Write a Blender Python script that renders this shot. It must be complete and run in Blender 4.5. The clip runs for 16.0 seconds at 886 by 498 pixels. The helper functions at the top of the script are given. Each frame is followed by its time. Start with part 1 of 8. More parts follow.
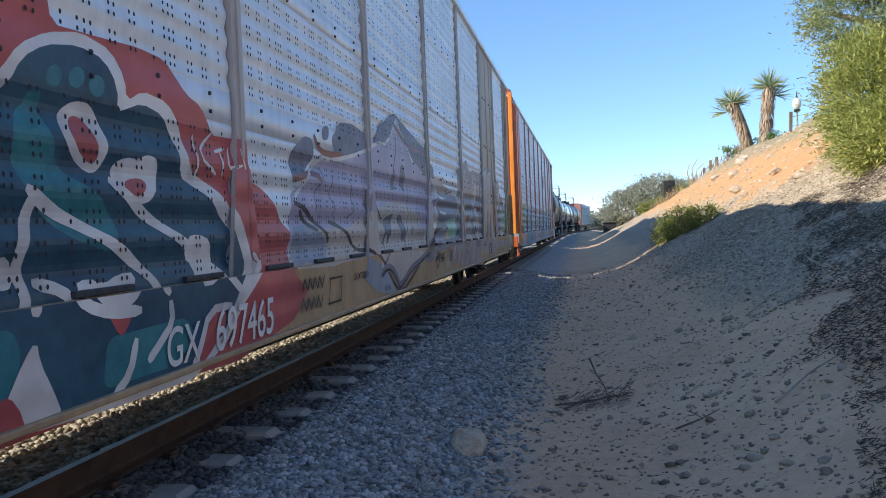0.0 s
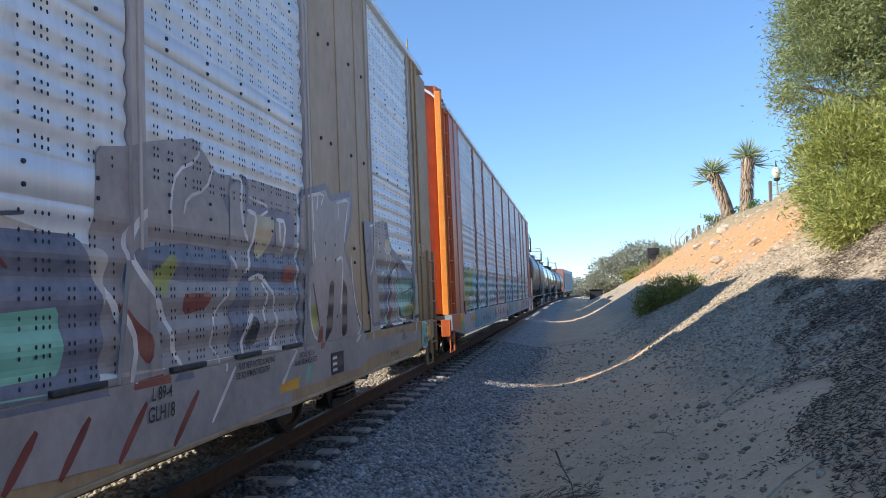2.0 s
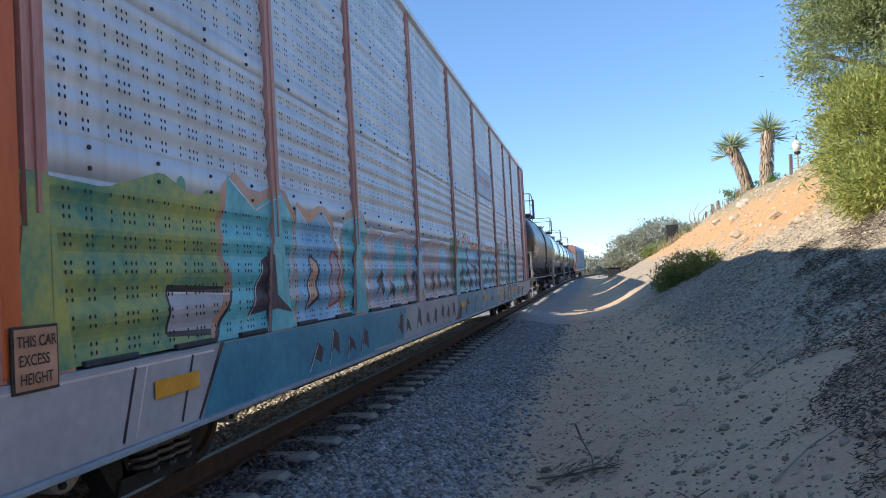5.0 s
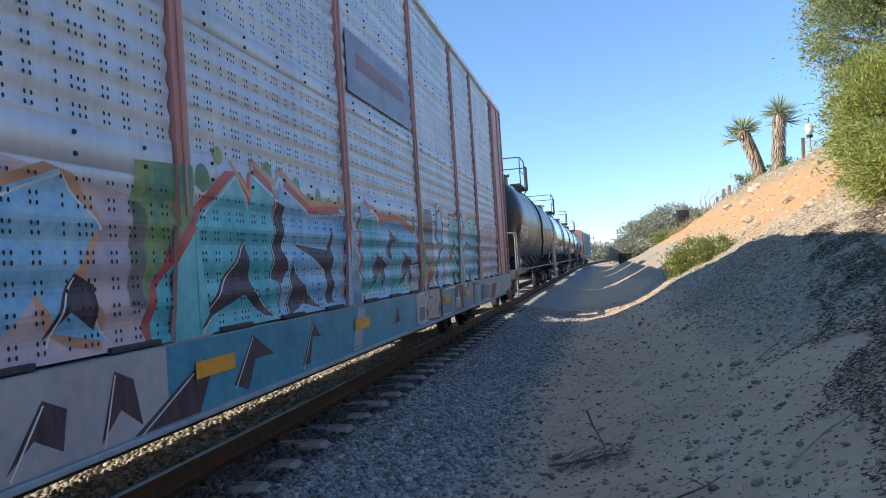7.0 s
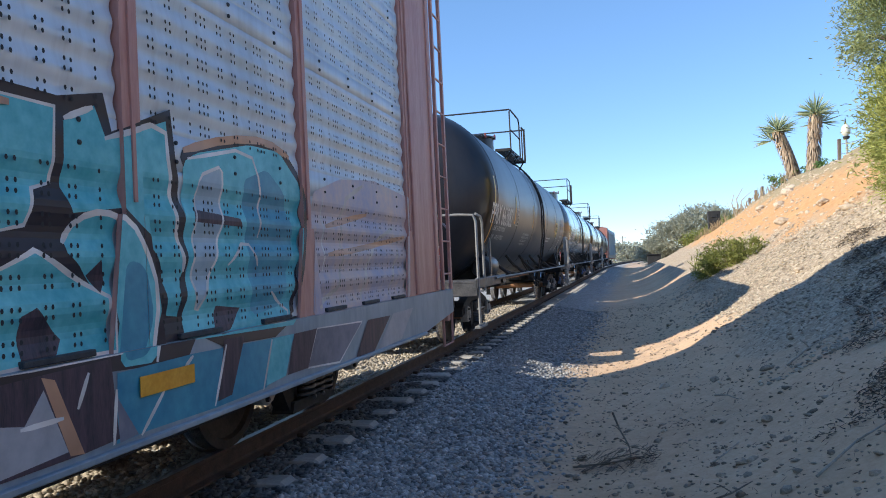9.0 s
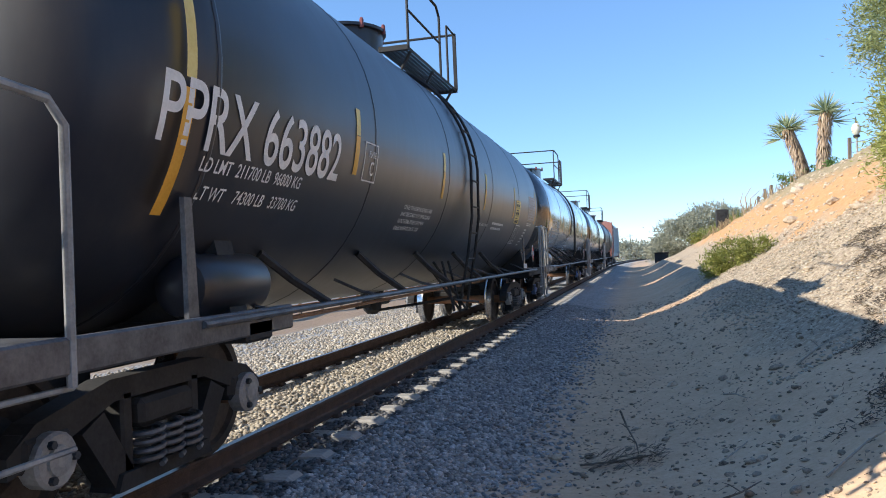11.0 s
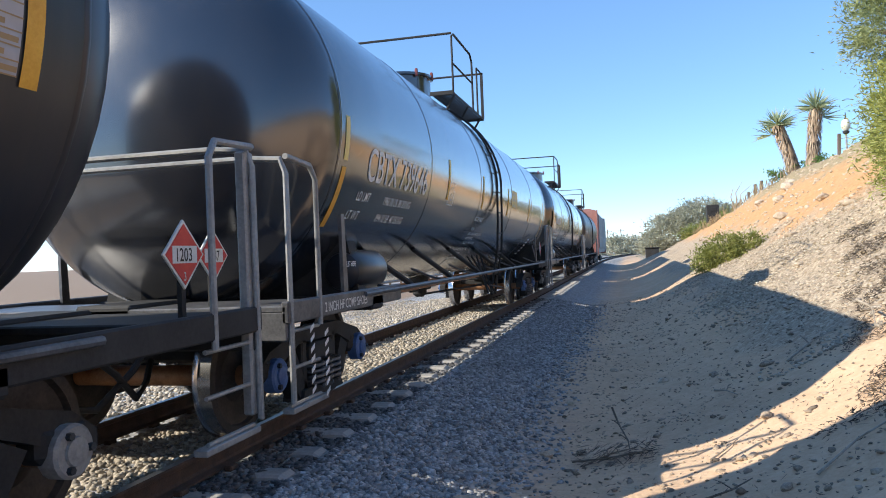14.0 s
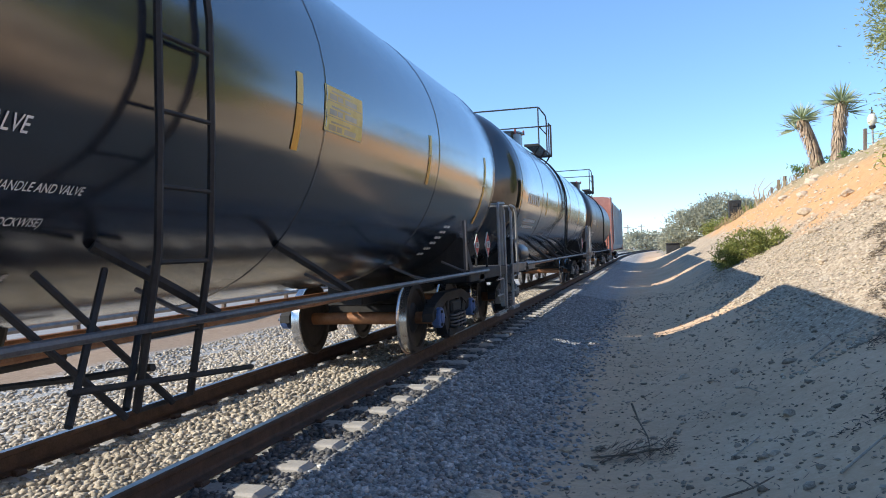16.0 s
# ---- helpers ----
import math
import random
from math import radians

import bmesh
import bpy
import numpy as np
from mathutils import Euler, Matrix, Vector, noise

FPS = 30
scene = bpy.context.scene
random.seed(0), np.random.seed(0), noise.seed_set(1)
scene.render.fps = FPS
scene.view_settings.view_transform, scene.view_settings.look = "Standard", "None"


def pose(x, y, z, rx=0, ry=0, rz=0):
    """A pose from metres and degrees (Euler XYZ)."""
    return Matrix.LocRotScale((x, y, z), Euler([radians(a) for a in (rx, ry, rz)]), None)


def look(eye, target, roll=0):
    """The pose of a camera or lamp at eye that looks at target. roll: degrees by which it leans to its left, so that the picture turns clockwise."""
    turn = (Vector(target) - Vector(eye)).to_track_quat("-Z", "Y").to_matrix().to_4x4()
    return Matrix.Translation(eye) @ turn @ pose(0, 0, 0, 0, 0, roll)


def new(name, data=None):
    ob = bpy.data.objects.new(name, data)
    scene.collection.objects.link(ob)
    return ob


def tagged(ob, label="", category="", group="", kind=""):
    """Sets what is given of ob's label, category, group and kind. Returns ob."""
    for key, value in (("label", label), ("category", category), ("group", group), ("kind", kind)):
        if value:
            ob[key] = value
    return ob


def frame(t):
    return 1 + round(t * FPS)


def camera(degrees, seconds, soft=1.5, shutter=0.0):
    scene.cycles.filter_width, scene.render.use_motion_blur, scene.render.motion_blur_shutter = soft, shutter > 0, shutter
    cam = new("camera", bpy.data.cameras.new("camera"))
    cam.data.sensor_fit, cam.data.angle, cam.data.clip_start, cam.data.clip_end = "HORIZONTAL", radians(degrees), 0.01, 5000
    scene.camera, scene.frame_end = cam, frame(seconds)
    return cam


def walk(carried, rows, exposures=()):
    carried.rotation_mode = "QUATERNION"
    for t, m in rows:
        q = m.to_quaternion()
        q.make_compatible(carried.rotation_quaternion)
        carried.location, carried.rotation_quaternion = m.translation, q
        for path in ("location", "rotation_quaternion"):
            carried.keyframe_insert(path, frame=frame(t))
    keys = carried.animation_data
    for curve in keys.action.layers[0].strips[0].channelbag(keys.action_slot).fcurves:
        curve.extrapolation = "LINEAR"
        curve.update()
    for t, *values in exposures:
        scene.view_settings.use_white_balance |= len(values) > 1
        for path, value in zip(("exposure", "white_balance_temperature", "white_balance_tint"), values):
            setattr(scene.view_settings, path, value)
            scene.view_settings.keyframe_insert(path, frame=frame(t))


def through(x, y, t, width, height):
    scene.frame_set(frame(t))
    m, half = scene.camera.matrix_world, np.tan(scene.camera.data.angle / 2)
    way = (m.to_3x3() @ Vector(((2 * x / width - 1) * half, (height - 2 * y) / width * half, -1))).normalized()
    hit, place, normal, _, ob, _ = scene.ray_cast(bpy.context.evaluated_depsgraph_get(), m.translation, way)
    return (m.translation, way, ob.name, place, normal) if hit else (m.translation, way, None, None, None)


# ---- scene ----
from mathutils.geometry import tessellate_polygon

cam = camera(61.58, 16.0, soft=1.0)
walk(cam, [
    (0.0, pose(3.558, -0.538, 1.214, 88.45, 2.21, 10.85)),
    (0.5, pose(3.702, -0.366, 1.220, 87.65, 2.35, 7.17)),
    (1.0, pose(3.689, -0.217, 1.267, 87.70, 2.08, 7.38)),
    (1.5, pose(3.752, -0.073, 1.322, 89.38, 2.20, 7.47)),
    (2.0, pose(3.822, -0.014, 1.377, 93.47, 2.31, 9.98)),
    (2.5, pose(3.848, 0.016, 1.352, 93.21, 2.49, 10.56)),
    (3.0, pose(3.840, 0.015, 1.347, 92.69, 2.76, 10.81)),
    (3.5, pose(3.837, 0.014, 1.338, 92.19, 2.94, 10.87)),
    (4.0, pose(3.837, 0.008, 1.328, 92.04, 3.26, 10.97)),
    (4.5, pose(3.828, 0.006, 1.321, 92.17, 3.24, 11.23)),
    (5.0, pose(3.821, 0.012, 1.318, 92.08, 3.17, 11.35)),
    (7.5, pose(3.816, 0.066, 1.312, 90.87, 3.76, 12.48)),
    (8.0, pose(3.805, 0.075, 1.314, 90.61, 3.46, 13.08)),
    (8.5, pose(3.812, 0.070, 1.320, 90.72, 2.96, 13.68)),
    (9.0, pose(3.816, 0.063, 1.320, 91.10, 2.73, 14.21)),
    (11.5, pose(3.795, 0.081, 1.315, 90.86, 2.36, 14.74)),
    (12.0, pose(3.791, 0.082, 1.314, 90.88, 2.45, 14.46)),
    (12.5, pose(3.782, 0.086, 1.307, 90.83, 2.27, 14.14)),
    (13.0, pose(3.780, 0.085, 1.313, 90.70, 2.33, 14.07)),
    (13.5, pose(3.781, 0.085, 1.318, 90.56, 2.19, 14.04)),
    (14.0, pose(3.787, 0.090, 1.339, 90.44, 2.31, 14.06)),
    (14.5, pose(3.784, 0.091, 1.341, 90.37, 2.16, 13.93)),
    (15.0, pose(3.781, 0.091, 1.348, 90.25, 1.97, 14.02)),
    (15.5, pose(3.784, 0.092, 1.345, 90.22, 1.90, 14.12)),
    (16.0, pose(3.781, 0.094, 1.337, 90.08, 2.01, 15.53)),
], exposures=[(0.0, 0.62, 5930, 9), (9.5, 0.62, 5930, 9), (11.5, 0.70, 5930, 9), (16.0, 0.70, 5930, 9)])

# ---- light ----
SUN = Vector((-1.0, -0.50, 0.63)).normalized()
world = bpy.data.worlds.new("world")
scene.world = world
world.use_nodes = True
wn = world.node_tree
sky = wn.nodes.new("ShaderNodeTexSky")
sky.sky_type, sky.sun_disc = "NISHITA", False
sky.sun_elevation = math.asin(SUN.z)
sky.sun_rotation = math.atan2(SUN.x, SUN.y)
sky.altitude = 1500
sky.air_density, sky.dust_density, sky.ozone_density = 0.8, 0.0, 4.0
soft_sky = wn.nodes.new("ShaderNodeGamma")
soft_sky.inputs[1].default_value = 0.72
rich_sky = wn.nodes.new("ShaderNodeHueSaturation")
rich_sky.inputs["Saturation"].default_value = 1.13
wn.links.new(sky.outputs[0], soft_sky.inputs[0])
wn.links.new(soft_sky.outputs[0], rich_sky.inputs["Color"])
wn.links.new(rich_sky.outputs[0], wn.nodes["Background"].inputs[0])
wn.nodes["Background"].inputs[1].default_value = 0.235
sun = new("sun", bpy.data.lights.new("sun", "SUN"))
sun.data.energy, sun.data.angle, sun.data.color = 4.7, radians(0.53), (1.0, 0.87, 0.68)
sun.matrix_world = look(SUN * 60, (0, 0, 0))


# ---- materials ----
def tree(name):
    m = bpy.data.materials.new(name)
    m.use_nodes = True
    return m, m.node_tree, m.node_tree.nodes["Principled BSDF"]


def coords(nt, scale=(1, 1, 1), kind="Object"):
    tc, mp = nt.nodes.new("ShaderNodeTexCoord"), nt.nodes.new("ShaderNodeMapping")
    nt.links.new(tc.outputs[kind], mp.inputs[0])
    mp.inputs["Scale"].default_value = scale
    return mp.outputs[0]


def noise_out(nt, vec, scale, detail=4.0, rough=0.6):
    n = nt.nodes.new("ShaderNodeTexNoise")
    nt.links.new(vec, n.inputs["Vector"])
    n.inputs["Scale"].default_value, n.inputs["Detail"].default_value, n.inputs["Roughness"].default_value = scale, detail, rough
    return n.outputs["Fac"]


def ramp(nt, fac, stops):
    r = nt.nodes.new("ShaderNodeValToRGB")
    nt.links.new(fac, r.inputs[0])
    while len(r.color_ramp.elements) < len(stops):
        r.color_ramp.elements.new(0.5)
    for e, (p, c) in zip(r.color_ramp.elements, stops):
        e.position, e.color = p, (*c, 1) if len(c) == 3 else c
    return r.outputs[0]


def mix(nt, fac, a, b, how="MIX"):
    n = nt.nodes.new("ShaderNodeMix")
    n.data_type, n.blend_type = "RGBA", how
    for sock, v in ((n.inputs[0], fac), (n.inputs[6], a), (n.inputs[7], b)):
        if isinstance(v, bpy.types.NodeSocket):
            nt.links.new(v, sock)
        elif isinstance(v, (int, float)):
            sock.default_value = v
        else:
            sock.default_value = (*v, 1)
    return n.outputs[2]


def calc(nt, op, a, b=0.0, c=None):
    n = nt.nodes.new("ShaderNodeMath")
    n.operation = op
    for sock, v in zip(n.inputs, (a, b, c)):
        if v is None:
            continue
        if isinstance(v, bpy.types.NodeSocket):
            nt.links.new(v, sock)
        else:
            sock.default_value = v
    return n.outputs[0]


def bump(nt, bsdf, height, strength=0.3, dist=0.01):
    b = nt.nodes.new("ShaderNodeBump")
    nt.links.new(height, b.inputs["Height"])
    b.inputs["Strength"].default_value, b.inputs["Distance"].default_value = strength, dist
    nt.links.new(b.outputs[0], bsdf.inputs["Normal"])


def plain(name, dark, light, scale=6.0, rough=0.7, metal=0.0, relief=0.2, stretch=(1, 1, 1), island=False, spread=0.0):
    """Two tones mixed by coarse and fine noise, with a fine relief."""
    m, nt, bsdf = tree(name)
    vec = coords(nt, stretch)
    n1, n2 = noise_out(nt, vec, scale), noise_out(nt, vec, scale * 9, 3)
    fac = calc(nt, "ADD", calc(nt, "MULTIPLY", n1, 0.65), calc(nt, "MULTIPLY", n2, 0.35))
    col = ramp(nt, fac, [(0.36, dark), (0.64, light)])
    if island:
        geo = nt.nodes.new("ShaderNodeNewGeometry")
        r = calc(nt, "ADD", calc(nt, "MULTIPLY", geo.outputs["Random Per Island"], spread), 1 - spread / 2)
        col = mix(nt, 1.0, col, r, "MULTIPLY")
    nt.links.new(col, bsdf.inputs["Base Color"])
    bsdf.inputs["Roughness"].default_value, bsdf.inputs["Metallic"].default_value = rough, metal
    if relief:
        bump(nt, bsdf, n2, relief, 0.01)
    return m


M = {}
M["rail_side"] = plain("rusty_rail", (0.045, 0.030, 0.022), (0.10, 0.062, 0.044), 8, 0.85, 0.0, 0.3)
M["rail_top"] = plain("polished_rail_head", (0.20, 0.20, 0.21), (0.38, 0.38, 0.39), 3, 0.42, 1.0, 0.0, (1, 0.1, 1))
M["concrete"] = plain("sleeper_concrete", (0.26, 0.25, 0.235), (0.43, 0.41, 0.385), 5, 0.9, 0.0, 0.4)
# darker ballast: the shade beside the near rail is put into its colour
M["rail_shade_stone"] = plain("rail_shaded_stone", (0.045, 0.045, 0.048), (0.16, 0.16, 0.165), 9, 0.8, 0.0, 0.5, island=True, spread=0.9)
M["stone"] = plain("ballast_stone", (0.13, 0.135, 0.14), (0.46, 0.46, 0.46), 9, 0.9, 0.0, 0.5, island=True, spread=0.9)
M["tan_stone"] = plain("tan_ballast_stone", (0.24, 0.205, 0.155), (0.52, 0.455, 0.36), 9, 0.9, 0.0, 0.5, island=True, spread=0.8)
M["pebble"] = plain("sandy_pebble", (0.16, 0.125, 0.09), (0.44, 0.35, 0.26), 9, 0.9, 0.0, 0.4, island=True, spread=0.9)
M["gravel"] = plain("bank_gravel", (0.27, 0.225, 0.17), (0.54, 0.47, 0.37), 9, 0.9, 0.0, 0.4, island=True, spread=0.8)
M["rock"] = plain("pale_rock", (0.38, 0.29, 0.20), (0.62, 0.52, 0.40), 7, 0.9, 0.0, 0.6)
M["black"] = plain("black_underframe", (0.012, 0.012, 0.013), (0.035, 0.034, 0.033), 4, 0.75, 0.0, 0.15)
M["steel"] = plain("worn_wheel_steel", (0.03, 0.026, 0.023), (0.085, 0.07, 0.058), 5, 0.6, 0.3, 0.1)
M["tread"] = plain("bright_wheel_tread", (0.5, 0.5, 0.5), (0.72, 0.71, 0.7), 5, 0.25, 1.0, 0.0)


class Geo:
    """Vertices, faces and material slots of one mesh."""

    def __init__(self):
        self.v, self.f, self.m = [], [], []

    def add(self, verts, faces, m=0):
        n = len(self.v)
        self.v += [tuple(p) for p in verts]
        self.f += [tuple(i + n for i in f) for f in faces]
        self.m += [m] * len(faces)
        return self

    def box(self, x0, x1, y0, y1, z0, z1, c=0.0, m=0):
        """A box; c: the width of its chamfered edges."""
        if c <= 0:
            v = [(x, y, z) for z in (z0, z1) for y in (y0, y1) for x in (x0, x1)]
            return self.add(v, [(0, 2, 3, 1), (4, 5, 7, 6), (0, 1, 5, 4), (2, 6, 7, 3), (0, 4, 6, 2), (1, 3, 7, 5)], m)
        c = min(c, (x1 - x0) / 2.01, (y1 - y0) / 2.01, (z1 - z0) / 2.01)
        lo, hi, idx, v = (x0, y0, z0), (x1, y1, z1), {}, []
        for sx in (0, 1):
            for sy in (0, 1):
                for sz in (0, 1):
                    s = (sx, sy, sz)
                    for ax in range(3):
                        p = [(hi[k] if s[k] else lo[k]) + (0 if k == ax else (-c if s[k] else c)) for k in range(3)]
                        idx[s, ax] = len(v)
                        v.append(p)
        faces = []
        for ax in range(3):
            b, d = [k for k in range(3) if k != ax]
            for side in (0, 1):
                loop = []
                for sb, sd in ((0, 0), (1, 0), (1, 1), (0, 1)):
                    s = [0, 0, 0]
                    s[ax], s[b], s[d] = side, sb, sd
                    loop.append(idx[tuple(s), ax])
                faces.append(loop)
        for ax in range(3):
            b, d = [k for k in range(3) if k != ax]
            for sb in (0, 1):
                for sd in (0, 1):
                    s0, s1 = [0, 0, 0], [0, 0, 0]
                    s0[b] = s1[b] = sb
                    s0[d] = s1[d] = sd
                    s1[ax] = 1
                    faces.append([idx[tuple(s0), b], idx[tuple(s1), b], idx[tuple(s1), d], idx[tuple(s0), d]])
        for sx in (0, 1):
            for sy in (0, 1):
                for sz in (0, 1):
                    faces.append([idx[(sx, sy, sz), k] for k in range(3)])
        return self.add(v, faces, m)

    def tube(self, pts, r, n=8, m=0, caps=True):
        """A round bar through points; r: one radius or one a point."""
        pts = [Vector(p) for p in pts]
        rs = r if isinstance(r, (list, tuple)) else [r] * len(pts)
        v, f, side = [], [], None
        for i, p in enumerate(pts):
            a, b = pts[max(i - 1, 0)], pts[min(i + 1, len(pts) - 1)]
            d = (b - a).normalized()
            if side is None:
                side = d.orthogonal().normalized()
            side = (side - d * side.dot(d)).normalized()
            up = d.cross(side)
            v += [p + (side * math.cos(k * math.tau / n) + up * math.sin(k * math.tau / n)) * rs[i] for k in range(n)]
        for i in range(len(pts) - 1):
            f += [(i * n + k, i * n + (k + 1) % n, (i + 1) * n + (k + 1) % n, (i + 1) * n + k) for k in range(n)]
        if caps:
            f += [tuple(range(n))[::-1], tuple(range((len(pts) - 1) * n, len(pts) * n))]
        return self.add(v, f, m)

    def prism(self, outline, y0, y1, m=0, axis="y"):
        """A closed outline pushed along an axis. Outline: (x, z) for y, (y, z) for x, (x, y) for z."""
        n = len(outline)
        put = {"y": lambda a, b, t: (a, t, b), "x": lambda a, b, t: (t, a, b), "z": lambda a, b, t: (a, b, t)}[axis]
        v = [put(a, b, y0) for a, b in outline] + [put(a, b, y1) for a, b in outline]
        f = [(k, (k + 1) % n, (k + 1) % n + n, k + n) for k in range(n)] + [tuple(range(n))[::-1], tuple(range(n, 2 * n))]
        return self.add(v, f, m)

    def spin(self, prof, n=24, m=0, axis="x", at=(0, 0, 0)):
        """A profile of (along the axis, radius) turned about it."""
        v, f = [], []
        for a, r in prof:
            for k in range(n):
                c, s = r * math.cos(k * math.tau / n), r * math.sin(k * math.tau / n)
                p = {"x": (a, c, s), "y": (c, a, s), "z": (c, s, a)}[axis]
                v.append((p[0] + at[0], p[1] + at[1], p[2] + at[2]))
        for i in range(len(prof) - 1):
            f += [(i * n + k, i * n + (k + 1) % n, (i + 1) * n + (k + 1) % n, (i + 1) * n + k) for k in range(n)]
        f += [tuple(range(n))[::-1], tuple(range((len(prof) - 1) * n, len(prof) * n))]
        return self.add(v, f, m)

    def mesh(self, name, mats, smooth=False):
        me = bpy.data.meshes.new(name)
        me.from_pydata(self.v, [], self.f)
        for k in mats if isinstance(mats, (list, tuple)) else [mats]:
            me.materials.append(M[k])
        me.polygons.foreach_set("material_index", self.m)
        me.validate()
        bm = bmesh.new()
        bm.from_mesh(me)
        bmesh.ops.recalc_face_normals(bm, faces=bm.faces)
        bm.to_mesh(me)
        bm.free()
        if smooth:
            me.polygons.foreach_set("use_smooth", [True] * len(me.polygons))
            me.set_sharp_from_angle(angle=radians(40))
        me.update()
        return me


def part(name, geo, mats, parent=None, label="", smooth=False, at=None):
    me = geo if isinstance(geo, bpy.types.Mesh) else geo.mesh(name, mats, smooth)
    ob = new(name, me)
    ob.parent = parent
    if at is not None:
        ob.matrix_basis = at
    return tagged(ob, label)


def thing(name, label, category, at=None, group=""):
    ob = new(name)
    ob.empty_display_size = 0.2
    if at is not None:
        ob.matrix_basis = at
    return tagged(ob, label, category, group)


# ---- ground ----
CURVE_Y, CURVE_R = 78.0, 620.0


def track_x(y):
    return 0.0 if y < CURVE_Y else (y - CURVE_Y) ** 2 / (2 * CURVE_R)


def lerp(x, xs, ys):
    return float(np.interp(x, xs, ys))


def crest(y):
    return lerp(y, (-40, 5, 28, 38, 43, 47, 54, 67, 78, 95), (4.6, 4.6, 4.6, 4.9, 4.6, 3.5, 2.7, 1.6, 0.3, -0.45))


def ground_z(x, y):
    """The height of the ground: trackbed, path, bank and the land on either side."""
    u = x - track_x(y)
    base = lerp(u, (-60, -10, -8.5, -4.6, -3.2, -1.75, -1.5, -0.7, -0.6, 0.6, 0.7, 1.5, 1.75, 2.45, 3.2), (-1.2, -0.5, -0.5, -0.55, -0.42, -0.26, -0.25, -0.25, -0.2, -0.2, -0.235, -0.225, -0.27, -0.43, -0.47))
    base -= 0.16 * lerp(y, (8.5, 12), (1, 0)) * lerp(u, (2.2, 2.9, 7.5, 9.5), (0, 1, 1, 0))
    top = crest(y)
    k = 0.25
    bank = k * math.log1p(math.exp(min(0.57 * (u - 4.22) / k, 60.0)))
    bank += 0.23 * 0.3 * math.log1p(math.exp(min((u - 7.76) / 0.3, 60.0)))
    cap = top + 0.47 + 0.06 * max(u - 10, 0) * (1 if top > 0 else 0)
    bank = bank if bank < cap - 0.5 else cap - 0.5 * math.exp(-(bank - cap + 0.5) / 0.5)
    near = 1.0 if abs(y) < 150 else 0.2
    rough = 0.0
    if u > 2.2:
        w = min((u - 2.2) / 1.5, 1.0) * near
        rough = w * (0.09 * noise.noise((x * 0.55, y * 0.45, 0)) + 0.035 * noise.noise((x * 2.1, y * 2.1, 3)) + 0.022 * noise.noise((x * 4.6, y * 4.6, 8)))
        s = min(max((u - 5.6) / 1.5, 0), 1) * near
        rough += s * (0.2 * noise.noise((x * 0.35, y * 0.16, 7)) + 0.14 * noise.noise((x * 0.9, y * 0.6, 9)) + 0.05 * noise.noise((x * 3, y * 3, 5)))
    elif u < -4.5:
        rough = 0.08 * noise.noise((x * 0.4, y * 0.4, 2)) if u > -9 else 0.0
    return base + max(bank, 0) + rough


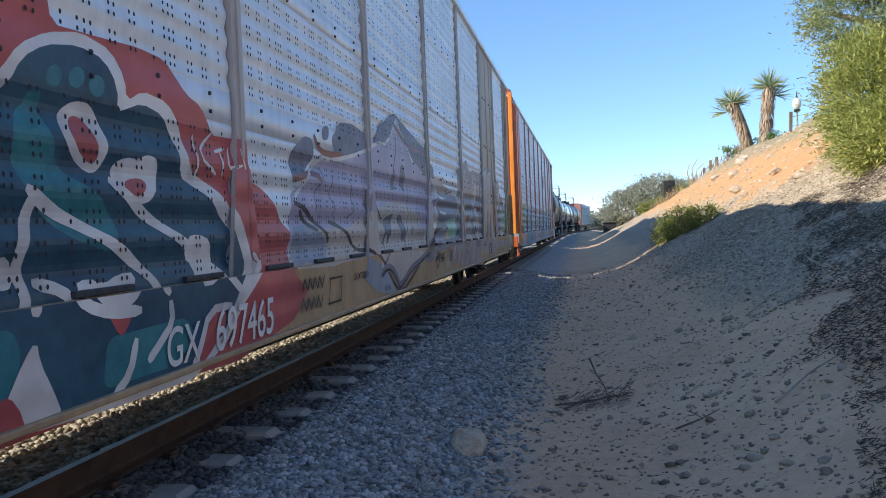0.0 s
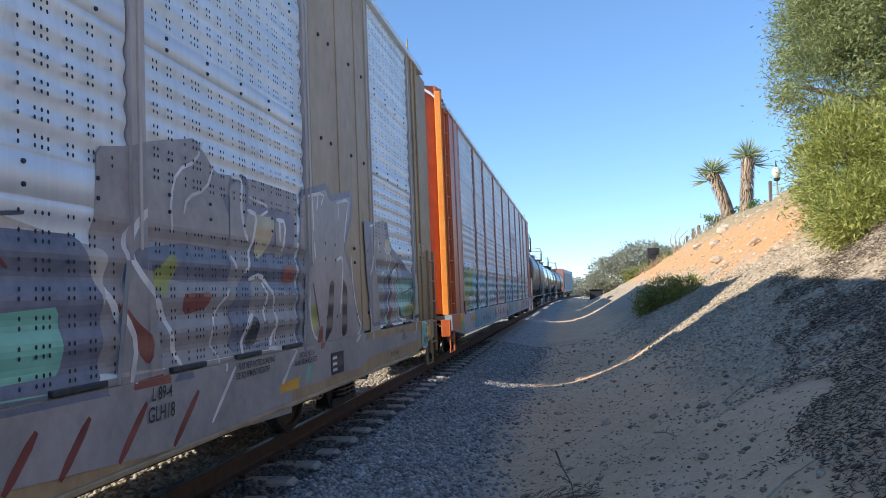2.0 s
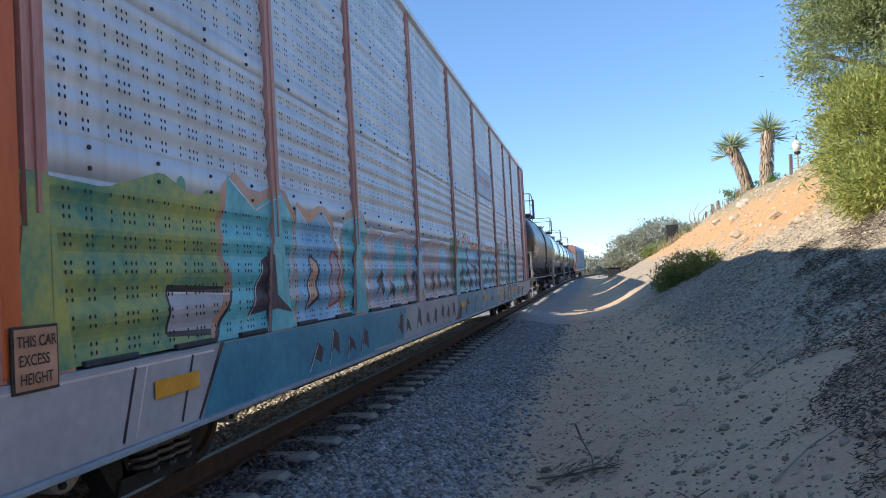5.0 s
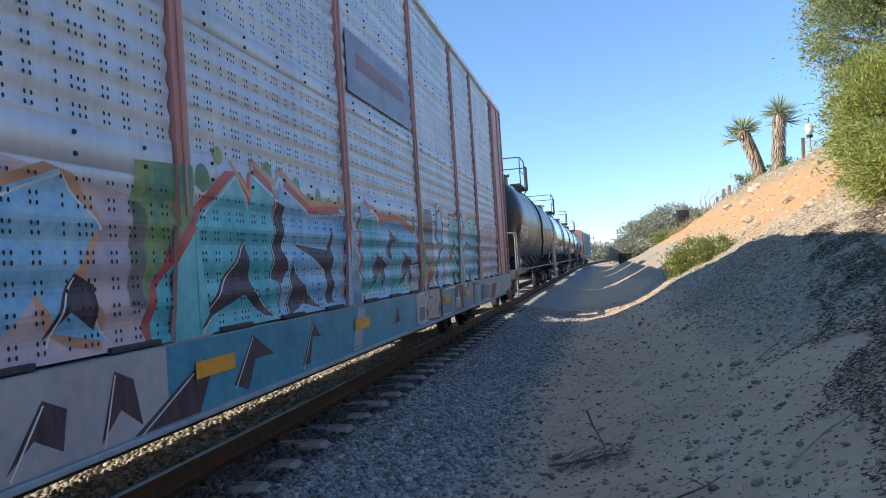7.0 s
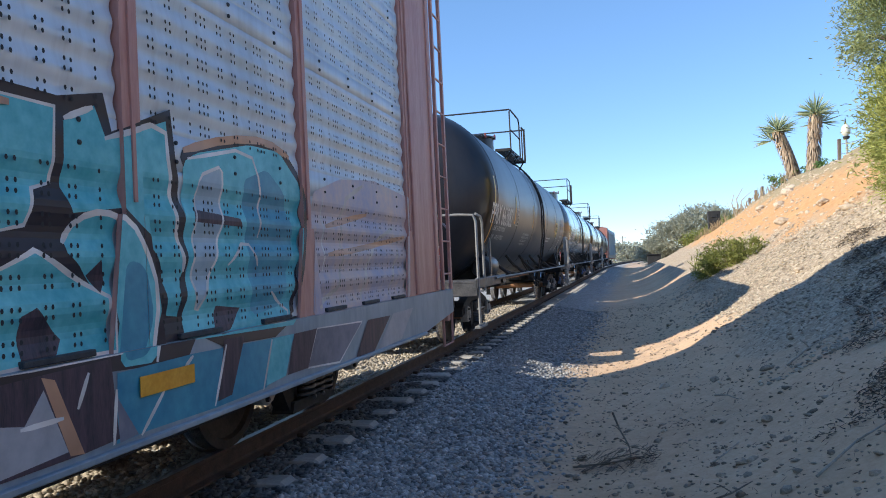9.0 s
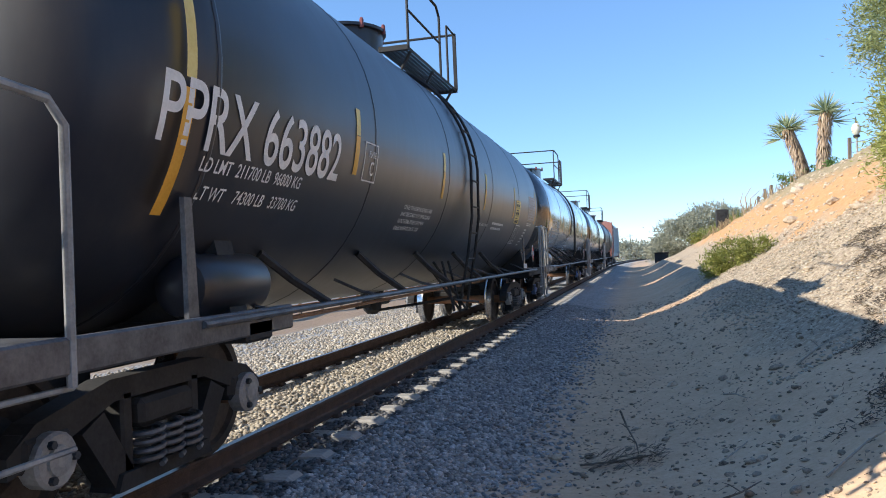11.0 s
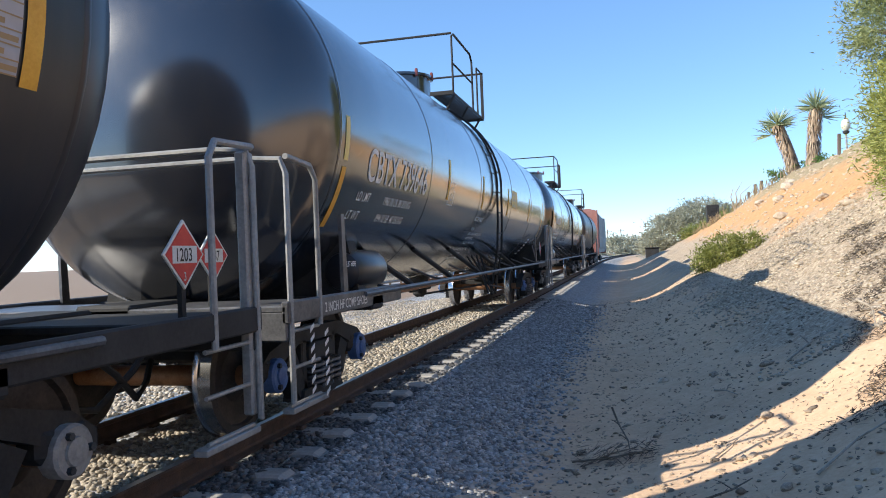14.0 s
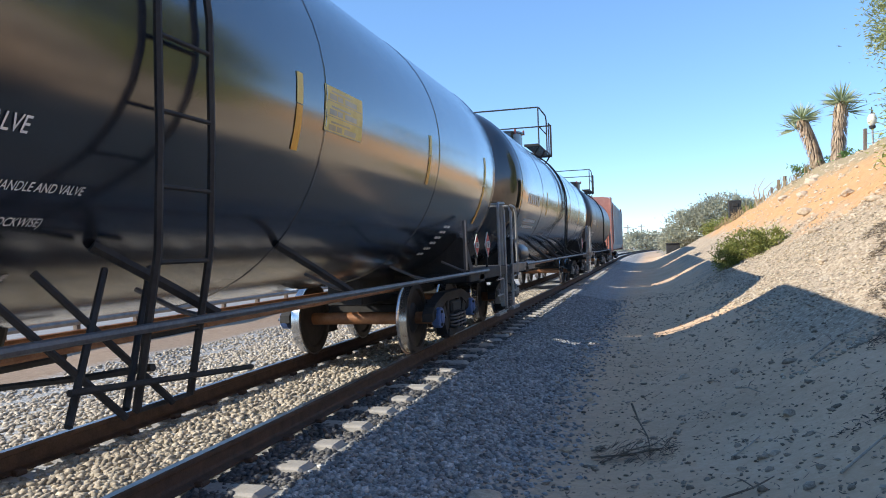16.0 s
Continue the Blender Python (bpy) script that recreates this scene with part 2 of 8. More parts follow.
def ground_material():
    m, nt, bsdf = tree("trackside_soil")
    vec = coords(nt)
    sep = nt.nodes.new("ShaderNodeSeparateXYZ")
    nt.links.new(vec, sep.inputs[0])
    n1, n2, n3 = noise_out(nt, vec, 0.7, 5), noise_out(nt, vec, 9, 5, 0.7), noise_out(nt, vec, 55, 3, 0.7)
    sand = ramp(nt, calc(nt, "ADD", calc(nt, "MULTIPLY", n1, 0.5), calc(nt, "MULTIPLY", n2, 0.5)), [(0.3, (0.47, 0.315, 0.195)), (0.55, (0.62, 0.435, 0.28)), (0.75, (0.71, 0.54, 0.38))])
    vor = nt.nodes.new("ShaderNodeTexVoronoi")
    nt.links.new(vec, vor.inputs["Vector"])
    vor.inputs["Scale"].default_value = 24
    grav = ramp(nt, vor.outputs["Color"], [(0.1, (0.15, 0.15, 0.15)), (0.5, (0.30, 0.30, 0.29)), (0.9, (0.48, 0.47, 0.46))])
    tangrav = ramp(nt, vor.outputs["Color"], [(0.1, (0.24, 0.185, 0.13)), (0.5, (0.37, 0.295, 0.21)), (0.9, (0.51, 0.43, 0.32))])
    clay = ramp(nt, n2, [(0.3, (0.40, 0.215, 0.09)), (0.55, (0.52, 0.30, 0.135)), (0.75, (0.55, 0.38, 0.21))])
    soft = calc(nt, "MULTIPLY", calc(nt, "SUBTRACT", n1, 0.5), 2.4)
    x = calc(nt, "ADD", sep.outputs[0], soft)
    xs = calc(nt, "ADD", sep.outputs[0], calc(nt, "MULTIPLY", calc(nt, "SUBTRACT", n2, 0.5), 0.9))

    def step(val, a, b):
        r = nt.nodes.new("ShaderNodeMapRange")
        r.interpolation_type = "SMOOTHSTEP"
        nt.links.new(val, r.inputs[0])
        r.inputs[1].default_value, r.inputs[2].default_value = a, b
        return r.outputs[0]

    edge = calc(nt, "ADD", xs, calc(nt, "MULTIPLY", soft, 0.45))
    col = mix(nt, step(edge, 2.2, 3.35), grav, sand)
    col = mix(nt, calc(nt, "MULTIPLY", step(x, 5.0, 5.8), step(sep.outputs[1], 8.2, 9.4)), col, tangrav)
    upper = calc(nt, "MULTIPLY", step(x, 7.6, 8.6), step(sep.outputs[1], 14, 20))
    col = mix(nt, upper, col, clay)
    grass = ramp(nt, n2, [(0.3, (0.22, 0.17, 0.09)), (0.7, (0.40, 0.32, 0.19))])
    col = mix(nt, step(x, 9.6, 10.6), col, grass)
    west = calc(nt, "SUBTRACT", 1.0, step(xs, -6.1, -5.5))
    rust = ramp(nt, n2, [(0.3, (0.21, 0.14, 0.09)), (0.7, (0.34, 0.25, 0.17))])
    col = mix(nt, west, col, rust)
    nt.links.new(col, bsdf.inputs["Base Color"])
    bsdf.inputs["Roughness"].default_value = 0.95
    h = calc(nt, "ADD", calc(nt, "MULTIPLY", n3, 0.5), calc(nt, "MULTIPLY", vor.outputs["Distance"], -0.7))
    bump(nt, bsdf, calc(nt, "ADD", h, n2), 0.5, 0.02)
    return m


M["soil"] = ground_material()


def build_ground():
    xs = np.concatenate([[-3000, -1200, -500, -200, -90, -50, -30, -20], np.arange(-14, -1.5, 0.5), np.arange(-1.5, 2.3, 0.1), np.arange(2.3, 10.5, 0.13), np.arange(10.6, 16, 0.5), [18, 22, 30, 50, 100, 250, 700, 3000]])
    ys = np.concatenate([[-3000, -1000, -300, -100, -50, -25, -12], np.arange(-6, 2, 0.5), np.arange(2, 20, 0.16), np.arange(20, 50, 0.4), np.arange(50, 110, 1.2), np.arange(110, 260, 8), [300, 400, 600, 1000, 1800, 3500]])
    nx, ny = len(xs), len(ys)
    v = []
    for y in ys:
        shift = track_x(y) if y < 400 else track_x(400)
        for x in xs:
            fade = max(0.0, 1 - abs(x) / 120)
            xx = x + shift * fade
            far = abs(y) > 300 or abs(x) > 200
            v.append((xx, y, -1.2 if far else ground_z(xx, y)))
    idx = np.arange(nx * ny).reshape(ny, nx)
    f = np.stack([idx[:-1, :-1], idx[:-1, 1:], idx[1:, 1:], idx[1:, :-1]], -1).reshape(-1, 4)
    me = bpy.data.meshes.new("ground")
    me.from_pydata(v, [], f.tolist())
    me.materials.append(M["soil"])
    me.polygons.foreach_set("use_smooth", [True] * len(me.polygons))
    tagged(new("ground", me), "sandy trackside path rising into an eroded orange earth bank", "ground", kind="structure")


build_ground()

ICO = []


def ico():
    if not ICO:
        bm = bmesh.new()
        bmesh.ops.create_icosphere(bm, subdivisions=1, radius=1)
        ICO.append((np.array([v.co[:] for v in bm.verts]), np.array([[v.index for v in f.verts] for f in bm.faces])))
        bm.free()
    return ICO[0]


def scatter(name, places, sizes, mat, label, category, seed, flat=0.7, sink=0.25):
    """One mesh of many angular stones."""
    rng = np.random.default_rng(seed)
    base, tri = ico()
    n = len(places)
    v = base[None] * (1 + rng.uniform(-0.28, 0.28, (n, len(base), 1)))
    v = v * np.stack([rng.uniform(0.7, 1.2, n), rng.uniform(0.7, 1.2, n), rng.uniform(0.5, 1.0, n) * flat], -1)[:, None]
    a, b = rng.uniform(0, math.tau, n), rng.uniform(-0.6, 0.6, n)
    ca, sa, cb, sb = np.cos(a)[:, None], np.sin(a)[:, None], np.cos(b)[:, None], np.sin(b)[:, None]
    x, y, z = v[..., 0], v[..., 1], v[..., 2]
    y, z = y * cb - z * sb, y * sb + z * cb
    x, y = x * ca - y * sa, x * sa + y * ca
    s = np.asarray(sizes)[:, None]
    p = np.asarray(places)
    v = np.stack([x * s + p[:, :1], y * s + p[:, 1:2], z * s + p[:, 2:3] + s * (0.5 - sink)], -1).reshape(-1, 3)
    f = (tri[None] + np.arange(n)[:, None, None] * len(base)).reshape(-1, 3)
    me = bpy.data.meshes.new(name)
    me.vertices.add(len(v))
    me.vertices.foreach_set("co", v.ravel())
    me.loops.add(f.size)
    me.loops.foreach_set("vertex_index", f.ravel())
    me.polygons.add(len(f))
    me.polygons.foreach_set("loop_start", np.arange(0, f.size, 3))
    me.polygons.foreach_set("loop_total", np.full(len(f), 3))
    me.materials.append(M[mat])
    me.update()
    me.validate()
    return tagged(new(name, me), label, category, kind="stuff")


# ---- track ----
RAIL = [(-0.075, -0.172), (0.075, -0.172), (0.075, -0.160), (0.02, -0.145), (0.009, -0.125), (0.009, -0.05), (0.036, -0.036), (0.037, -0.012), (0.028, -0.001), (-0.028, -0.001), (-0.037, -0.012), (-0.036, -0.036), (-0.009, -0.05), (-0.009, -0.125), (-0.02, -0.145), (-0.075, -0.160)]


def build_track():
    track = thing("railway_track", "single railway track, rusty rails on concrete sleepers", "railway track")
    track["kind"] = "structure"
    ys = [-60, -30] + list(np.arange(-20, CURVE_Y, 14)) + list(np.arange(CURVE_Y, 330, 8))
    for side in (-0.755, 0.755):
        g = Geo()
        n = len(RAIL)
        v = [(side + px + track_x(y), y, pz) for y in ys for px, pz in RAIL]
        g.v = v
        for i in range(len(ys) - 1):
            for k in range(n):
                g.f.append((i * n + k, i * n + (k + 1) % n, (i + 1) * n + (k + 1) % n, (i + 1) * n + k))
                g.m.append(1 if k in (8, 9) else 0)
        part("rail", g, ["rail_side", "rail_top"], track, "rusty steel rail with a polished head")
    g = Geo()
    prof = [(-0.14, -0.42), (0.14, -0.42), (0.11, -0.2), (0.085, -0.185), (-0.085, -0.185), (-0.11, -0.2)]
    v, f = [], []
    for x, dz in ((-1.33, -0.03), (-1.29, 0), (-0.5, 0), (-0.25, -0.04), (0.25, -0.04), (0.5, 0), (1.29, 0), (1.33, -0.03)):
        v += [(x, a, b + (dz if b > -0.3 else 0)) for a, b in prof]
    for i in range(7):
        f += [(i * 6 + k, i * 6 + (k + 1) % 6, i * 6 + 6 + (k + 1) % 6, i * 6 + 6 + k) for k in range(6)]
    f += [tuple(range(6))[::-1], tuple(range(42, 48))]
    g.add(v, f)
    for sx in (-0.755, 0.755):
        for off in (-0.1, 0.1):
            g.box(sx + off - 0.035, sx + off + 0.035, -0.05, 0.05, -0.185, -0.145, 0.01, 1)
    me = g.mesh("sleeper", ["concrete", "rail_side"])
    rng = random.Random(3)
    k = 0
    y = 5.05 - 0.61 * 14
    while k < 290:
        part("sleeper", me, None, track, at=pose(track_x(y) + rng.uniform(-0.015, 0.015), y, rng.uniform(-0.012, 0.004), 0, 0, rng.uniform(-0.7, 0.7)))
        y += 0.61
        k += 1


build_track()

# ---- train materials ----
def metal_sheet(name, dark, light, rough, metal, streak):
    """Weathered galvanised sheet with vertical runs of dirt."""
    m, nt, bsdf = tree(name)
    vec, run = coords(nt), coords(nt, (1, 6, 0.25))
    n1, n2, n3 = noise_out(nt, vec, 1.3, 5), noise_out(nt, run, 2.2, 5, 0.7), noise_out(nt, vec, 40, 2)
    col = ramp(nt, n1, [(0.35, dark), (0.65, light)])
    col = mix(nt, ramp(nt, n2, [(0.45, (0, 0, 0)), (0.75, (streak, streak, streak))]), col, (0.19, 0.14, 0.10))
    nt.links.new(col, bsdf.inputs["Base Color"])
    bsdf.inputs["Metallic"].default_value = metal
    nt.links.new(calc(nt, "ADD", calc(nt, "MULTIPLY", n2, 0.25), rough), bsdf.inputs["Roughness"])
    bump(nt, bsdf, n3, 0.08, 0.005)
    return m


M["panel"] = metal_sheet("galvanised_panel", (0.70, 0.77, 0.84), (0.84, 0.89, 0.93), 0.26, 0.2, 0.16)
M["dull_panel"] = metal_sheet("dull_galvanised_panel", (0.50, 0.58, 0.66), (0.66, 0.73, 0.80), 0.30, 0.25, 0.2)
M["gold_panel"] = plain("golden_tan_paint", (0.34, 0.25, 0.15), (0.48, 0.37, 0.24), 1.0, 0.5, 0.0, 0.08, (1, 1, 0.6))
M["tan_post"] = plain("yellowed_post_paint", (0.38, 0.345, 0.325), (0.56, 0.52, 0.49), 2, 0.55, 0.0, 0.1, (1, 3, 0.4))
M["red_post"] = plain("oxide_red_post_paint", (0.38, 0.175, 0.155), (0.54, 0.32, 0.28), 2, 0.5, 0.0, 0.1, (1, 3, 0.4))
M["orange"] = plain("orange_car_paint", (0.46, 0.10, 0.028), (0.62, 0.165, 0.05), 1.6, 0.4, 0.0, 0.06, (1, 2, 0.4))
M["orange_bright"] = plain("bright_orange_paint", (0.80, 0.24, 0.03), (0.92, 0.36, 0.07), 2, 0.45, 0.0, 0.06)
M["gold_post"] = plain("mustard_brown_paint", (0.27, 0.175, 0.08), (0.42, 0.295, 0.15), 1.2, 0.55, 0.0, 0.1, (1, 1, 0.6))
M["sill_tan"] = plain("tan_sill_paint", (0.30, 0.205, 0.11), (0.47, 0.345, 0.20), 1.5, 0.5, 0.0, 0.1, (1, 1, 0.4))
M["sill_blue"] = plain("blue_grey_sill_paint", (0.20, 0.26, 0.32), (0.36, 0.43, 0.49), 1.2, 0.5, 0.0, 0.1, (1, 1, 0.4))
M["hole"] = plain("perforation", (0.015, 0.018, 0.022), (0.03, 0.034, 0.04), 20, 0.8, 0.0, 0.0)
M["bolt"] = plain("dark_bolt", (0.03, 0.035, 0.045), (0.07, 0.08, 0.09), 20, 0.6, 0.4, 0.0)
M["white"] = plain("white_stencil", (0.62, 0.62, 0.60), (0.82, 0.82, 0.80), 8, 0.6, 0.0, 0.0)
M["ink"] = plain("black_stencil", (0.02, 0.02, 0.02), (0.05, 0.045, 0.04), 8, 0.6, 0.0, 0.0)
M["yellow"] = plain("yellow_reflective", (0.62, 0.30, 0.02), (0.78, 0.44, 0.05), 6, 0.45, 0.0, 0.0)
M["pale_yellow"] = plain("yellow_label", (0.66, 0.50, 0.12), (0.78, 0.64, 0.22), 6, 0.5, 0.0, 0.0)
M["red_sign"] = plain("red_placard", (0.50, 0.03, 0.03), (0.66, 0.06, 0.05), 6, 0.45, 0.0, 0.0)
M["blue_cap"] = plain("blue_bearing_cap", (0.05, 0.10, 0.26), (0.10, 0.17, 0.36), 6, 0.5, 0.1, 0.1)
M["grey_metal"] = plain("grey_painted_bar", (0.20, 0.20, 0.20), (0.36, 0.36, 0.35), 5, 0.5, 0.1, 0.1)
M["pipe"] = plain("dull_pipe", (0.07, 0.07, 0.075), (0.17, 0.17, 0.175), 5, 0.45, 0.3, 0.1)
# maroon lightened and greyed: distance haze is mixed into the colour
M["maroon"] = plain("hazed_maroon_paint", (0.27, 0.12, 0.10), (0.40, 0.21, 0.175), 1.4, 0.55, 0.0, 0.08)
M["pale_car"] = plain("pale_green_grey_paint", (0.42, 0.46, 0.45), (0.58, 0.61, 0.60), 1.2, 0.55, 0.0, 0.08)


def gloss_black(name, rough, low, dirt):
    m, nt, bsdf = tree(name)
    vec = coords(nt)
    run = coords(nt, (1, 3, 0.3))
    n1, n2 = noise_out(nt, vec, 0.9, 5), noise_out(nt, run, 2.5, 5, 0.7)
    sep = nt.nodes.new("ShaderNodeSeparateXYZ")
    nt.links.new(vec, sep.inputs[0])
    dirt_free = 0.5 if dirt < 0.1 else 0.0
    col = ramp(nt, n1, [(0.35, (0.012, 0.014, 0.021)), (0.7, (0.025, 0.027, 0.034))])
    dust = ramp(nt, calc(nt, "ADD", n2, calc(nt, "MULTIPLY", n1, 0.4)), [(0.62, (0, 0, 0)), (0.95, (dirt, dirt, dirt))])
    col = mix(nt, dust, col, (0.13, 0.10, 0.075))
    nt.links.new(col, bsdf.inputs["Base Color"])
    nt.links.new(calc(nt, "ADD", calc(nt, "MULTIPLY", n2, low), rough), bsdf.inputs["Roughness"])
    bsdf.inputs["Specular IOR Level"].default_value = 0.3 + 1.4 * dirt_free
    bsdf.inputs["Coat Weight"].default_value = 0.6 + dirt_free * 0.8
    bsdf.inputs["Coat Roughness"].default_value = rough
    wav = noise_out(nt, coords(nt, (1, 0.5, 1)), 1.6, 2)
    bump(nt, bsdf, wav, 0.06, 0.02)
    return m


M["tank_dull"] = gloss_black("dusty_black_tank_paint", 0.34, 0.18, 0.12)
M["tank_gloss"] = gloss_black("glossy_black_tank_paint", 0.14, 0.12, 0.08)


def spray(name, colour, vary=0.25):
    """Spray paint over a ribbed panel."""
    m, nt, bsdf = tree(name)
    vec = coords(nt)
    n = noise_out(nt, vec, 1.8, 4)
    dark, light = [c * (1 - vary) for c in colour], [min(c * (1 + vary), 0.9) for c in colour]
    nt.links.new(ramp(nt, n, [(0.35, dark), (0.65, light)]), bsdf.inputs["Base Color"])
    bsdf.inputs["Roughness"].default_value = 0.4
    bsdf.inputs["Metallic"].default_value = 0.1
    sep = nt.nodes.new("ShaderNodeSeparateXYZ")
    nt.links.new(vec, sep.inputs[0])
    rib = calc(nt, "SINE", calc(nt, "MULTIPLY", sep.outputs[2], math.tau / 0.21))
    bump(nt, bsdf, rib, 0.35, 0.012)
    return m


for key, colour in {"teal": (0.045, 0.26, 0.31), "deep_teal": (0.015, 0.08, 0.11), "aqua": (0.10, 0.42, 0.50), "sky_paint": (0.16, 0.38, 0.58), "lilac": (0.46, 0.43, 0.58), "slate": (0.21, 0.22, 0.29), "crimson": (0.42, 0.095, 0.10), "chalk": (0.66, 0.66, 0.66), "soot": (0.025, 0.022, 0.035), "mint": (0.22, 0.50, 0.40), "olive": (0.34, 0.36, 0.10), "leaf_paint": (0.10, 0.28, 0.17), "ash": (0.40, 0.40, 0.44), "peach": (0.50, 0.30, 0.20), "rust_paint": (0.22, 0.06, 0.05), "sand_paint": (0.46, 0.40, 0.26)}.items():
    M[key] = spray(key + "_spray", colour)


# ---- shapes shared by the cars ----
def text_flat(body, height, squeeze=0.8):
    """Points and faces of a line of lettering, from (0, 0), cut into rows so that it can bend."""
    cu = bpy.data.curves.new("lettering", "FONT")
    cu.body, cu.size, cu.offset = body, height / 0.7, height * 0.012
    ob = bpy.data.objects.new("lettering", cu)
    scene.collection.objects.link(ob)
    dg = bpy.context.evaluated_depsgraph_get()
    me = bpy.data.meshes.new_from_object(ob.evaluated_get(dg))
    bpy.data.objects.remove(ob)
    bpy.data.curves.remove(cu)
    bm = bmesh.new()
    bm.from_mesh(me)
    bmesh.ops.triangulate(bm, faces=bm.faces)
    if height > 0.12:
        for k in range(1, 4):
            bmesh.ops.bisect_plane(bm, geom=bm.verts[:] + bm.edges[:] + bm.faces[:], plane_co=(0, height * k / 4, 0), plane_no=(0, 1, 0))
    bm.verts.index_update()
    out = [(v.co.x * squeeze, v.co.y) for v in bm.verts], [[v.index for v in f.verts] for f in bm.faces]
    bm.free()
    bpy.data.meshes.remove(me)
    return out


def on_wall(g, pts, faces, y, z, x, m=0, slant=0.0):
    g.add([(x, y + a + b * slant, z + b) for a, b in pts], faces, m)


def on_tank(g, pts, faces, y, z, r, zc, m=0, lift=0.0038, slant=0.0):
    """Lays a flat figure on the tank's flank; heights run along the curve."""
    a0 = math.asin((z - zc) / r)
    g.add([((r + lift) * math.cos(a0 + b / r), y + a + b * slant, zc + (r + lift) * math.sin(a0 + b / r)) for a, b in pts], faces, m)


def rect(w, h, n=6):
    pts = [(a, h * k / n) for k in range(n + 1) for a in (0, w)]
    return pts, [(2 * k, 2 * k + 1, 2 * k + 3, 2 * k + 2) for k in range(n)]


def chaikin(pts, rounds=2, closed=True):
    for _ in range(rounds):
        out = []
        n = len(pts)
        for i in range(n if closed else n - 1):
            a, b = pts[i], pts[(i + 1) % n]
            out += [(a[0] * 0.75 + b[0] * 0.25, a[1] * 0.75 + b[1] * 0.25), (a[0] * 0.25 + b[0] * 0.75, a[1] * 0.25 + b[1] * 0.75)]
        pts = out if closed else [pts[0]] + out + [pts[-1]]
    return pts


def soften(pts, rounds):
    """Rounds the corners of an outline, at most 4 cm from each."""
    cut = 0.035
    for _ in range(rounds):
        out, n = [], len(pts)
        for i in range(n):
            p = Vector(pts[i])
            for q in (Vector(pts[i - 1]), Vector(pts[(i + 1) % n])):
                d = q - p
                out.append(tuple(p + d * min(0.3, cut / max(d.length, 1e-6))))
        pts, cut = out, cut * 0.4
    return pts


def blob(bm, pts, layer, m, rounds=2):
    pts = soften(pts, rounds)
    corners = [bm.verts.new((layer, a, b)) for a, b in pts]
    for tri in tessellate_polygon([[Vector((a, b, 0)) for a, b in pts]]):
        f = bm.faces.new([corners[k] for k in tri])
        f.material_index = m


def ribbon(bm, pts, w, layer, m, rounds=2):
    pts = chaikin(pts, rounds, False)
    left, right = [], []
    for i, p in enumerate(pts):
        a, b = pts[max(i - 1, 0)], pts[min(i + 1, len(pts) - 1)]
        d = Vector((b[0] - a[0], b[1] - a[1])).normalized()
        k = w / 2 * (0.55 if i in (0, len(pts) - 1) else 1)
        left.append(bm.verts.new((layer + 0.00002 * i, p[0] - d.y * k, p[1] + d.x * k)))
        right.append(bm.verts.new((layer + 0.00002 * i, p[0] + d.y * k, p[1] - d.x * k)))
    for i in range(len(pts) - 1):
        f = bm.faces.new((left[i], right[i], right[i + 1], left[i + 1]))
        f.material_index = m


PANEL_X, POST_X, SILL_X, SILL_TOP, ROOF_Z = 1.52, 1.542, 1.57, 0.985, 4.98


RIB = 0.026


def lay_paint(name, bm, mats, parent, posts, label):
    """Lays painted figures over panels, posts and sill, each piece on the face that it covers."""
    bmesh.ops.triangulate(bm, faces=bm.faces)
    steps = [1.0 + 0.84 * k / 32 for k in range(33)]
    cuts = [((0, 0, z), (0, 0, 1)) for z in [SILL_TOP] + steps] + [((0, y, 0), (0, 1, 0)) for a, b in posts for y in (a, b)]
    flares = [(a, b) for a, b in posts if b - a < 0.5]
    for a, b in flares:
        cuts += [((0, a - 0.13, SILL_TOP), (0, 0.635, -0.10)), ((0, b + 0.13, SILL_TOP), (0, 0.635, 0.10))]
    cuts.append(((0, 0, 1.62), (0, 0, 1)))
    for co, no in cuts:
        bmesh.ops.bisect_plane(bm, geom=bm.verts[:] + bm.edges[:] + bm.faces[:], plane_co=co, plane_no=no)
    bmesh.ops.split_edges(bm, edges=bm.edges)
    for f in bm.faces:
        c = f.calc_center_median()
        x = SILL_X if c.z < SILL_TOP else POST_X if any(a < c.y < b for a, b in posts) else PANEL_X
        slope = 0.13 - 0.10 * (c.z - SILL_TOP) / 0.635
        if x == PANEL_X and c.z < 1.62 and any(a - slope < c.y < b + slope for a, b in flares):
            x = PANEL_X + 0.024
        for v in f.verts:
            z = round((v.co.z - 1.0) / 0.84 * 32, 3)
            k = math.floor(z)
            dip = [RIB * (0.5 - 0.5 * math.cos(math.tau * i / 8)) for i in (k, k + 1)]
            down = dip[0] + (dip[1] - dip[0]) * (z - k) if x == PANEL_X and 0 <= z <= 32 else 0.0
            v.co.x += x + 0.0015 - down
    me = bpy.data.meshes.new(name)
    bm.to_mesh(me)
    bm.free()
    for k in mats:
        me.materials.append(M[k])
    return part(name, me, None, parent, label)


SHARED = {}


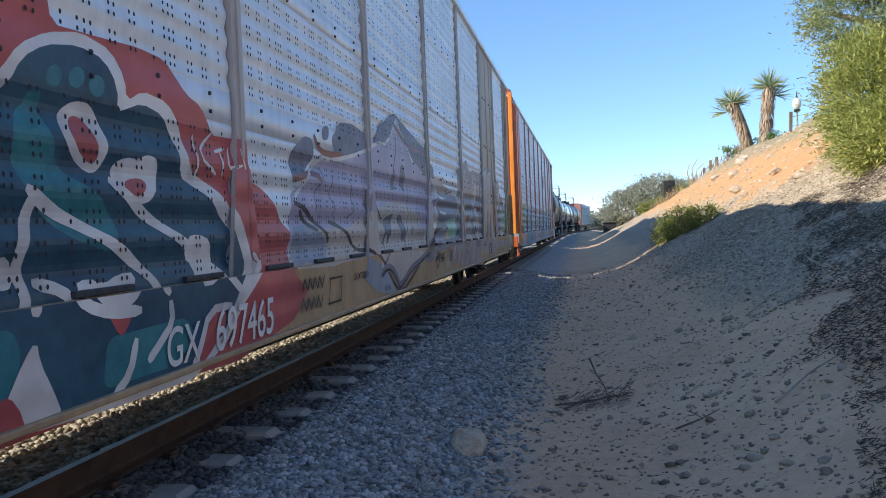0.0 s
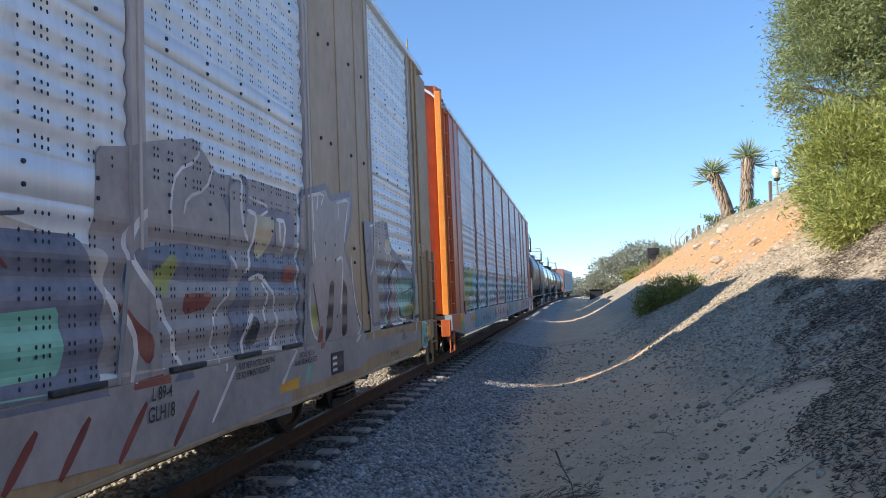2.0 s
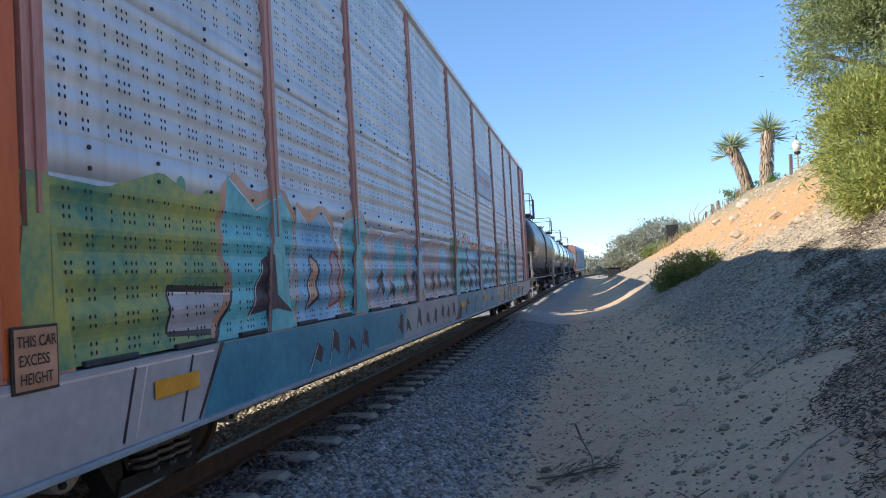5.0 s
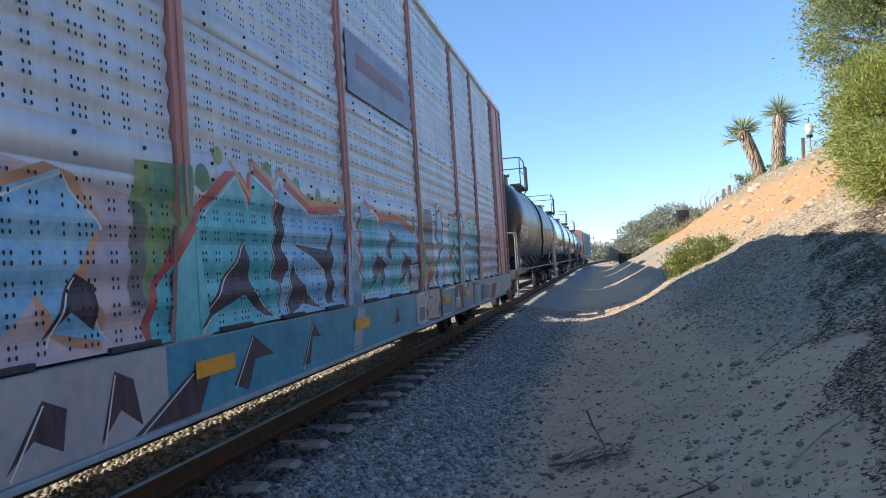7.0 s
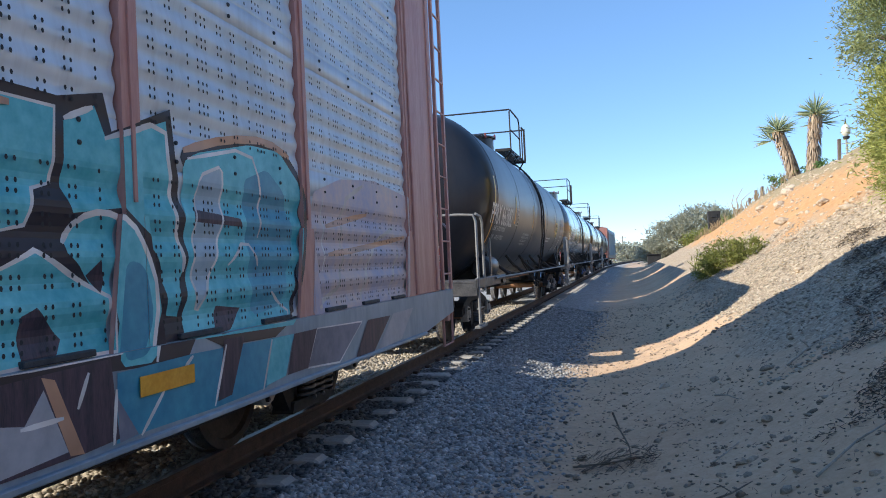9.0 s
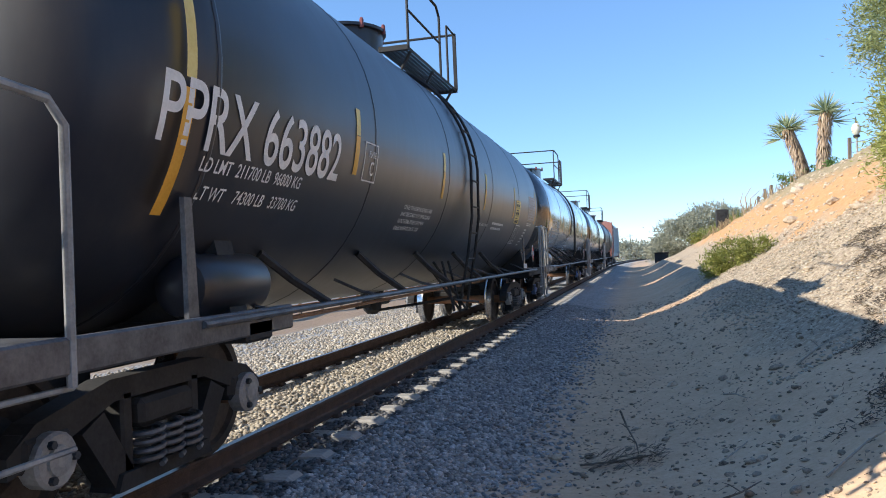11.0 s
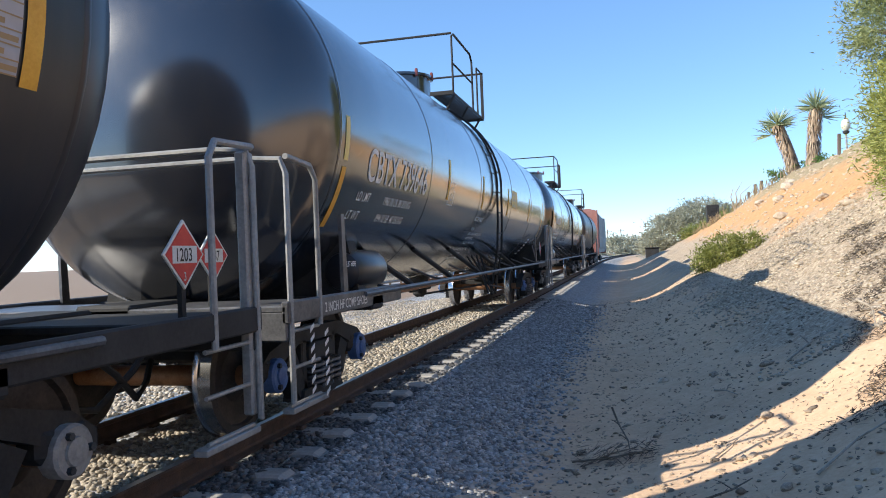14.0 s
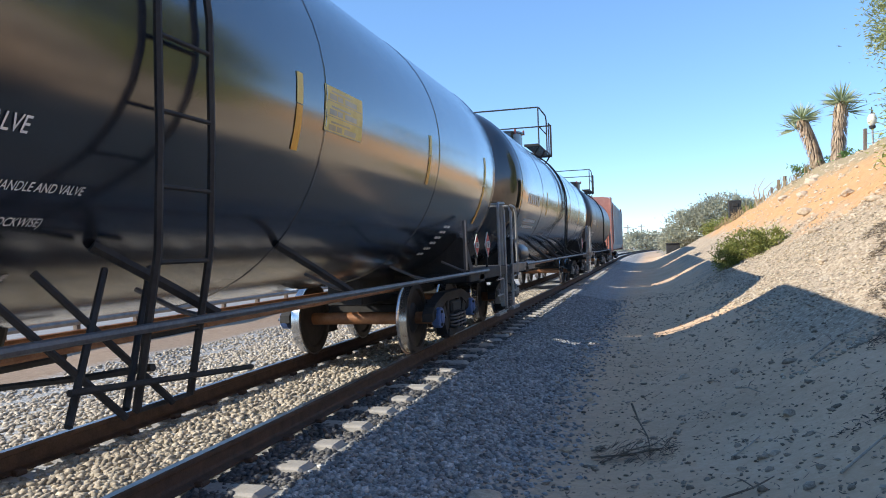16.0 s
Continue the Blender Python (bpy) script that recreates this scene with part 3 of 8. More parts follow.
def panel_mesh(w, sheet):
    """A ribbed, perforated side panel of width w, in three lapped sheets."""
    key = (sheet, round(w, 2))
    if key in SHARED:
        return SHARED[key]
    g = Geo()
    rows = []

    def ribs(z0, z1, pitch, deep):
        n = max(1, round((z1 - z0) / pitch))
        for k in range(n * 8):
            rows.append((z0 + (z1 - z0) * k / (n * 8), -deep * (0.5 - 0.5 * math.cos(math.tau * k / 8))))

    ribs(1.0, 1.84, 0.21, RIB)
    rows.extend([(1.84, 0), (1.868, 0), (1.870, -0.012), (1.875, 0.001), (2.06, 0.001), (2.063, -0.006)])
    ribs(2.07, 2.82, 0.15, 0.017)
    rows.extend([(2.838, 0), (2.84, -0.012), (2.845, 0.001), (2.98, 0.001), (2.983, -0.006)])
    ribs(2.99, 3.80, 0.15, 0.017)
    rows.extend([(3.818, 0), (3.82, -0.012), (3.825, 0.001), (3.96, 0.001), (3.963, -0.006)])
    ribs(3.97, 4.92, 0.15, 0.017)
    rows.append((4.95, 0))
    v = [(PANEL_X + d, s * w / 2, z) for z, d in rows for s in (-1, 1)]
    g.add(v, [(2 * k, 2 * k + 1, 2 * k + 3, 2 * k + 2) for k in range(len(rows) - 1)])
    g.add([(PANEL_X - 0.05, s * w / 2, z) for z in (1.0, 4.95) for s in (-1, 1)], [(0, 1, 3, 2)])
    rng = random.Random(int(w * 100))
    y, k = -w / 2 + 0.09, 0
    cols = []
    while y < w / 2 - 0.07:
        cols.append(y)
        y += (0.038, 0.115, 0.038, 0.15, 0.10, 0.045, 0.04, 0.13)[k % 8]
        k += 1
    for y in cols:
        for z0, z1 in ((1.05, 1.83), (2.10, 2.80), (3.02, 3.79), (4.0, 4.9)):
            z = z0
            i = 0
            while z < z1:
                if i % 3 < 2:
                    g.add([(PANEL_X + 0.0085, y + 0.0085 * math.cos(a * math.tau / 6), z + 0.012 * math.sin(a * math.tau / 6)) for a in range(6)], [tuple(range(6))], 1)
                z += 0.042
                i += 1
    for z in (1.92, 2.02, 2.88, 2.95, 3.86, 3.93):
        n = max(2, round(w / 0.55))
        for i in range(n):
            y = -w / 2 + w * (i + 0.5) / n
            g.spin([(PANEL_X, 0.013), (PANEL_X + 0.010, 0.012), (PANEL_X + 0.014, 0.006)], 6, 2, "x", (0, y, z))
    n = max(1, round(w / 0.9))
    for i in range(n):
        y = -w / 2 + w * (i + 0.5) / n
        g.box(PANEL_X - 0.01, PANEL_X + 0.03, y - 0.2, y + 0.2, 0.99, 1.02, 0.005, 2)
    SHARED[key] = g.mesh("panel", [sheet, "hole", "bolt"])
    SHARED[key].polygons.foreach_set("use_smooth", [p.material_index == 0 for p in SHARED[key].polygons])
    return SHARED[key]


def truck_parts():
    """Meshes of a two-axle freight truck, about its centre at rail level."""
    if "side_frame" in SHARED:
        return
    g = Geo()
    for s in (1,):
        x0, x1 = 0.94, 1.08
        top = [(-1.12, 0.52), (-0.95, 0.64), (-0.45, 0.76), (0.45, 0.76), (0.95, 0.64), (1.12, 0.52), (1.12, 0.42), (0.80, 0.50), (0.42, 0.64), (-0.42, 0.64), (-0.80, 0.50), (-1.12, 0.42)]
        for i in range(5):
            g.prism([top[i], top[i + 1], top[10 - i], top[11 - i]], x0, x1, 0, "x")
        g.prism([(-0.66, 0.52), (-0.50, 0.60), (-0.26, 0.22), (-0.42, 0.17)], x0, x1, 0, "x")
        g.prism([(0.66, 0.52), (0.50, 0.60), (0.26, 0.22), (0.42, 0.17)], x0, x1, 0, "x")
        g.prism([(-0.44, 0.16), (0.44, 0.16), (0.40, 0.25), (-0.40, 0.25)], x0 - 0.02, x1 + 0.03, 0, "x")
        g.box(x0, x1, -0.36, -0.27, 0.22, 0.68, 0.015)
        g.box(x0, x1, 0.27, 0.36, 0.22, 0.68, 0.015)
        for y in (-0.89, 0.89):
            g.box(x0 - 0.02, x1 + 0.02, y - 0.17, y + 0.17, 0.42, 0.60, 0.04)
    SHARED["side_frame"] = g.mesh("side_frame", ["black"])
    g = Geo()
    g.box(-1.12, 1.12, -0.25, 0.25, 0.46, 0.62, 0.03)
    g.box(-0.35, 0.35, -0.3, 0.3, 0.60, 0.74, 0.03)
    SHARED["bolster"] = g.mesh("bolster", ["black"])
    g = Geo()
    pts = [(0.085 * math.cos(a), 0.085 * math.sin(a), 0.25 + 0.21 * k / 40) for k in range(41) for a in [k * math.tau / 9]]
    g.tube(pts, 0.017, 6)
    SHARED["spring"] = g.mesh("spring", ["pipe"], True)
    g = Geo()
    r = 0.457
    for s in (-1, 1):
        prof = [(0.685, 0.10), (0.69, 0.36), (0.665, 0.385), (0.66, r + 0.005), (0.672, r + 0.026), (0.686, r + 0.022), (0.70, r + 0.002), (0.80, r - 0.004), (0.805, 0.39), (0.77, 0.375), (0.745, 0.2), (0.78, 0.15), (0.79, 0.08)]
        n = len(g.f)
        g.spin([(a * s, b) for a, b in prof], 36)
        for i in range(n, len(g.f)):
            ring = (i - n) // 36
            g.m[i] = 1 if 3 <= ring <= 6 else 0
    g.tube([(-1.0, 0, 0), (1.0, 0, 0)], 0.082, 14, 2)
    SHARED["wheelset"] = g.mesh("wheelset", ["steel", "tread", "axle"], True)
    g = Geo()
    g.spin([(1.04, 0.135), (1.13, 0.135), (1.145, 0.12), (1.145, 0.075), (1.16, 0.07), (1.17, 0.03)], 18)
    for a in range(3):
        t = a * math.tau / 3
        g.spin([(1.14, 0.022), (1.17, 0.02)], 6, 1, "x", (0, 0.095 * math.cos(t), 0.095 * math.sin(t)))
    SHARED["cap_blue"] = g.mesh("bearing_cap", ["blue_cap", "bolt"])
    SHARED["cap_grey"] = g.mesh("bearing_cap", ["grey_metal", "bolt"])


M["axle"] = plain("rusty_axle", (0.20, 0.085, 0.035), (0.38, 0.19, 0.09), 6, 0.6, 0.2, 0.1)
WHEELS = []


def add_truck(car, y, cap="cap_grey"):
    truck_parts()
    truck = new("truck")
    truck.parent = car
    truck.matrix_basis = pose(0, y, 0)
    tagged(truck, "black cast steel two-axle truck")
    for rz in (0, 180):
        part("side_frame", SHARED["side_frame"], None, truck, at=pose(0, 0, 0, 0, 0, rz))
        for dy in (-0.18, 0, 0.18):
            for dx in (0.98, 1.10):
                if dx > 1 or dy == 0:
                    part("spring", SHARED["spring"], None, truck, at=pose(dx if rz == 0 else -dx, dy, 0))
        for dy in (-0.89, 0.89):
            part("bearing_cap", SHARED[cap], None, truck, at=pose(0, dy, 0.457, 0, 0, rz))
    part("bolster", SHARED["bolster"], None, truck)
    for dy in (-0.89, 0.89):
        w = part("wheelset", SHARED["wheelset"], None, truck, "steel wheels with bright treads on a rusty axle", at=pose(0, dy, 0.457))
        WHEELS.append((w, dy))
    return truck


def coupler(car, y, s):
    g = Geo()
    g.box(-0.1, 0.1, min(y, y + 0.75 * s), max(y, y + 0.75 * s), 0.72, 0.94, 0.03)
    g.box(-0.17, 0.17, min(y + 0.62 * s, y + 0.95 * s), max(y + 0.62 * s, y + 0.95 * s), 0.66, 1.0, 0.05)
    part("coupler", g, ["steel"], car, "rusty knuckle coupler")
    g = Geo()
    g.tube([(0.3, y, 0.75), (0.32, y + 0.2 * s, 0.6), (0.25, y + 0.5 * s, 0.38), (0.12, y + 0.8 * s, 0.45), (0.08, y + 0.92 * s, 0.6)], 0.025, 8)
    part("brake_hose", g, ["black"], car, "black rubber brake hose", True)


def ladder(name, car, x, y0, y1, z0, z1, n, mats, flat=0.03, label=""):
    lad = part(name, Geo().box(x, x + 0.04, y0 - flat, y0 + flat, z0, z1, 0.006).box(x, x + 0.04, y1 - flat, y1 + flat, z0, z1, 0.006), [mats], car, label)
    rung = Geo().tube([(x + 0.03, y0, 0), (x + 0.03, y1, 0)], 0.012, 8).mesh("rung", ["grey_metal" if mats == "black" else mats])
    for k in range(n):
        part("rung", rung, None, lad, at=pose(0, 0, z0 + (z1 - z0) * (k + 0.5) / n))
    return lad


CARS = []


def autorack(centre, half, posts, post_mat, sill_mat, solid, label, front, rear):
    """A covered car carrier. posts: offsets of the side posts from the middle; solid: bays closed by plain sheet."""
    car = thing("car_carrier", label, "freight car", group="cars of the train")
    for s in (1, -1):
        g = Geo()
        o = [(SILL_X - 0.14, 0.56), (SILL_X - 0.03, 0.56), (SILL_X, 0.60), (SILL_X, 0.95), (SILL_X - 0.02, SILL_TOP), (SILL_X - 0.14, SILL_TOP)]
        a, b = -half + 1.1, half - 1.1
        low = 0.56 if s > 0 else 0.70
        outline = [(-half + 0.2, low + 0.14), (-half + 1.6, low), (half - 1.6, low), (half - 0.2, low + 0.14), (half - 0.2, SILL_TOP), (-half + 0.2, SILL_TOP)]
        g.prism(outline, s * (SILL_X - 0.14), s * SILL_X, 0, "x")
        g.box(min(s * (SILL_X - 0.02), s * (SILL_X + 0.035)), max(s * (SILL_X - 0.02), s * (SILL_X + 0.035)), -half + 1.6, half - 1.6, low - 0.015, low + 0.015, 0.005)
        part("side_sill", g, [sill_mat], car)
    g = Geo()
    g.box(-1.43, 1.43, -half + 0.2, half - 0.2, 0.90, 0.97)
    g.box(-0.22, 0.22, -half + 0.1, half - 0.1, 0.56, 0.92)
    for k in range(-5, 6):
        g.box(-1.42, 1.42, k * 2.3 - 0.06, k * 2.3 + 0.06, 0.76, 0.91)
    part("underframe", g, ["black"], car)
    g = Geo()
    prof = []
    for k in range(13):
        a = -1 + 2 * k / 12
        prof.append((a * 1.55, ROOF_Z + 0.02 + 0.62 * (1 - abs(a) ** 3)))
    low = [(a, b - 0.05) for a, b in prof[::-1]]
    g.prism(prof + low, -half + 0.35, half - 0.35)
    g.box(1.47, 1.585, -half + 0.35, half - 0.35, ROOF_Z - 0.05, ROOF_Z + 0.035, 0.01)
    g.box(-1.585, -1.47, -half + 0.35, half - 0.35, ROOF_Z - 0.05, ROOF_Z + 0.035, 0.01)
    for k in range(-11, 12):
        y = k * half / 12
        ribs = [(a, b + 0.02) for a, b in prof] + [(a, b + 0.001) for a, b in prof[::-1]]
        g.prism(ribs, y - 0.03, y + 0.03)
    part("roof", g, ["panel"], car, "ribbed galvanised roof")
    spans = [(y - 0.066, y + 0.066) for y in posts]
    for i, y in enumerate(posts):
        g = Geo()
        w = 0.066
        g.prism([(y - w, 0.985), (y + w, 0.985), (y + w, ROOF_Z - 0.02), (y - w, ROOF_Z - 0.02)], PANEL_X - 0.08, POST_X, 0, "x")
        g.prism([(y - w - 0.13, 0.985), (y + w + 0.13, 0.985), (y + w + 0.03, 1.62), (y - w - 0.03, 1.62)], PANEL_X, PANEL_X + 0.024, 0, "x")
        g.box(POST_X - 0.002, POST_X + 0.012, y - 0.012, y + 0.012, 1.68, ROOF_Z - 0.03)
        me = g.mesh("post", [post_mat])
        part("post", me, None, car)
        part("post", me, None, car, at=pose(0, 2 * y, 0, 0, 0, 180))
    for i in range(len(posts) - 1):
        a, b = posts[i] + 0.075, posts[i + 1] - 0.075
        c, w = (a + b) / 2, b - a - 0.01
        if i in solid:
            g = Geo()
            g.box(PANEL_X - 0.04, PANEL_X + 0.012, -w / 2, w / 2, 1.0, 4.95, 0.01)
            for f in (-0.5, -0.08, 0.28, 0.5):
                g.box(PANEL_X, PANEL_X + 0.022, f * w - 0.03 if f > 0 else f * w, f * w + 0.03 if f < 0.4 else f * w, 1.0, 4.95, 0.006)
            for z in (1.2, 1.75, 1.9, 2.9, 3.9):
                for f in (-0.35, -0.2, 0.15, 0.4):
                    g.spin([(PANEL_X + 0.01, 0.022), (PANEL_X + 0.028, 0.016)], 6, 1, "x", (0, f * w, z))
            me = g.mesh("solid_panel", ["gold_panel", "bolt"])
            lab = "plain painted sheet panel with bolts"
        else:
            me, lab = panel_mesh(w, "dull_panel" if post_mat == "red_post" else "panel"), ""
        part("panel", me, None, car, lab, at=pose(0, c, 0))
        part("panel", me, None, car, lab, at=pose(0, c, 0, 0, 0, 180))
    for y, s, mat in ((-half, -1, front), (half, 1, rear)):
        inner = (posts[0] - 0.09) if s < 0 else (posts[-1] + 0.09)
        g = Geo()
        e0, e1 = min(inner, y - s * 0.75), max(inner, y - s * 0.75)
        for sx in (1, -1):
            xa, xb = sorted((sx * (PANEL_X - 0.08), sx * (PANEL_X + 0.02)))
            g.box(xa, xb, e0, e1, 0.985, ROOF_Z, 0.01)
            part("end_panel", g, [mat], car)
            xa, xb = sorted((sx * (PANEL_X - 0.02), sx * (PANEL_X + 0.045)))
            for ya, yb in ((e0 + 0.02, e0 + 0.12), (e1 - 0.16, e1 - 0.04)):
                part("end_stiffener", Geo().box(xa, xb, ya, yb, 1.0, ROOF_Z, 0.01), [mat], car)
            g = Geo()
        g = Geo()
        ye = y - s * 0.75
        ring = [(-1.44, 0), (-1.36, 0.28), (-0.95, 0.48), (-0.45, 0.56), (0.45, 0.56), (0.95, 0.48), (1.36, 0.28), (1.44, 0)]
        for (xa, da), (xb, db) in zip(ring, ring[1:]):
            g.add([(xa, ye + s * da, 1.0), (xb, ye + s * db, 1.0), (xb, ye + s * db, ROOF_Z + 0.42), (xa, ye + s * da, ROOF_Z + 0.42), (xa, ye + s * da - s * 0.05, 1.0), (xb, ye + s * db - s * 0.05, 1.0), (xb, ye + s * db - s * 0.05, ROOF_Z + 0.42), (xa, ye + s * da - s * 0.05, ROOF_Z + 0.42)], [(0, 1, 2, 3), (4, 7, 6, 5), (0, 4, 5, 1), (1, 5, 6, 2), (2, 6, 7, 3), (3, 7, 4, 0)])
        for xa, da in ring[1:-1]:
            g.box(xa - 0.02, xa + 0.02, ye + s * da - 0.015, ye + s * da + 0.025, 1.0, ROOF_Z + 0.42)
        for z in np.arange(1.15, 5.2, 0.42):
            for xa in np.arange(-0.4, 0.45, 0.16):
                g.spin([(ye + s * 0.555, 0.018), (ye + s * 0.572, 0.012)], 6, 0, "y", (xa, 0, z))
                g.spin([(ye + s * 0.555, 0.018), (ye + s * 0.572, 0.012)], 6, 0, "y", (xa, 0, z + 0.09))
        part("end_door", g, [mat], car, "riveted folding end door")
        g = Geo()
        y0, y1 = sorted((ye, y - s * 0.26))
        g.box(-1.55, 1.55, y0, y1, 0.88, 0.97, 0.015)
        g.box(-0.5, 0.5, y0, y1, 0.60, 0.9, 0.02)
        g.box(1.36, 1.52, min(y - s * 0.18, y - s * 0.32), max(y - s * 0.18, y - s * 0.32), 0.58, 0.9, 0.01)
        g.tube([(1.4, y + s * 0.03, 0.82), (1.0, y + s * 0.08, 0.83), (0.7, y + s * 0.05, 0.72), (0.2, y + s * 0.06, 0.74)], 0.018, 6)
        part("end_platform", g, [mat], car)
        coupler(car, y - s * 0.1, s)
    # added box on the near side: hides sunlit ballast, stands in for shade
    part("added_dark_box", Geo().box(1.1, 1.32, -half + 5.2, half - 5.2, 0.43, 0.6, 0.01), ["black"], car, "added dark box standing in for the shade under the floor")
    for y in (-half + 3.55, half - 3.55):
        add_truck(car, y)
    for y, s in ((-half, -1), (half, 1)):
        part("step", Geo().tube([(1.53, y - s * 0.15, 0.9), (1.53, y - s * 0.15, 0.3), (1.53, y - s * 0.6, 0.3), (1.53, y - s * 0.6, 0.9)], 0.018, 6), [front if s < 0 else rear], car, "bent bar step")
    CARS.append((car, centre))
    return car, spans


# ---- the first car carrier: galvanised, tan and grey posts, full of sprayed lettering ----
P1 = [-12.5, -10.2, -8.1, -5.45, -2.75, 0.0, 2.75, 5.45, 8.1, 10.2, 12.5]
rack1, SP1 = autorack(6.4, 13.8, P1, "tan_post", "sill_tan", (1, 8), "galvanised car carrier with tan posts covered in sprayed lettering", "gold_post", "gold_post")
for sx in (1, -1):
    part("corner_panel", Geo().box(min(sx * 1.40, sx * 1.5), max(sx * 1.40, sx * 1.5), 13.06, 14.0 if sx > 0 else 13.86, 0.98, 4.98, 0.01), ["gold_post"], rack1, "mustard painted corner sheet")
SP1 = SP1 + [(8.1, 10.2), (-10.2, -8.1)]
ladder("end_ladder", rack1, 1.53, 13.42, 13.88, 0.46, 2.08, 5, "gold_post", 0.02, "rusty end ladder with bar rungs")


def stencil(car, name, lines, mat, y, z, x, label, slant=0.0):
    g = Geo()
    for k, (body, h, dy, dz) in enumerate(lines):
        pts, faces = text_flat(body, h)
        on_wall(g, pts, faces, y + dy, z + dz, x, 0, slant)
    return part(name, g, [mat], car, label)


C = 6.4
M["spray_navy"] = plain("navy_spray", (0.012, 0.05, 0.095), (0.035, 0.11, 0.17), 1.5, 0.4, 0.0, 0.0)
M["spray_turquoise"] = plain("deep_turquoise_spray", (0.02, 0.13, 0.17), (0.05, 0.24, 0.28), 2.0, 0.4, 0.0, 0.0)
M["spray_lilac"] = plain("pale_lilac_spray", (0.33, 0.32, 0.47), (0.50, 0.47, 0.60), 1.2, 0.45, 0.0, 0.0, (1, 2, 0.6))
M["spray_pale"] = plain("dirty_white_spray", (0.42, 0.39, 0.36), (0.60, 0.56, 0.52), 1.2, 0.5, 0.0, 0.0, (1, 2, 0.6))
M["spray_slate"] = plain("slate_spray", (0.10, 0.115, 0.17), (0.24, 0.25, 0.32), 1.3, 0.45, 0.0, 0.0)
M["spray_blue_grey"] = plain("blue_grey_spray", (0.20, 0.24, 0.33), (0.34, 0.38, 0.46), 1.3, 0.45, 0.0, 0.0)
M["spray_ash"] = plain("warm_grey_spray", (0.25, 0.235, 0.24), (0.40, 0.375, 0.37), 1.3, 0.45, 0.0, 0.0)
mats = ["crimson", "chalk", "spray_navy", "spray_turquoise", "spray_lilac", "spray_pale", "spray_slate", "spray_blue_grey", "soot", "spray_ash", "mint", "olive", "rust_paint", "sand_paint", "yellow"]
CRIMSON, CHALK, NAVY, TEAL, LILAC, PALE, SLATE, BLUE_GREY, SOOT, ASH, MINT, OLIVE, RUST, SAND, ORANGE_DIM = range(15)
LAYER = [0.0]


def shift_back(pts):
    return [(y - C, z) for y, z in pts]


def figure(bm, pts, fill, rim=None, line=None, shine=(), rounds=0, w=0.05):
    """One sprayed shape: a soft rim, a fill, a dark or pale line round it and white strokes along some of its sides."""
    LAYER[0] += 0.00012
    pts = shift_back(pts)
    loop = pts + pts[:1]
    k = 0.0004 + LAYER[0]
    if rim is not None:
        ribbon(bm, pts, w * 3.0, k, rim, 1)
    blob(bm, pts, k + 0.0004, fill, rounds)
    if line is not None:
        ribbon(bm, soften(pts, rounds) + soften(pts, rounds)[:1], w, k + 0.0008, line, 0)
    for i in shine:
        p, q = loop[i], loop[i + 1]
        ribbon(bm, [(p[0] + 0.02, p[1] - 0.025), (q[0] + 0.005, q[1] - 0.02)], 0.02, k + 0.0012, CHALK, 0)


def balls(bm, spots, fills):
    rng = random.Random(len(spots))
    for i, (y, z, r) in enumerate(spots):
        LAYER[0] += 0.00003
        blob(bm, [(y - C + r * rng.uniform(0.8, 1.15) * math.cos(a), z + r * math.sin(a)) for a in (0, 1.05, 2.1, 3.15, 4.2, 5.25)], 0.0004 + LAYER[0], fills[i % len(fills)])


def strokes(bm, rows, fill, w, rounds=0):
    for row in rows:
        LAYER[0] += 0.00004
        ribbon(bm, shift_back(row), w, 0.0014 + LAYER[0], fill, rounds)


def wedges(bm, y0, y1, n, z0, z1, fill, seed, edge=CHALK):
    """Slanting dark wedges with a pale edge, side by side."""
    rng = random.Random(seed)
    for i in range(n):
        y, t = y0 + (y1 - y0) * (i + 0.3 * rng.random()) / n, (y1 - y0) / n
        low, top, lean = z0 + rng.uniform(0, 0.15) * (z1 - z0), z1 - rng.uniform(0, 0.35) * (z1 - z0), rng.uniform(0.15, 0.5) * t
        figure(bm, [(y, low), (y + lean, top), (y + lean + 0.28 * t, top - 0.06), (y + 0.62 * t, low + 0.02), (y + 0.3 * t, low + 0.4 * (top - low))], fill, None, None, (0,) if edge is not None else ())


# the looping navy and teal figure on crimson
bm = bmesh.new()
LAYER[0] = 0.0
figure(bm, [(1.2, 2.01), (2.05, 2.21), (2.07, 2.08), (2.39, 2.1), (2.64, 2.12), (2.87, 2.11), (3.07, 1.97), (3.22, 1.93), (3.33, 1.79), (3.73, 1.8), (3.81, 1.56), (4.01, 1.52), (4.5, 1.15), (4.3, 0.96), (4.55, 0.8), (4.27, 0.63), (3.41, 0.5), (2.86, 0.52), (1.65, 0.52), (1.07, 0.54)], CRIMSON, None, None, (), 1, 0.05)
figure(bm, [(1.8, 1.85), (1.89, 1.96), (2.04, 2.04), (2.24, 2.09), (2.44, 2.06), (2.54, 1.95), (2.54, 1.85), (2.67, 1.92), (2.88, 1.9), (3.04, 1.75), (3.08, 1.58), (3.37, 1.49), (3.61, 1.31), (3.73, 1.04), (3.97, 1.1), (3.72, 0.93), (3.51, 0.81), (3.28, 0.62), (2.91, 0.5), (2.27, 0.51), (1.51, 0.55), (1.15, 0.82), (1.33, 1.46), (1.64, 1.71)], CHALK, None, None, (), 1, 0.05)
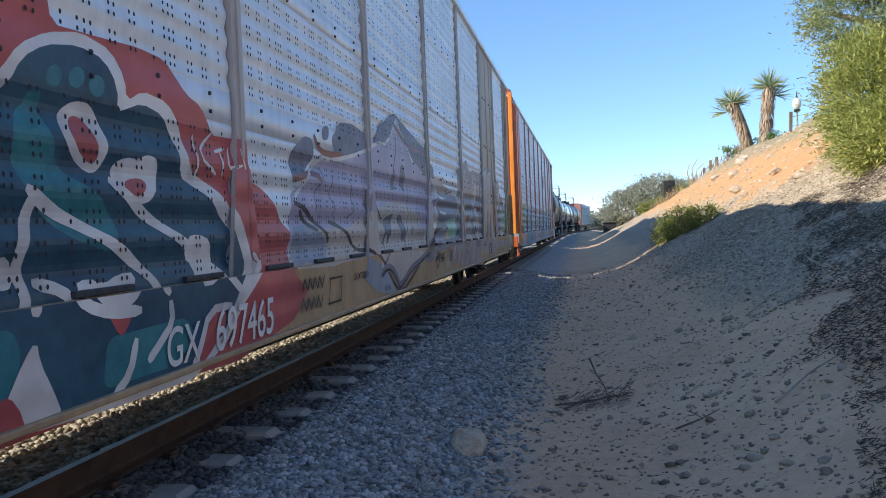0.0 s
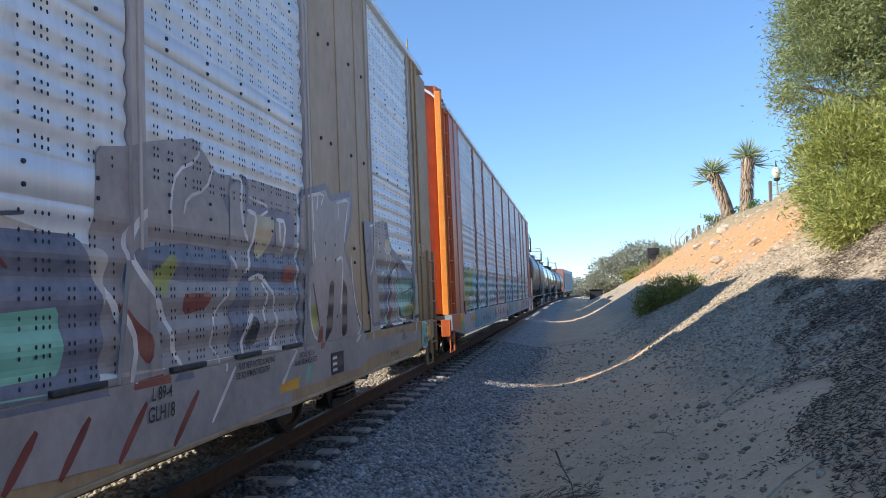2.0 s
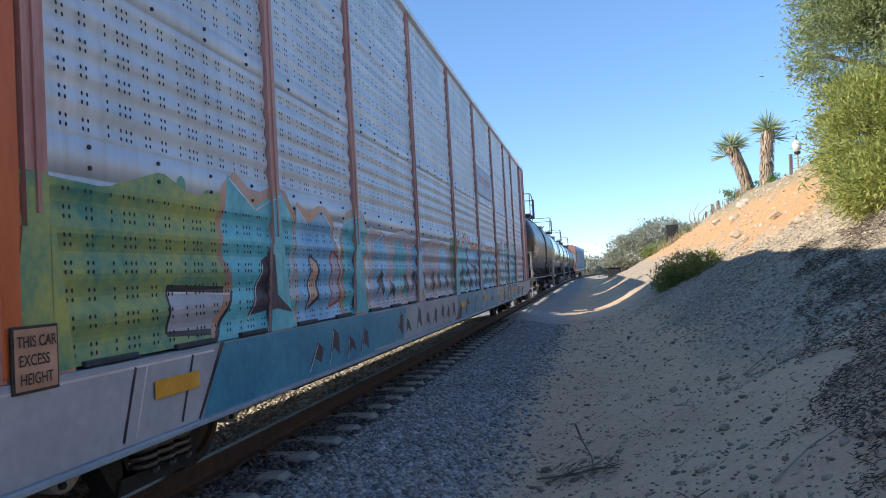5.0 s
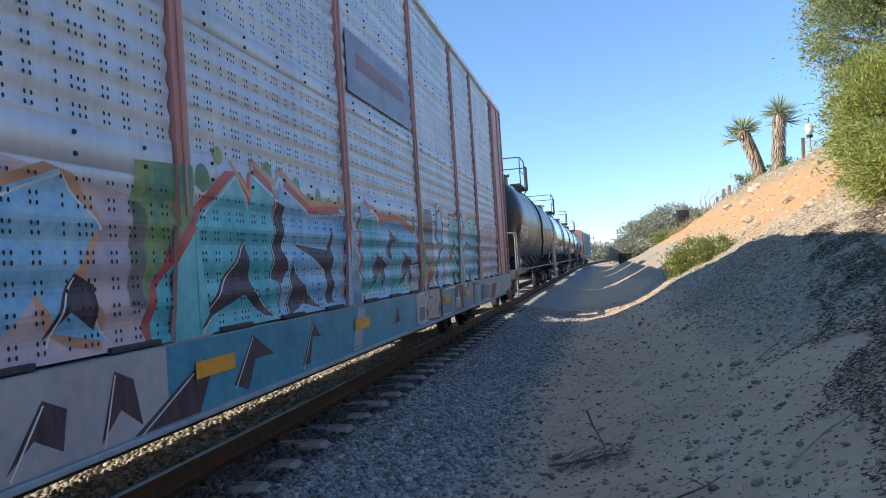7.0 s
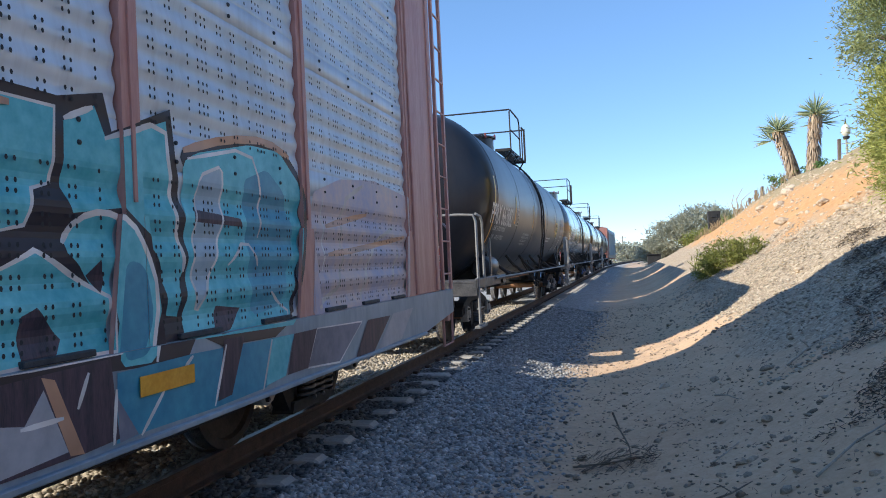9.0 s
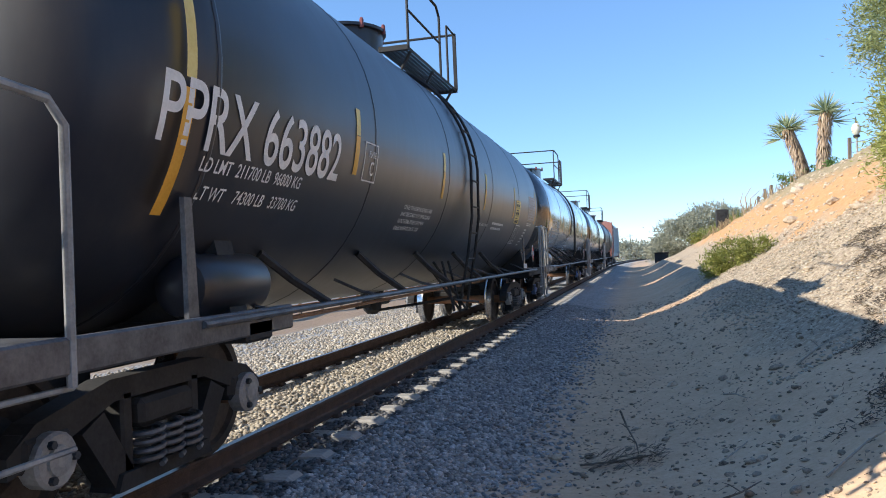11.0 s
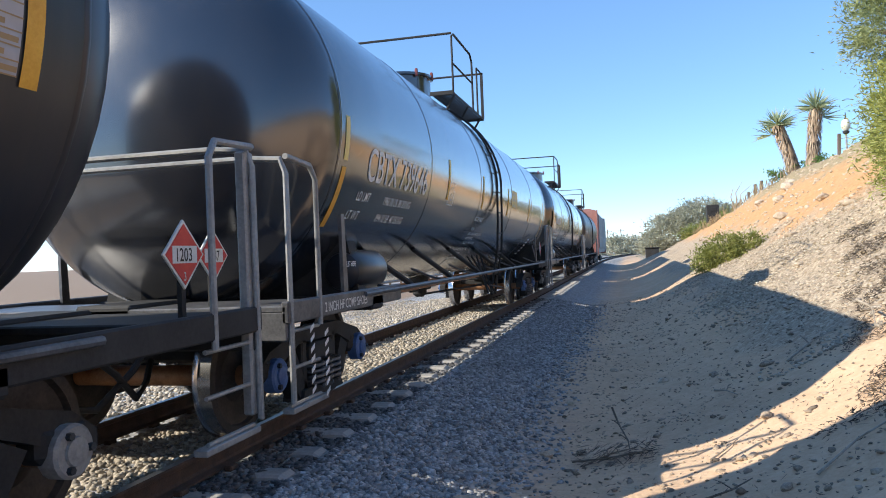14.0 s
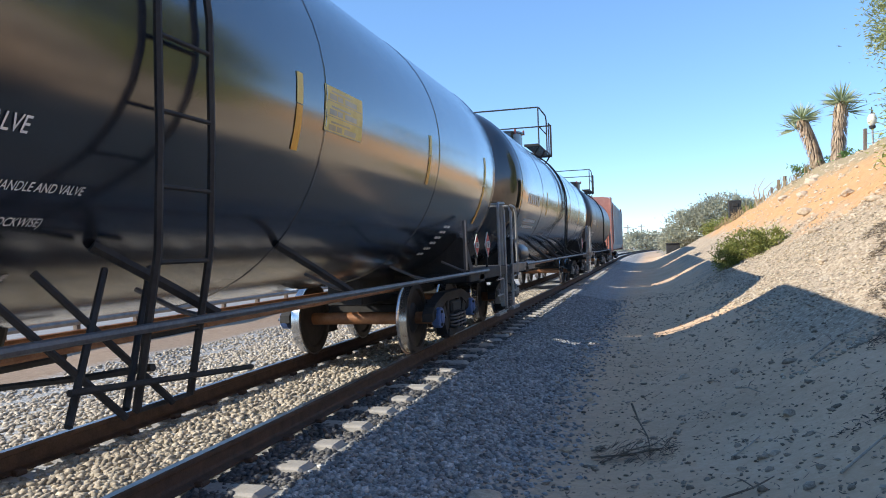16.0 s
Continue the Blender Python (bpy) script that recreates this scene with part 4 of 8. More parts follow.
figure(bm, [(1.37, 1.41), (1.63, 1.63), (1.83, 1.8), (1.9, 1.91), (2.03, 1.99), (2.22, 2.03), (2.39, 2.01), (2.48, 1.91), (2.47, 1.79), (2.66, 1.86), (2.83, 1.83), (2.96, 1.72), (3, 1.54), (3.26, 1.44), (3.49, 1.28), (3.62, 1.04), (3.48, 0.9), (3.26, 0.68), (2.89, 0.56), (2.33, 0.54), (1.96, 0.54), (1.51, 0.57), (1.21, 0.82)], NAVY, None, None, (), 1, 0.05)
figure(bm, [(1.84, 1.68), (1.96, 1.78), (2.04, 1.66), (2.09, 1.51), (2.3, 1.43), (2.46, 1.28), (2.39, 1.16), (2.11, 1.24), (1.93, 1.37), (1.85, 1.49)], TEAL, None, None, (), 2, 0.05)
figure(bm, [(2.25, 0.81), (2.88, 0.82), (2.98, 0.69), (2.71, 0.6), (2.2, 0.6)], TEAL, None, None, (), 2, 0.05)
figure(bm, [(1.44, 0.89), (1.73, 0.93), (1.77, 0.8), (1.66, 0.65), (1.39, 0.66)], TEAL, None, None, (), 2, 0.05)
figure(bm, [(2.03, 1.91), (2.12, 1.93), (2.11, 1.84), (2.02, 1.82)], TEAL, None, None, (), 2, 0.05)
figure(bm, [(2.16, 1.93), (2.26, 1.95), (2.25, 1.86), (2.15, 1.84)], TEAL, None, None, (), 2, 0.05)
figure(bm, [(2.28, 1.92), (2.39, 1.94), (2.38, 1.84), (2.28, 1.83)], TEAL, None, None, (), 2, 0.05)
figure(bm, [(1.93, 1.8), (2.01, 1.82), (2, 1.73), (1.92, 1.72)], TEAL, None, None, (), 2, 0.05)
figure(bm, [(1.95, 1.69), (2.03, 1.7), (2.02, 1.61), (1.94, 1.6)], TEAL, None, None, (), 2, 0.05)
figure(bm, [(2.12, 1.76), (2.22, 1.81), (2.32, 1.79), (2.39, 1.69), (2.39, 1.58), (2.32, 1.5), (2.23, 1.52), (2.13, 1.6), (2.09, 1.69)], CHALK, None, None, (), 2, 0.05)
figure(bm, [(2.15, 1.71), (2.21, 1.75), (2.29, 1.71), (2.33, 1.62), (2.33, 1.55), (2.26, 1.55), (2.17, 1.62)], CRIMSON, None, None, (), 2, 0.05)
figure(bm, [(2.42, 1.55), (2.53, 1.6), (2.61, 1.59), (2.7, 1.63), (2.8, 1.59), (2.78, 1.48), (2.67, 1.38), (2.54, 1.39), (2.43, 1.46)], CHALK, None, None, (), 2, 0.05)
figure(bm, [(2.48, 1.47), (2.59, 1.51), (2.7, 1.5), (2.66, 1.44), (2.56, 1.41)], CRIMSON, None, None, (), 2, 0.05)
strokes(bm, [[(1.89, 1.43), (2.02, 1.35), (2.21, 1.28), (2.45, 1.18), (2.65, 1.06), (2.74, 0.95)], [(2.4, 1.49), (2.58, 1.38), (2.67, 1.33), (3, 1.19), (3.32, 1.03), (3.53, 0.88)], [(1.93, 1.41), (1.89, 1.28), (1.83, 1.16), (1.86, 1.03), (1.84, 0.95)], [(1.91, 1.07), (2.06, 1.03), (2.12, 0.96), (2.28, 0.91), (2.5, 0.9)]], CHALK, 0.055, 1)
figure(bm, [(3, 1.22), (3.12, 1.24), (3.25, 1.2), (3.3, 1.06), (3.19, 0.96), (3.04, 0.96), (3.08, 1.07), (3, 1.12)], CHALK, None, None, (), 1, 0.05)
figure(bm, [(2.12, 1.04), (2.23, 1.07), (2.31, 1.03), (2.44, 1.07), (2.57, 1.07), (2.5, 0.97), (2.36, 0.9), (2.26, 0.93)], CHALK, None, None, (), 1, 0.05)
figure(bm, [(2.25, 0.92), (2.45, 0.92), (2.38, 0.82), (2.33, 0.8)], CRIMSON, None, None, (), 1, 0.05)
figure(bm, [(1.75, 1.19), (1.82, 1.14), (1.82, 1.06), (1.74, 1.05), (1.64, 1.09)], CHALK, None, None, (), 1, 0.05)
figure(bm, [(1.77, 0.8), (1.84, 0.87), (1.85, 0.78), (1.91, 0.67), (1.96, 0.55), (1.75, 0.54), (1.65, 0.63)], CHALK, None, None, (), 1, 0.05)
figure(bm, [(1.66, 0.7), (1.73, 0.66), (1.77, 0.54), (1.65, 0.52), (1.56, 0.61)], CRIMSON, None, None, (), 1, 0.05)
strokes(bm, [[(2.74, 0.92), (2.75, 0.81), (2.62, 0.72), (2.53, 0.66)], [(3.37, 0.83), (3.11, 0.83), (2.99, 0.63), (2.91, 0.55)], [(2.45, 0.78), (2.39, 0.63), (2.27, 0.56)], [(3.72, 1.11), (3.83, 1.03), (3.44, 0.82)]], CHALK, 0.045, 1)
figure(bm, [(3.12, 0.82), (3.3, 0.82), (3.28, 0.71), (3.04, 0.57), (2.97, 0.56)], CRIMSON, None, None, (), 1, 0.05)
strokes(bm, [[(3.14, 1.77), (3.16, 1.62), (3.14, 1.52)], [(3.33, 1.8), (3.17, 1.66), (3.37, 1.57)], [(3.37, 1.7), (3.5, 1.73)], [(3.43, 1.72), (3.44, 1.57)], [(3.55, 1.74), (3.49, 1.61), (3.64, 1.64)], [(3.62, 1.74), (3.68, 1.62)]], CHALK, 0.02, 1)
lay_paint("sprayed_piece", bm, mats, rack1, SP1, "navy and teal looping spray figure outlined white on crimson")

# lilac banner letters with slate clouds
bm = bmesh.new()
LAYER[0] = 0.0
figure(bm, [(4.48, 1.82), (4.74, 1.95), (4.91, 1.94), (4.92, 1.79), (4.71, 1.66), (4.46, 1.59)], SLATE, None, None, (), 2, 0.05)
figure(bm, [(5.33, 1.99), (5.6, 2.16), (5.92, 2.19), (6.29, 2.15), (6.36, 1.98), (5.95, 1.88), (5.43, 1.84)], SLATE, None, None, (), 2, 0.05)
figure(bm, [(6.57, 2.05), (6.83, 2.29), (7.47, 2.51), (8.05, 2.41), (9.05, 2.26), (9.02, 1.83), (7.98, 1.9), (7, 1.98)], SLATE, None, None, (), 2, 0.05)
figure(bm, [(5.12, 2.06), (5.29, 2.1), (5.28, 1.98), (5.11, 1.95)], SLATE, None, None, (), 2, 0.05)
figure(bm, [(4.45, 1.49), (4.7, 1.6), (4.91, 1.72), (5.03, 1.84), (5.19, 1.82), (5.51, 1.84), (6.18, 1.96), (6.72, 2.12), (7.07, 2.12), (7.55, 2.47), (7.78, 2.31), (8.45, 1.94), (8.98, 1.6), (8.86, 0.97), (6.55, 0.99), (5.44, 0.97), (4.34, 0.99)], LILAC, None, None, (), 1, 0.05)
figure(bm, [(4.43, 1.22), (4.91, 1.26), (5.75, 1.26), (6.73, 1.47), (7.65, 1.55), (8.89, 1.31), (8.86, 0.97), (7.3, 0.97), (6.55, 0.98), (7.97, 0.82), (7.37, 0.59), (6.83, 0.82), (6.4, 1.03), (5.86, 1.01), (5.17, 0.95), (4.34, 0.97)], PALE, None, None, (), 2, 0.05)
figure(bm, [(4.43, 1.26), (4.71, 1.29), (5.04, 1.2), (5.22, 1.11), (5.03, 0.98), (4.72, 1), (4.41, 0.99)], BLUE_GREY, None, None, (), 2, 0.05)
strokes(bm, [[(4.5, 1.61), (4.67, 1.64), (4.89, 1.69), (5.08, 1.64)], [(4.93, 1.98), (5.01, 1.89), (5.17, 1.85), (5.63, 1.88)]], RUST, 0.05, 1)
strokes(bm, [[(4.48, 1.44), (4.7, 1.58), (5.01, 1.81), (5.34, 1.81), (6.18, 1.95), (6.73, 2.11), (7.12, 2.13), (7.54, 2.46)], [(7.78, 2.31), (8.45, 1.94), (8.98, 1.6)]], CHALK, 0.035, 1)
strokes(bm, [[(4.48, 1.45), (4.69, 1.4), (4.87, 1.32), (5.09, 1.24), (5.2, 1.14)], [(5.24, 1.31), (5.56, 1.25), (5.8, 1.13), (5.93, 1.05), (6.32, 1.04), (6.64, 0.92), (6.92, 0.7), (7.3, 0.53), (7.95, 0.71), (8.66, 0.93), (9.7, 1.03)], [(4.58, 1.39), (4.71, 1.3), (4.95, 1.24)]], SOOT, 0.04, 1)
strokes(bm, [[(5.09, 1.74), (5.13, 1.65), (4.96, 1.55), (4.92, 1.44), (4.92, 1.39)], [(5.35, 1.67), (5.26, 1.54), (5.38, 1.43), (5.29, 1.34)], [(5.77, 1.72), (5.85, 1.58), (5.9, 1.41), (5.7, 1.34)], [(6.18, 1.63), (6.34, 1.57), (6.24, 1.42), (6.36, 1.31)]], SLATE, 0.025, 1)
figure(bm, [(6.16, 1.45), (6.43, 1.61), (6.36, 1.39)], SLATE, None, None, (), 1, 0.05)
figure(bm, [(6.12, 0.99), (6.73, 0.83), (7.12, 0.53), (6.33, 0.64), (5.95, 0.79)], BLUE_GREY, None, None, (), 2, 0.05)
figure(bm, [(7.76, 0.97), (8.62, 0.95), (8.43, 0.86), (7.74, 0.75), (7.26, 0.64), (7.06, 0.77), (6.76, 0.86), (6.52, 0.85), (6.6, 0.99), (7.08, 0.98)], PALE, None, None, (), 1, 0.05)
figure(bm, [(6.89, 1.3), (6.98, 1.35), (7.27, 1.4), (7.19, 1.3), (7.06, 1.06), (7.03, 1.17), (6.93, 1.2), (6.87, 1)], SLATE, None, SOOT, (), 1, 0.015)
figure(bm, [(7.46, 1.4), (7.65, 1.38), (7.82, 1.26), (7.84, 1.14), (7.68, 1.07), (7.55, 1.2)], SLATE, None, None, (), 2, 0.05)
figure(bm, [(7.36, 1.9), (7.43, 1.83), (7.45, 1.67), (7.2, 1.65)], SLATE, None, None, (), 0, 0.05)
figure(bm, [(7.66, 1.95), (7.8, 1.98), (7.88, 1.77), (7.84, 1.64), (7.68, 1.69), (7.6, 1.85)], SLATE, None, None, (), 2, 0.05)
figure(bm, [(8.01, 1.22), (8.23, 1.27), (8.13, 1.15)], SLATE, None, None, (), 0, 0.05)
figure(bm, [(8.02, 2.02), (8.46, 2.03), (8.89, 1.93), (8.98, 1.68), (8.26, 1.6), (8.05, 1.66)], LILAC, None, None, (), 2, 0.05)
strokes(bm, [[(7.47, 2.28), (7.48, 2.11), (7.34, 1.91), (7.27, 1.71)], [(8, 1.78), (7.94, 1.52), (7.95, 1.29), (7.81, 1.16), (7.78, 0.91)], [(6.87, 1), (6.76, 0.92), (6.62, 0.88)], [(6.64, 1.47), (6.68, 1.4), (6.83, 1.33)], [(8.55, 1.65), (8.49, 1.35), (8.51, 1.13)]], SOOT, 0.022, 1)
strokes(bm, [[(7.41, 2.38), (7.69, 2.3), (7.98, 2.21), (8.4, 2.2), (8.92, 2.21)]], RUST, 0.05, 1)
strokes(bm, [[(6.52, 0.78), (6.72, 0.85), (6.94, 0.82), (7.13, 0.72), (7.22, 0.61), (7.41, 0.65), (7.8, 0.78), (8.39, 0.85), (9.08, 1.02), (9.83, 1.25)]], SLATE, 0.09, 1)
strokes(bm, [[(6.51, 0.77), (6.72, 0.83), (6.94, 0.8), (7.12, 0.69), (7.22, 0.59), (7.41, 0.63), (7.8, 0.75), (8.39, 0.83), (9.08, 0.99), (9.82, 1.21)]], SOOT, 0.03, 1)
figure(bm, [(8.47, 0.83), (9.31, 1.05), (9.96, 1.26), (11.33, 1.27), (11.53, 0.94), (9.52, 0.91), (8.93, 0.79)], SLATE, None, None, (), 1, 0.05)
figure(bm, [(10.5, 1.25), (11.37, 1.23), (11.4, 1), (10.63, 1.01)], MINT, None, None, (), 1, 0.05)
figure(bm, [(9.04, 1.93), (9.78, 1.91), (10.83, 1.79), (11.6, 1.66), (11.55, 1.3), (9.97, 1.28), (9.12, 1.31)], PALE, None, None, (), 2, 0.05)
strokes(bm, [[(9.3, 1.91), (9.61, 1.58), (9.4, 1.31)], [(10.03, 1.74), (10.45, 1.51), (11.18, 1.59)], [(9.15, 1.56), (11.02, 1.8)]], SLATE, 0.03, 1)
strokes(bm, [[(9.39, 0.87), (9.23, 0.76), (9.34, 0.66), (9.47, 0.77), (9.33, 0.85)], [(9.78, 0.89), (9.82, 0.69)], [(10.29, 0.9), (10.19, 0.73)]], SOOT, 0.02, 1)
figure(bm, [(9.14, 2.19), (9.27, 2.12), (9.53, 2.06), (9.54, 1.92), (9.26, 1.89), (9.12, 1.86)], SLATE, None, None, (), 2, 0.05)
figure(bm, [(8.75, 1.9), (8.93, 1.92), (9.26, 1.89), (9.56, 1.86), (9.75, 1.77), (9.76, 1.56), (9.49, 1.46), (9.18, 1.36), (8.7, 1.19)], LILAC, None, None, (), 2, 0.05)
figure(bm, [(9.81, 1.74), (10.36, 1.72), (11.38, 1.73), (11.56, 1.41), (11.52, 1), (10.3, 1.03), (9.5, 1.06), (9.33, 1.14), (9.82, 1.29), (9.73, 1.47)], SLATE, None, None, (), 1, 0.05)
figure(bm, [(9.46, 1.16), (9.77, 1.24), (10.25, 1.26), (10.3, 1.05), (9.86, 1.04), (9.46, 1.06)], BLUE_GREY, None, None, (), 1, 0.05)
figure(bm, [(10.48, 1.34), (10.87, 1.37), (11.24, 1.39), (11.26, 1.08), (10.67, 1.07), (10.46, 1.07)], MINT, None, None, (), 1, 0.05)
figure(bm, [(10.31, 1.2), (10.64, 1.19), (10.63, 1.04), (10.3, 1.07)], SAND, None, None, (), 1, 0.05)
strokes(bm, [[(9.24, 1.92), (9.43, 1.88), (9.58, 1.82), (9.73, 1.74), (9.85, 1.67), (10.28, 1.66)], [(9.9, 1.47), (10.13, 1.44), (10.33, 1.44)]], CHALK, 0.04, 1)
strokes(bm, [[(8.68, 0.88), (8.87, 0.95), (9.16, 1), (9.51, 1.17), (9.88, 1.27), (10.32, 1.29)]], SOOT, 0.09, 1)
strokes(bm, [[(9.99, 1.96), (10.08, 1.91), (10.18, 1.97), (10.27, 1.92)], [(10.28, 1.66), (10.34, 1.53), (10.5, 1.69), (10.6, 1.55), (10.73, 1.67), (10.93, 1.56)], [(10.36, 1.72), (10.43, 1.79), (10.65, 1.74)]], RUST, 0.02, 1)
strokes(bm, [[(9.37, 0.93), (9.26, 0.83), (9.27, 0.71), (9.42, 0.72), (9.5, 0.86), (9.37, 0.92)], [(9.21, 0.78), (9.61, 0.89)], [(9.58, 0.89), (9.62, 0.71), (9.68, 0.91), (9.74, 0.72), (9.82, 0.93), (9.84, 0.76)], [(9.55, 0.81), (9.87, 0.8)]], SOOT, 0.03, 1)
figure(bm, [(10.19, 0.89), (10.27, 0.88), (10.1, 0.66), (9.96, 0.63)], MINT, None, None, (), 0, 0.05)
figure(bm, [(10.28, 0.96), (10.5, 0.96), (10.42, 0.73), (10.23, 0.73)], RUST, None, None, (), 0, 0.05)
figure(bm, [(10.52, 0.96), (11.45, 0.95), (13.91, 0.92), (13.85, 0.49), (11.82, 0.59), (10.46, 0.7)], ASH, None, None, (), 0, 0.05)
strokes(bm, [[(10.79, 0.95), (10.66, 0.76)], [(12.88, 0.95), (12.54, 0.64)], [(10.64, 0.91), (10.72, 0.74)]], CHALK, 0.03, 1)
strokes(bm, [[(10.82, 0.65), (11.01, 0.87)]], RUST, 0.05, 1)
strokes(bm, [[(11.15, 0.63), (11.36, 0.87)]], RUST, 0.05, 1)
strokes(bm, [[(11.58, 0.61), (11.83, 0.87)]], RUST, 0.05, 1)
strokes(bm, [[(12.09, 0.59), (12.38, 0.86)]], RUST, 0.05, 1)
lay_paint("sprayed_piece", bm, mats, rack1, SP1, "lilac banner lettering with slate clouds and pale edges")

# grey letters with white strokes
bm = bmesh.new()
LAYER[0] = 0.0
figure(bm, [(11.51, 2.18), (11.77, 2.23), (11.91, 2.28), (12.5, 2.42), (12.76, 2.24), (13.38, 2.28), (14.24, 2.28), (14.14, 1.01), (12.15, 1.02), (11.4, 1.06), (11.48, 1.78)], ASH, None, None, (), 1, 0.05)
figure(bm, [(11.78, 1.68), (12.37, 1.75), (13.06, 1.73), (14.2, 1.77), (14.17, 1.43), (13.05, 1.52), (12.36, 1.51), (11.78, 1.59)], SLATE, None, None, (), 1, 0.05)
figure(bm, [(12.83, 2.12), (13.27, 2.09), (14.16, 2.1), (14.14, 1.81), (13.07, 1.79)], SLATE, None, None, (), 2, 0.05)
figure(bm, [(11.22, 1.5), (11.37, 1.4), (11.37, 1.13), (11.17, 1.07), (11.14, 1.3)], SLATE, None, None, (), 2, 0.05)
figure(bm, [(10.82, 1.5), (10.97, 1.52), (11.08, 1.43), (11.16, 1.27), (11.14, 1.13), (10.97, 1.09), (10.82, 1.11)], MINT, None, SOOT, (), 2, 0.04)
figure(bm, [(10.94, 1.72), (11.06, 1.72), (11.16, 1.58), (11.07, 1.52), (10.96, 1.62)], RUST, None, None, (), 1, 0.05)
figure(bm, [(11.98, 1.54), (12.24, 1.7), (12.27, 1.58), (12.11, 1.41)], OLIVE, None, None, (), 1, 0.05)
figure(bm, [(12.31, 1.44), (12.68, 1.45), (12.64, 1.35), (12.35, 1.31)], RUST, None, None, (), 1, 0.05)
figure(bm, [(11.66, 1.42), (11.8, 1.3), (11.97, 1.2), (11.94, 1.06), (11.85, 1.08), (11.75, 1.24)], RUST, None, None, (), 1, 0.05)
strokes(bm, [[(11.46, 1.68), (11.54, 1.48), (11.7, 1.33), (11.8, 1.18), (11.74, 0.98)], [(11.94, 1.91), (11.78, 1.79), (11.74, 1.65), (11.89, 1.51), (12.11, 1.35), (12.19, 1.18), (12.29, 1.01)]], CHALK, 0.045, 1)
strokes(bm, [[(12.6, 2.42), (12.5, 2.27), (12.27, 2.18), (12.19, 2), (12.21, 1.8)], [(12.72, 2.26), (12.63, 2.11), (12.38, 2.03), (12.34, 1.92)], [(13.09, 2.24), (13.13, 2.04), (13.26, 1.93), (13.24, 1.62), (13.54, 1.52), (13.74, 1.26), (13.72, 1.06)], [(13.27, 2.14), (13.68, 2.1), (13.36, 1.98)], [(12.96, 1.48), (12.75, 1.33), (12.64, 1.15), (12.78, 1), (12.71, 0.82), (12.51, 0.67)], [(13.91, 2.03), (13.83, 1.75)], [(13.53, 1.48), (13.27, 1.27), (13.12, 1.08)]], CHALK, 0.022, 1)
strokes(bm, [[(10.76, 1.08), (11, 1.07), (11.25, 1.08), (11.35, 1.18), (11.33, 1.34)]], SOOT, 0.05, 1)
figure(bm, [(10.65, 0.99), (11.45, 1.02), (12.15, 1.02), (14.07, 1), (15.89, 0.94), (15.86, 0.64), (12.44, 0.67), (11.54, 0.67), (10.82, 0.68), (10.65, 0.68)], ASH, None, None, (), 0, 0.05)
figure(bm, [(10.82, 0.98), (11.18, 0.99), (11.55, 0.95), (11.5, 0.83), (11.25, 0.74), (11.14, 0.69), (11.11, 0.84), (11, 0.79), (10.94, 0.69), (10.85, 0.69)], RUST, None, None, (), 1, 0.05)
figure(bm, [(11.69, 0.98), (12.09, 1), (12.06, 0.87), (11.89, 0.81)], RUST, None, None, (), 1, 0.05)
figure(bm, [(12.13, 0.99), (12.35, 0.98), (12.27, 0.71), (12.06, 0.72)], SLATE, None, None, (), 1, 0.05)
strokes(bm, [[(12.96, 0.98), (12.84, 0.8)], [(11.48, 0.9), (11.39, 0.78), (11.29, 0.73)]], CHALK, 0.03, 1)
figure(bm, [(14.33, 2.3), (14.95, 2.45), (15.03, 2.34), (15.77, 2.48), (15.71, 2.22), (15.45, 1.89), (15.68, 1.6), (15.86, 1.12), (16.11, 0.99), (15.97, 0.8), (14.18, 0.91)], ASH, None, SLATE, (), 1, 0.06)
figure(bm, [(14.42, 1.32), (14.63, 1.36), (14.6, 1.15), (14.51, 1.04), (14.41, 1.13)], OLIVE, None, None, (), 1, 0.05)
figure(bm, [(14.63, 1.12), (14.76, 1.14), (14.69, 0.93), (14.57, 0.9)], RUST, None, None, (), 1, 0.05)
figure(bm, [(14.88, 1.25), (14.98, 1.55), (15.11, 1.55), (15.01, 1.09), (14.77, 0.96)], SOOT, None, None, (), 2, 0.05)
figure(bm, [(15.38, 1.59), (15.52, 1.47), (15.46, 1.02), (15.29, 0.99)], SOOT, None, None, (), 2, 0.05)
strokes(bm, [[(14.39, 2.28), (14.89, 2.38), (14.78, 2.24)], [(14.55, 2.31), (14.56, 1.99)], [(14.71, 2.34), (14.66, 2.19)], [(15.24, 2.32), (15.69, 2.41), (15.57, 2.24), (15.45, 1.93)], [(15.29, 2.33), (15.31, 2.16)], [(14.57, 1.89), (14.59, 1.75)], [(15.21, 1.75), (15.37, 1.8), (15.4, 1.68), (15.26, 1.23)], [(14.43, 1.47), (14.39, 1.27), (14.48, 1.06), (14.58, 1.02)], [(15.68, 1.82), (15.72, 1.47), (15.87, 1.16), (16, 1.06), (15.62, 0.88)]], CHALK, 0.03, 1)
strokes(bm, [[(14.51, 1.52), (14.65, 1.12)]], SOOT, 0.03, 1)
figure(bm, [(16.19, 2.23), (16.73, 2.25), (17.38, 2.32), (17.44, 2.04), (18.31, 1.8), (18.81, 1.68), (18.79, 1.02), (16.41, 1.04), (16.26, 1.62)], SLATE, None, None, (), 1, 0.05)
figure(bm, [(16.52, 2.22), (17.21, 2.33), (17.34, 1.92), (18.09, 1.79), (18, 1.12), (16.48, 1.08)], ASH, None, None, (), 1, 0.05)
figure(bm, [(17.88, 1.48), (18.87, 1.55), (18.8, 1.08), (18, 1.13)], MINT, None, None, (), 1, 0.05)
figure(bm, [(17.1, 1.26), (17.29, 1.48), (17.53, 1.22), (17.34, 1.14)], RUST, None, None, (), 1, 0.05)
